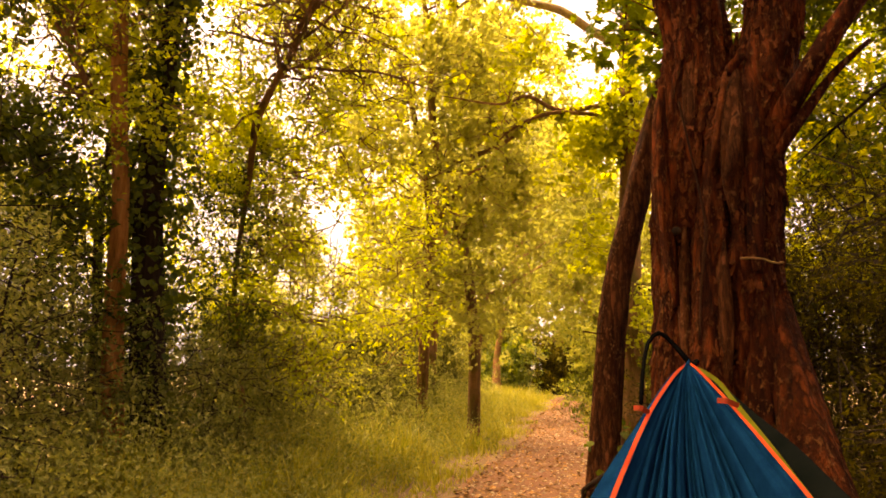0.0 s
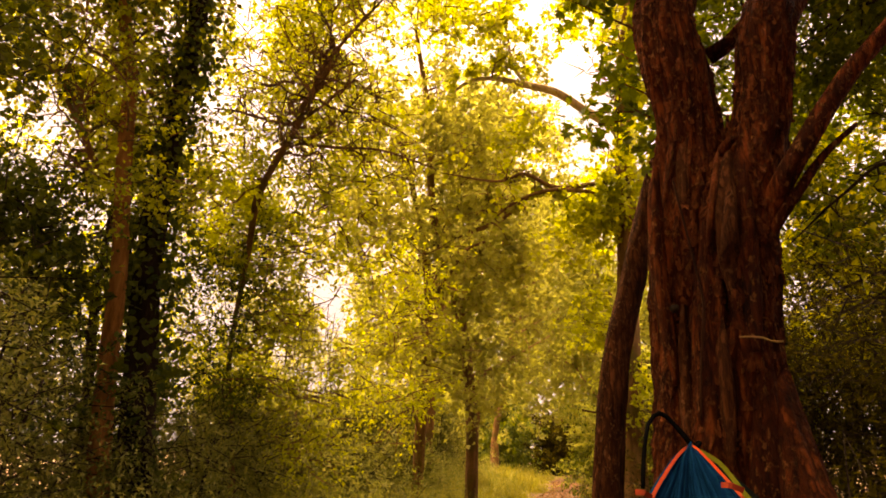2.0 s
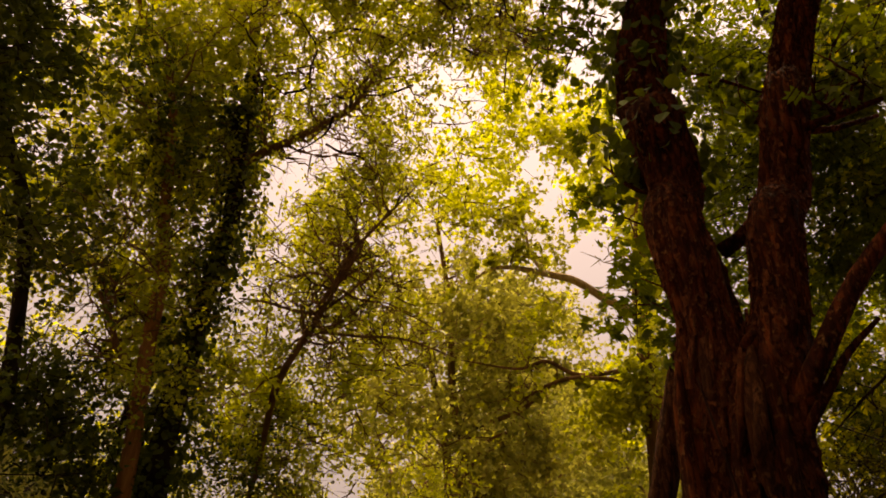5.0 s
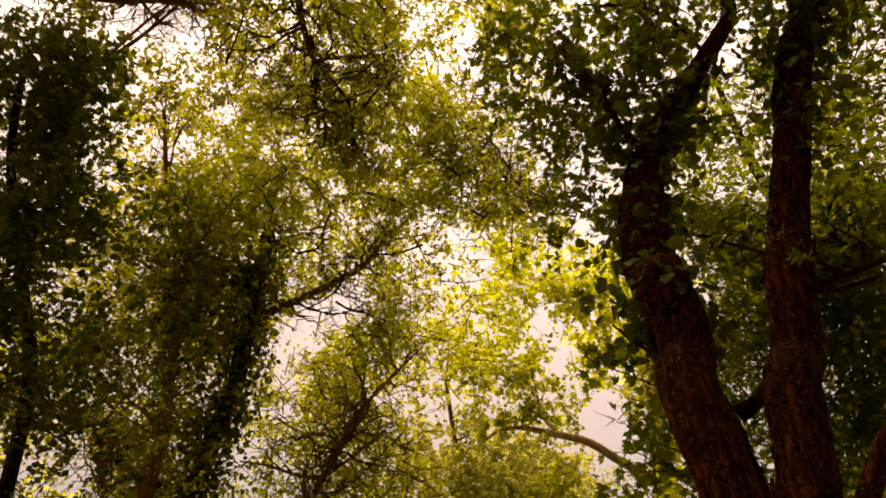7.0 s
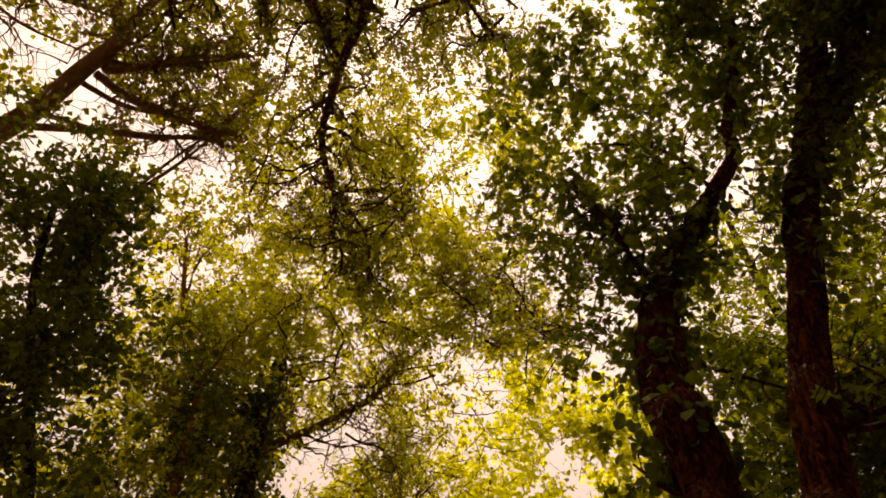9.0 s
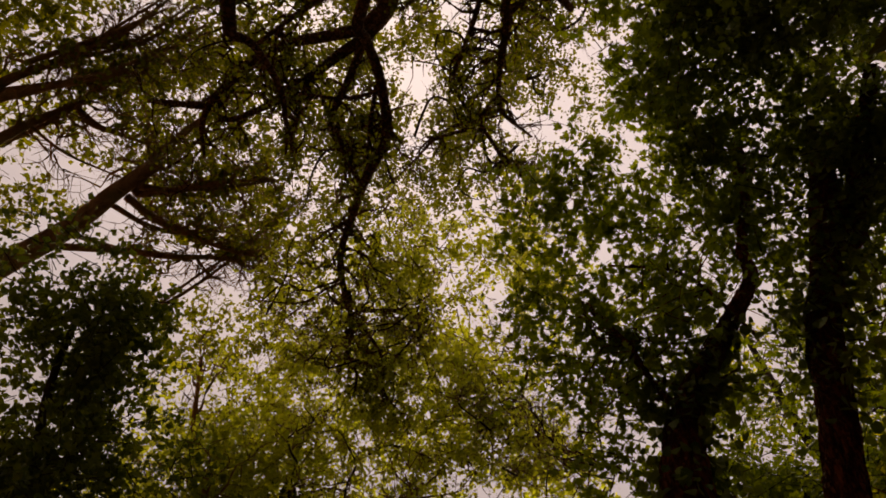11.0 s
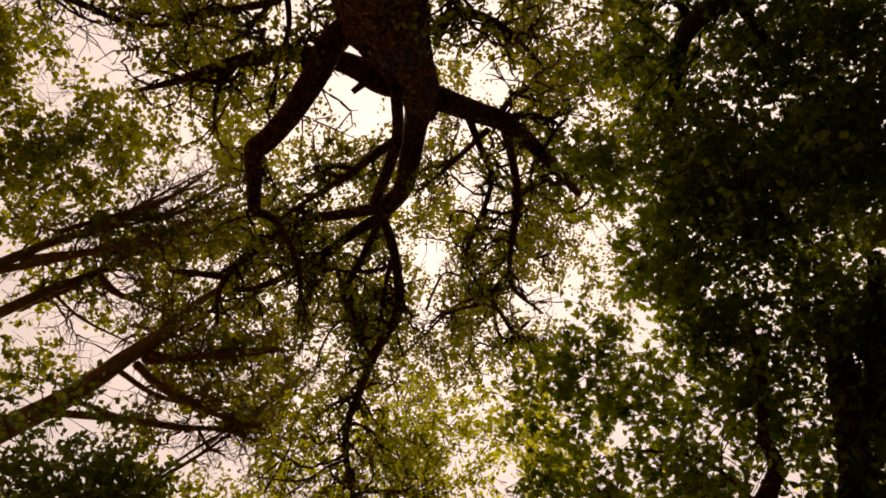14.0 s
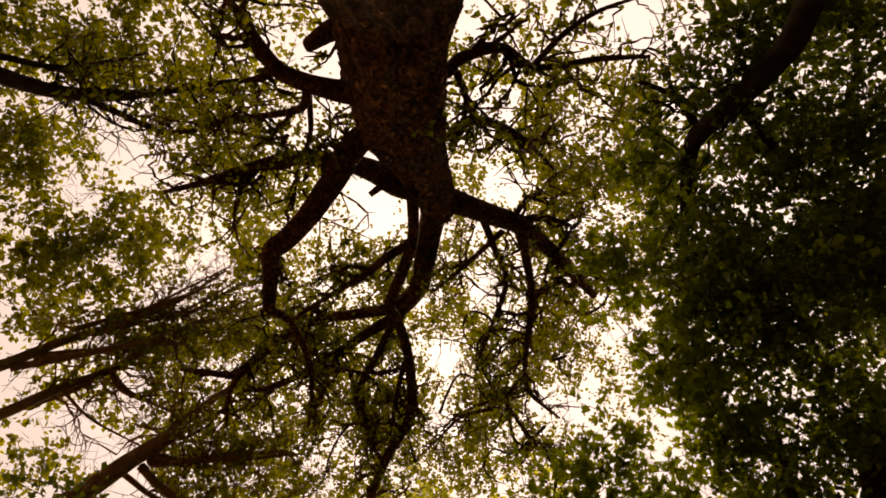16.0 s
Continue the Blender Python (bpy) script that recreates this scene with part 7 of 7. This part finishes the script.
gold = Tree("golden_tree", (1.15, 11.6, 0.0), "leaning tree over the path, yellow-green leaves brightened for sun glow", BARK_TAN, LEAF_GOLD_LIT, 111, 0.085, H)
gold.limb("trunk", (0.48, 11.2, -0.1, 0.12), (0.50, 11.05, 1.58, 0.09), (0.30, 10.80, 3.20, 0.08), (-0.13, 10.40, 4.68, 0.065), (-0.21, 10.00, 6.13, 0.05), (-0.44, 9.51, 7.57, 0.03), sides=10, step=0.2, branches=24, reach=1.1)
gold.limb("stem", (-0.36, 11.3, -0.1, 0.11), (-0.30, 11.05, 1.58, 0.085), (-0.20, 10.89, 3.22, 0.07), (-0.36, 10.71, 4.69, 0.055), (-0.77, 10.34, 6.30, 0.035), sides=10, step=0.2, branches=20, reach=1.1)
gold.limb("limb", (-0.13, 10.76, 3.38, 0.04), (0.31, 10.10, 3.95, 0.03), (0.64, 9.77, 3.96, 0.03), sides=8, branches=3, reach=0.5)
gold.limb("limb", (-0.13, 10.54, 4.26, 0.04), (0.83, 9.92, 4.43, 0.035), (1.21, 9.49, 4.63, 0.025), (1.54, 9.21, 4.69, 0.02), sides=8, branches=8, reach=0.7)
gold.mass((-0.75, 10.39, 3.94), (1.17, 1.17, 1.17), 214, size=0.076)
gold.mass((0.32, 10.06, 5.02), (1.26, 1.26, 1.26), 249, size=0.076)
gold.mass((0.67, 10.35, 3.29), (1.06, 1.06, 1.06), 202, size=0.075)
gold.mass((-0.74, 10.06, 5.49), (1.28, 1.28, 1.28), 225, size=0.078)
gold.mass((1.01, 9.82, 5.94), (0.73, 0.73, 0.73), 73, size=0.078)
gold.mass((-0.22, 9.83, 6.04), (1.37, 1.37, 1.37), 285, size=0.078)
gold.mass((1.05, 9.87, 5.87), (0.82, 0.82, 0.82), 93, size=0.078)
gold.mass((-0.56, 10.38, 2.59), (0.96, 0.96, 0.96), 153, size=0.074)
gold.mass((1.32, 10.54, 3.98), (0.82, 0.82, 0.82), 93, size=0.078)
gold.mass((-1.67, 9.15, 7.00), (1.19, 1.19, 1.19), 128, size=0.078)
gold.mass((-1.40, 9.84, 4.49), (0.96, 0.96, 0.96), 123, size=0.074)
gold.mass((1.40, 10.36, 4.53), (0.91, 0.91, 0.91), 127, size=0.078)
gold.mass((0.63, 9.92, 2.19), (0.75, 0.75, 0.75), 93, size=0.071)
gold.finish(wide=0.75, simple=True)

# ---------------------------------------------------------------- hedge bushes on the bank
def bush(x, y, wide_r, tall, seed, label, leaf=LEAF_HEDGE, size=0.05, count=500, name="hedge_bush", simple=False):
    """A hedge bush: a handful of thin stems and foliage to the ground."""
    rng = np.random.default_rng(seed)
    b = Tree(name, (x, y, 0.0), label, BARK_DARK, leaf, seed, size, "hedge bushes", "bush")
    b.bold, b.flat = 0.9, 0.72
    for k in range(6):
        a = rng.uniform(0, 6.28)
        o = np.array([math.cos(a), math.sin(a)]) * wide_r * rng.uniform(0.2, 0.8)
        t = rng.uniform(0.7, 1.1) * tall
        b.limb("stem", (x + 0.2 * o[0], y + 0.2 * o[1], -0.05, 0.025), (x + 0.6 * o[0], y + 0.6 * o[1], 0.45 * t, 0.018), (x + o[0], y + o[1], t, 0.006), sides=6, step=0.2, branches=6, reach=0.7, start=0.2, per=9, thick=0.009)
    for k in range(4):
        s = (k + 0.5) / 4
        r = wide_r * (1.1 - 0.35 * s)
        b.mass((x + rng.normal(0, 0.2), y + rng.normal(0, 0.2), height(x, y) + tall * s), (r, r, tall * 0.22), count, per=12, length=0.35, clump=0.5)
    return b.finish(wide=0.42, simple=True)


for k, y in enumerate((2.6, 3.9, 5.2, 6.6, 8.1, 9.8, 11.8, 14.2, 17.5, 21.5)):
    far = y / 10
    bush(-3.05 + LANE * (y - 4) + 0.3 * math.sin(k * 2.3), y, 0.75 + 0.25 * far, 1.35 + 0.3 * math.sin(k * 1.7) + 0.35 * far, 300 + k, "dense green hedge bush with small leaves", size=0.034 + 0.026 * far, count=max(120, int(330 - 110 * far)))
for k, y in enumerate((3.4, 5.6, 7.8, 10.4, 13.5, 17.0)):
    far = y / 10
    bush(-4.2 + LANE * (y - 4), y, 1.0, 3.4 + 0.4 * math.sin(k * 1.9), 330 + k, "tall thin hedge bush with sparse small leaves", size=0.05 + 0.022 * far, count=75)
# two near-black bushes close the path; their colour is the shade there
for k, (x, y) in enumerate(((3.6, 12.0), (4.9, 16.0), (5.8, 20.5), (4.1, 9.6), (6.6, 27.0), (4.9, 31.0), (5.6, 31.5), (2.6, 29.0), (1.2, 34.0), (-1.0, 28.0), (4.4, 42.0), (7.5, 38.0), (0.5, 42.0), (-4.0, 34.0))):
    bush(x, y, 1.0 + 0.02 * y, (1.6 + 0.07 * y) * (0.6 if 4 <= k < 8 else 1.0), 350 + k, "low green bush at the edge of the path", LEAF_DEEP_SHADE if k in (5, 6) else LEAF_IVY if k in (3, 7) else LEAF_BACKLIT if k == 9 else LEAF_LANE_SHADED, 0.07 + 0.003 * y, 130, "path_bush", True)

# understorey between the hedge and the path
for k, (x, y, r, tall) in enumerate(((-2.2, 9.4, 0.6, 1.5), (-1.6, 10.8, 0.65, 1.75), (-1.2, 12.4, 0.7, 1.95), (-0.75, 14.4, 0.75, 2.0), (-0.2, 17.0, 0.8, 2.1), (-1.15, 9.9, 0.4, 0.95), (-0.5, 12.6, 0.4, 1.0))):
    bush(x, y, r, tall, 410 + k, "olive-green bush with loose sprays beside the path", LEAF_HEDGE, 0.05 + 0.0016 * y, 190, "path_bush", True)
for k, (x, y, r, tall) in enumerate(((-2.5, 11.2, 0.9, 3.5), (-1.75, 13.6, 0.9, 4.1))):
    bush(x, y, r, tall, 420 + k, "tall thin hedge bush with sparse small leaves", LEAF_LANE_SHADED, 0.07, 120, "hedge_bush", True)

# bushes added in a dark leaf to stand for shade down the lane
for k, (x, y) in enumerate(((3.7, 11.5), (3.9, 14.4), (4.4, 18.5), (0.6, 34.5), (2.1, 34.0), (3.5, 34.6), (7.0, 34.2), (8.4, 33.5), (6.2, 24.5))):
    bush(x, y, 0.5 + 0.025 * y, 1.3 + 0.05 * y, 391 + k, "bush added beside the path, dark leaves standing for shade", LEAF_IVY, 0.03 + 0.0038 * y, 110, "path_bush", True)

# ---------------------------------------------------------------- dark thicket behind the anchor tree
# the shade down here is carried by the near-black leaf colour
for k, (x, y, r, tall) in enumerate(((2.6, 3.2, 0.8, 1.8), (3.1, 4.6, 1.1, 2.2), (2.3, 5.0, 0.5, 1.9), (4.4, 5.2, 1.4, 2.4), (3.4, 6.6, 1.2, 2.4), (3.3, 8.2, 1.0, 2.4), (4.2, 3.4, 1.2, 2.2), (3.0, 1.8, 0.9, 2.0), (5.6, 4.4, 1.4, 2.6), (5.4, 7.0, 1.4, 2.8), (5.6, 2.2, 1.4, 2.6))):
    bush(x, y, r, tall, 370 + k, "twiggy thicket bush, leaves darkened for shade", LEAF_DEEP_SHADE, 0.04, 330, "thicket_bush", True)

back = Tree("thicket_tree", (3.6, 5.4, 0.0), "tall tree at the edge of the thicket, leaves brightened for backlight", BARK_DARK, LEAF_BACKLIT, 121, 0.065)
back.bold = 1.05
back.limb("trunk", (3.9, 5.4, -0.1, 0.10), (3.95, 5.3, 2.5, 0.07), (3.9, 5.2, 4.8, 0.055), (3.3, 5.0, 7.0, 0.06), (3.1, 4.7, 9.0, 0.03), sides=12, branches=30, reach=1.5, start=0.15)
back.mass((3.99, 6.69, 2.93), (0.73, 0.73, 0.73), 231, size=0.063, clump=0.45, patchy=2.4)
back.mass((4.08, 6.82, 1.96), (0.60, 0.60, 0.60), 77, size=0.063, clump=0.45, patchy=2.4)
back.mass((3.74, 6.98, 2.28), (0.47, 0.47, 0.47), 82, size=0.063, clump=0.45, patchy=2.4)
for x0, y0, z0, x1, y1, z1, r in [(2.73, 5.25, 2.08, 3.36, 4.82, 2.33, 0.012), (2.70, 5.30, 1.90, 3.34, 4.87, 2.15, 0.010), (2.72, 5.12, 2.64, 3.30, 4.59, 3.10, 0.012), (2.93, 4.87, 4.29, 3.58, 4.35, 4.38, 0.014), (2.79, 5.30, 1.50, 3.36, 4.93, 1.72, 0.009)]:
    back.limb("limb", (3.9, 5.2, z1 - 0.5, r * 1.6), (x1, y1, z1, r * 1.3), ((x0 + x1) / 2, (y0 + y1) / 2 - 0.1, (z0 + z1) / 2 + 0.08, r), (x0, y0, z0, r * 0.4), sides=7, branches=7, reach=0.6, leafy=0.6)
back.mass((3.50, 6.04, 3.85), (0.56, 0.56, 0.56), 87, size=0.059, clump=0.45, patchy=2.4)
back.mass((3.86, 5.85, 3.77), (0.56, 0.56, 0.56), 87, size=0.059, clump=0.45, patchy=2.4)
back.mass((3.68, 5.75, 2.67), (0.52, 0.52, 0.52), 96, size=0.055, clump=0.45, patchy=2.4)
back.mass((3.58, 6.36, 2.84), (0.50, 0.50, 0.50), 68, size=0.059, clump=0.45, patchy=2.4)
back.mass((3.69, 5.87, 2.09), (0.41, 0.41, 0.41), 46, size=0.055, clump=0.45, patchy=2.4)
# two small bright clumps stand for sunlit leaves among the dark ones
back.mass((3.03, 4.09, 5.19), (0.30, 0.30, 0.30), 21, size=0.051, clump=0.45, patchy=2.4)
back.mass((2.96, 3.88, 5.44), (0.24, 0.24, 0.24), 12, size=0.051, clump=0.45, patchy=2.4)
back.finish(simple=True)
# split from the tree above so its darker leaves give the shade
gloom = Tree("thicket_tree", (4.5, 4.9, 0.0), "second thicket tree, added with darker leaves for shade", BARK_DARK, LEAF_SYCAMORE, 125, 0.065)
gloom.limb("trunk", (4.5, 4.9, -0.1, 0.15), (4.45, 4.9, 2.5, 0.12), (4.3, 4.8, 5.0, 0.09), (4.0, 4.6, 7.5, 0.06), (3.6, 4.4, 9.0, 0.03), sides=12, branches=24, reach=1.5, start=0.3)
gloom.mass((4.22, 6.55, 4.52), (0.78, 0.78, 0.78), 275, size=0.067, clump=0.45, patchy=2.4)
gloom.mass((2.90, 5.73, 5.90), (0.40, 0.40, 0.40), 43, size=0.063, clump=0.45, patchy=2.4)
gloom.mass((3.83, 5.53, 5.46), (0.66, 0.66, 0.66), 143, size=0.063, clump=0.45, patchy=2.4)
gloom.mass((3.82, 4.96, 6.12), (0.73, 0.73, 0.73), 173, size=0.063, clump=0.45, patchy=2.4)
gloom.mass((2.66, 4.95, 6.10), (0.31, 0.31, 0.31), 29, size=0.059, clump=0.45, patchy=2.4)
gloom.mass((2.57, 5.23, 5.02), (0.41, 0.41, 0.41), 63, size=0.055, clump=0.45, patchy=2.4)
gloom.mass((3.32, 4.64, 5.19), (0.70, 0.70, 0.70), 234, size=0.055, clump=0.45, patchy=2.4)
gloom.mass((3.50, 5.14, 4.35), (0.64, 0.64, 0.64), 196, size=0.055, clump=0.45, patchy=2.4)
gloom.mass((3.47, 5.63, 3.43), (0.76, 0.76, 0.76), 329, size=0.055, clump=0.45, patchy=2.4)
gloom.mass((2.68, 5.86, 4.34), (0.30, 0.30, 0.30), 28, size=0.057, clump=0.45, patchy=2.4)
gloom.mass((2.57, 5.03, 6.08), (0.56, 0.56, 0.56), 145, size=0.059, clump=0.45, patchy=2.4)
gloom.mass((2.49, 5.36, 5.25), (0.42, 0.42, 0.42), 71, size=0.057, clump=0.45, patchy=2.4)
gloom.mass((2.71, 4.41, 7.25), (0.53, 0.53, 0.53), 83, size=0.063, clump=0.45, patchy=2.4)
gloom.mass((3.56, 4.45, 6.02), (0.62, 0.62, 0.62), 98, size=0.059, clump=0.45, patchy=2.4)
gloom.mass((3.34, 5.16, 4.49), (0.64, 0.64, 0.64), 217, size=0.055, clump=0.45, patchy=2.4)
gloom.mass((2.52, 4.52, 6.58), (0.62, 0.62, 0.62), 162, size=0.059, clump=0.45, patchy=2.4)
gloom.mass((3.26, 4.40, 5.82), (0.54, 0.54, 0.54), 79, size=0.057, clump=0.45, patchy=2.4)
gloom.mass((2.72, 5.03, 5.99), (0.50, 0.50, 0.50), 72, size=0.059, clump=0.45, patchy=2.4)
gloom.mass((3.65, 5.26, 5.05), (0.56, 0.56, 0.56), 116, size=0.059, clump=0.45, patchy=2.4)
gloom.mass((3.72, 4.19, 6.13), (0.50, 0.50, 0.50), 61, size=0.059, clump=0.45, patchy=2.4)
gloom.mass((3.02, 4.39, 5.67), (0.64, 0.64, 0.64), 231, size=0.055, clump=0.45, patchy=2.4)
gloom.mass((3.47, 4.23, 5.51), (0.64, 0.64, 0.64), 231, size=0.055, clump=0.45, patchy=2.4)
gloom.mass((2.48, 4.62, 5.77), (0.41, 0.41, 0.41), 93, size=0.055, clump=0.45, patchy=2.4)
gloom.mass((3.16, 4.33, 4.81), (0.49, 0.49, 0.49), 155, size=0.051, clump=0.45, patchy=2.4)
gloom.mass((2.37, 4.71, 4.93), (0.27, 0.27, 0.27), 41, size=0.051, clump=0.45, patchy=2.4)
gloom.mass((2.53, 5.31, 4.90), (0.29, 0.29, 0.29), 35, size=0.055, clump=0.45, patchy=2.4)
gloom.mass((1.44, 4.60, 6.22), (0.35, 0.35, 0.35), 47, size=0.055, clump=0.45, patchy=2.4)
gloom.mass((2.10, 4.40, 6.17), (0.35, 0.35, 0.35), 43, size=0.055, clump=0.45, patchy=2.4)
gloom.mass((1.49, 4.97, 5.84), (0.29, 0.29, 0.29), 26, size=0.055, clump=0.45, patchy=2.4)
gloom.mass((2.09, 4.02, 6.48), (0.29, 0.29, 0.29), 23, size=0.055, clump=0.45, patchy=2.4)
gloom.mass((3.22, 3.75, 6.11), (0.35, 0.35, 0.35), 56, size=0.055, clump=0.45, patchy=2.4)
gloom.mass((2.94, 2.55, 6.49), (0.38, 0.38, 0.38), 29, size=0.052, clump=0.45, patchy=2.4)
gloom.mass((3.00, 3.08, 6.16), (0.38, 0.38, 0.38), 46, size=0.052, clump=0.45, patchy=2.4)
gloom.mass((2.27, 4.73, 4.40), (0.28, 0.28, 0.28), 65, size=0.049, clump=0.45, patchy=2.4)
gloom.mass((2.34, 4.92, 4.06), (0.23, 0.23, 0.23), 36, size=0.049, clump=0.45, patchy=2.4)
gloom.mass((2.37, 5.11, 3.69), (0.18, 0.18, 0.18), 17, size=0.049, clump=0.45, patchy=2.4)
gloom.finish(simple=True)

# unseen woods added behind the hammock to cut the light from there
rear = lane_tree(-6.5, -10.0, 10, 0.1, 401, "unseen tree added behind the hammock to block light", 2.4, LEAF_DEEP_SHADE, 0.30, BARK_DARK, 0.16, 45, 0.1, 2)
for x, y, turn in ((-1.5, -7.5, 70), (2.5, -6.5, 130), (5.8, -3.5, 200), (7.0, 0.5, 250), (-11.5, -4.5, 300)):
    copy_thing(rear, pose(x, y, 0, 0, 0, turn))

# ---------------------------------------------------------------- the hammock
hammock = tagged(new("hammock"), "blue nylon hammock with orange edging, slung between two trees", "hammock")
TIP = (0.67, 1.88, 1.11)
END = (-0.86, -1.22, 1.28)
# outer hem, ridge along the orange edging, and far hem
hem = spline([TIP, (0.61, 1.86, 1.07), (0.49, 1.73, 0.96), (0.30, 1.45, 0.84), (0.12, 1.04, 0.71), (-0.46, 0.25, 0.58), (-0.70, -0.4, 0.76), (-0.82, -0.95, 1.1), END], 90)
left = spline([TIP, (0.61, 1.82, 1.08), (0.48, 1.63, 0.99), (0.32, 1.34, 0.86), (0.15, 0.97, 0.74), (-0.36, 0.25, 0.66), (-0.62, -0.4, 0.80), (-0.80, -0.95, 1.12), END], 90)
right = spline([TIP, (0.67, 1.81, 1.09), (0.66, 1.59, 1.01), (0.63, 1.23, 0.88), (0.56, 0.86, 0.78), (0.50, 0.1, 0.62), (0.05, -0.55, 0.78), (-0.62, -1.02, 1.1), END], 90)
NV, NF = 121, 12
s = np.linspace(0, 1, 90)[:, None]
v = np.linspace(0, 1, NV)[None, :]
width = np.linalg.norm(right - left, axis=1)[:, None]
depth = 0.55 * np.minimum(width, 0.7) * np.clip(s * 6, 0, 1)
cloth = left[:, None] + (right - left)[:, None] * v[..., None]
cloth[..., 2] -= depth * (4 * v * (1 - v)) ** 0.7
pleat = 0.45 * np.abs(np.sin(v * 26 + 2.5 * np.sin(v * 9))) + 0.3 * np.sin(v * 83 + 1 + 2 * np.sin(v * 5)) + 0.5 * np.sin(v * 19 + 2) + 0.22 * np.sin(v * 141 + 3 * np.sin(v * 11))
fade = np.clip(width, 0.03, 0.35) * np.exp(-2.0 * s)
cloth[..., 2] += 0.40 * fade * pleat * np.clip(np.minimum(v, 1 - v) * 10, 0, 1)
w = np.linspace(0, 1, NF)[None, :, None]
flank = hem[:, None] * (1 - w) + left[:, None] * w
flank[..., 2] += 0.02 * np.sin(math.pi * w[..., 0]) * np.clip(s * 4, 0, 1)
cloth = np.concatenate([flank[:, :-1], cloth], 1)
idx = np.arange(cloth.shape[0] * cloth.shape[1]).reshape(cloth.shape[:2])
F = np.stack([idx[:-1, :-1], idx[:-1, 1:], idx[1:, 1:], idx[1:, :-1]], -1).reshape(-1, 4)
fab = mesh_object("fabric", cloth.reshape(-1, 3), F.ravel(), np.full(len(F), 4), BLUE, hammock, True)
solid = fab.modifiers.new("thickness", 'SOLIDIFY')
solid.thickness = 0.002


def ribbon(name, pts, wide, mat, parent, facing=(0, 0, EYE), n=60, thick=0.003, label="", taper=0.0):
    """A flat band along points, its face towards a place."""
    c = spline(pts, n)
    tan = unit(np.gradient(c, axis=0))
    nor = unit(np.array(facing) - c)
    side = unit(np.cross(tan, nor))
    w = wide * (1 - taper * np.linspace(1, 0, n))[:, None] / 2
    nor = np.cross(side, tan)
    ring = np.stack([c + side * w + nor * thick, c - side * w + nor * thick, c - side * w - nor * thick, c + side * w - nor * thick], 1)
    idx = np.arange(n * 4).reshape(n, 4)
    f = np.stack([idx[:-1], np.roll(idx, -1, 1)[:-1], np.roll(idx, -1, 1)[1:], idx[1:]], -1).reshape(-1, 4)
    flat = np.concatenate([f.ravel(), idx[0][::-1], idx[-1]])
    ob = mesh_object(name, ring.reshape(-1, 3), flat, [4] * (len(f) + 2), mat, parent)
    if label:
        ob["label"] = label
    return ob


ribbon("edge_tape", left[2:60:3] + np.array([0, 0, 0.006]), 0.011, ORANGE, hammock, label="orange edge tape", taper=0.3)
ribbon("edge_tape", right[2:60:3] + np.array([0, 0, 0.006]), 0.009, ORANGE, hammock, label="orange edge tape", taper=0.3)
ribbon("loop_tab", [(0.45, 1.64, 1.01), (0.46, 1.62, 1.01), (0.48, 1.63, 1.00)], 0.012, ORANGE, hammock, n=8, label="small orange loop tab")
ribbon("loop_tab", [(0.62, 1.57, 1.03), (0.63, 1.55, 1.03), (0.66, 1.56, 1.02)], 0.012, ORANGE, hammock, n=8, label="small orange loop tab")
ribbon("strap", [(0.68, 1.84, 1.10), (0.70, 1.77, 1.07), (0.70, 1.65, 1.01), (0.68, 1.46, 0.94), (0.66, 1.28, 0.87), (0.60, 0.93, 0.77)], 0.011, OLIVE, hammock, label="olive green webbing strap")
ribbon("flap", [(0.72, 1.84, 1.07), (0.74, 1.70, 0.99), (0.75, 1.54, 0.92), (0.74, 1.37, 0.85), (0.70, 1.04, 0.75)], 0.085, CHARCOAL, hammock, label="dark grey underside flap", taper=0.85, thick=0.006)
cord = limb_part("cord", [(0.52, 1.83, 1.01, 0.006), (0.54, 1.87, 1.09, 0.006), (0.57, 1.91, 1.17, 0.006), (0.61, 1.93, 1.20, 0.006), (0.65, 1.94, 1.17, 0.0065), (0.68, 1.91, 1.12, 0.008)], ROPE, hammock, 8, 0.03, 0.0)[0]
cord["label"] = "black looped cord"
limb_part("suspension_rope", [(*TIP, 0.012), (0.78, 2.16, 1.11, 0.010), (0.91, 2.46, 1.13, 0.010)], ROPE, hammock, 8, 0.05, 0.0)
limb_part("suspension_rope", [(*END, 0.012), (-0.93, -1.35, 1.3, 0.010), (-1.0, -1.46, 1.32, 0.010)], ROPE, hammock, 8, 0.05, 0.0)
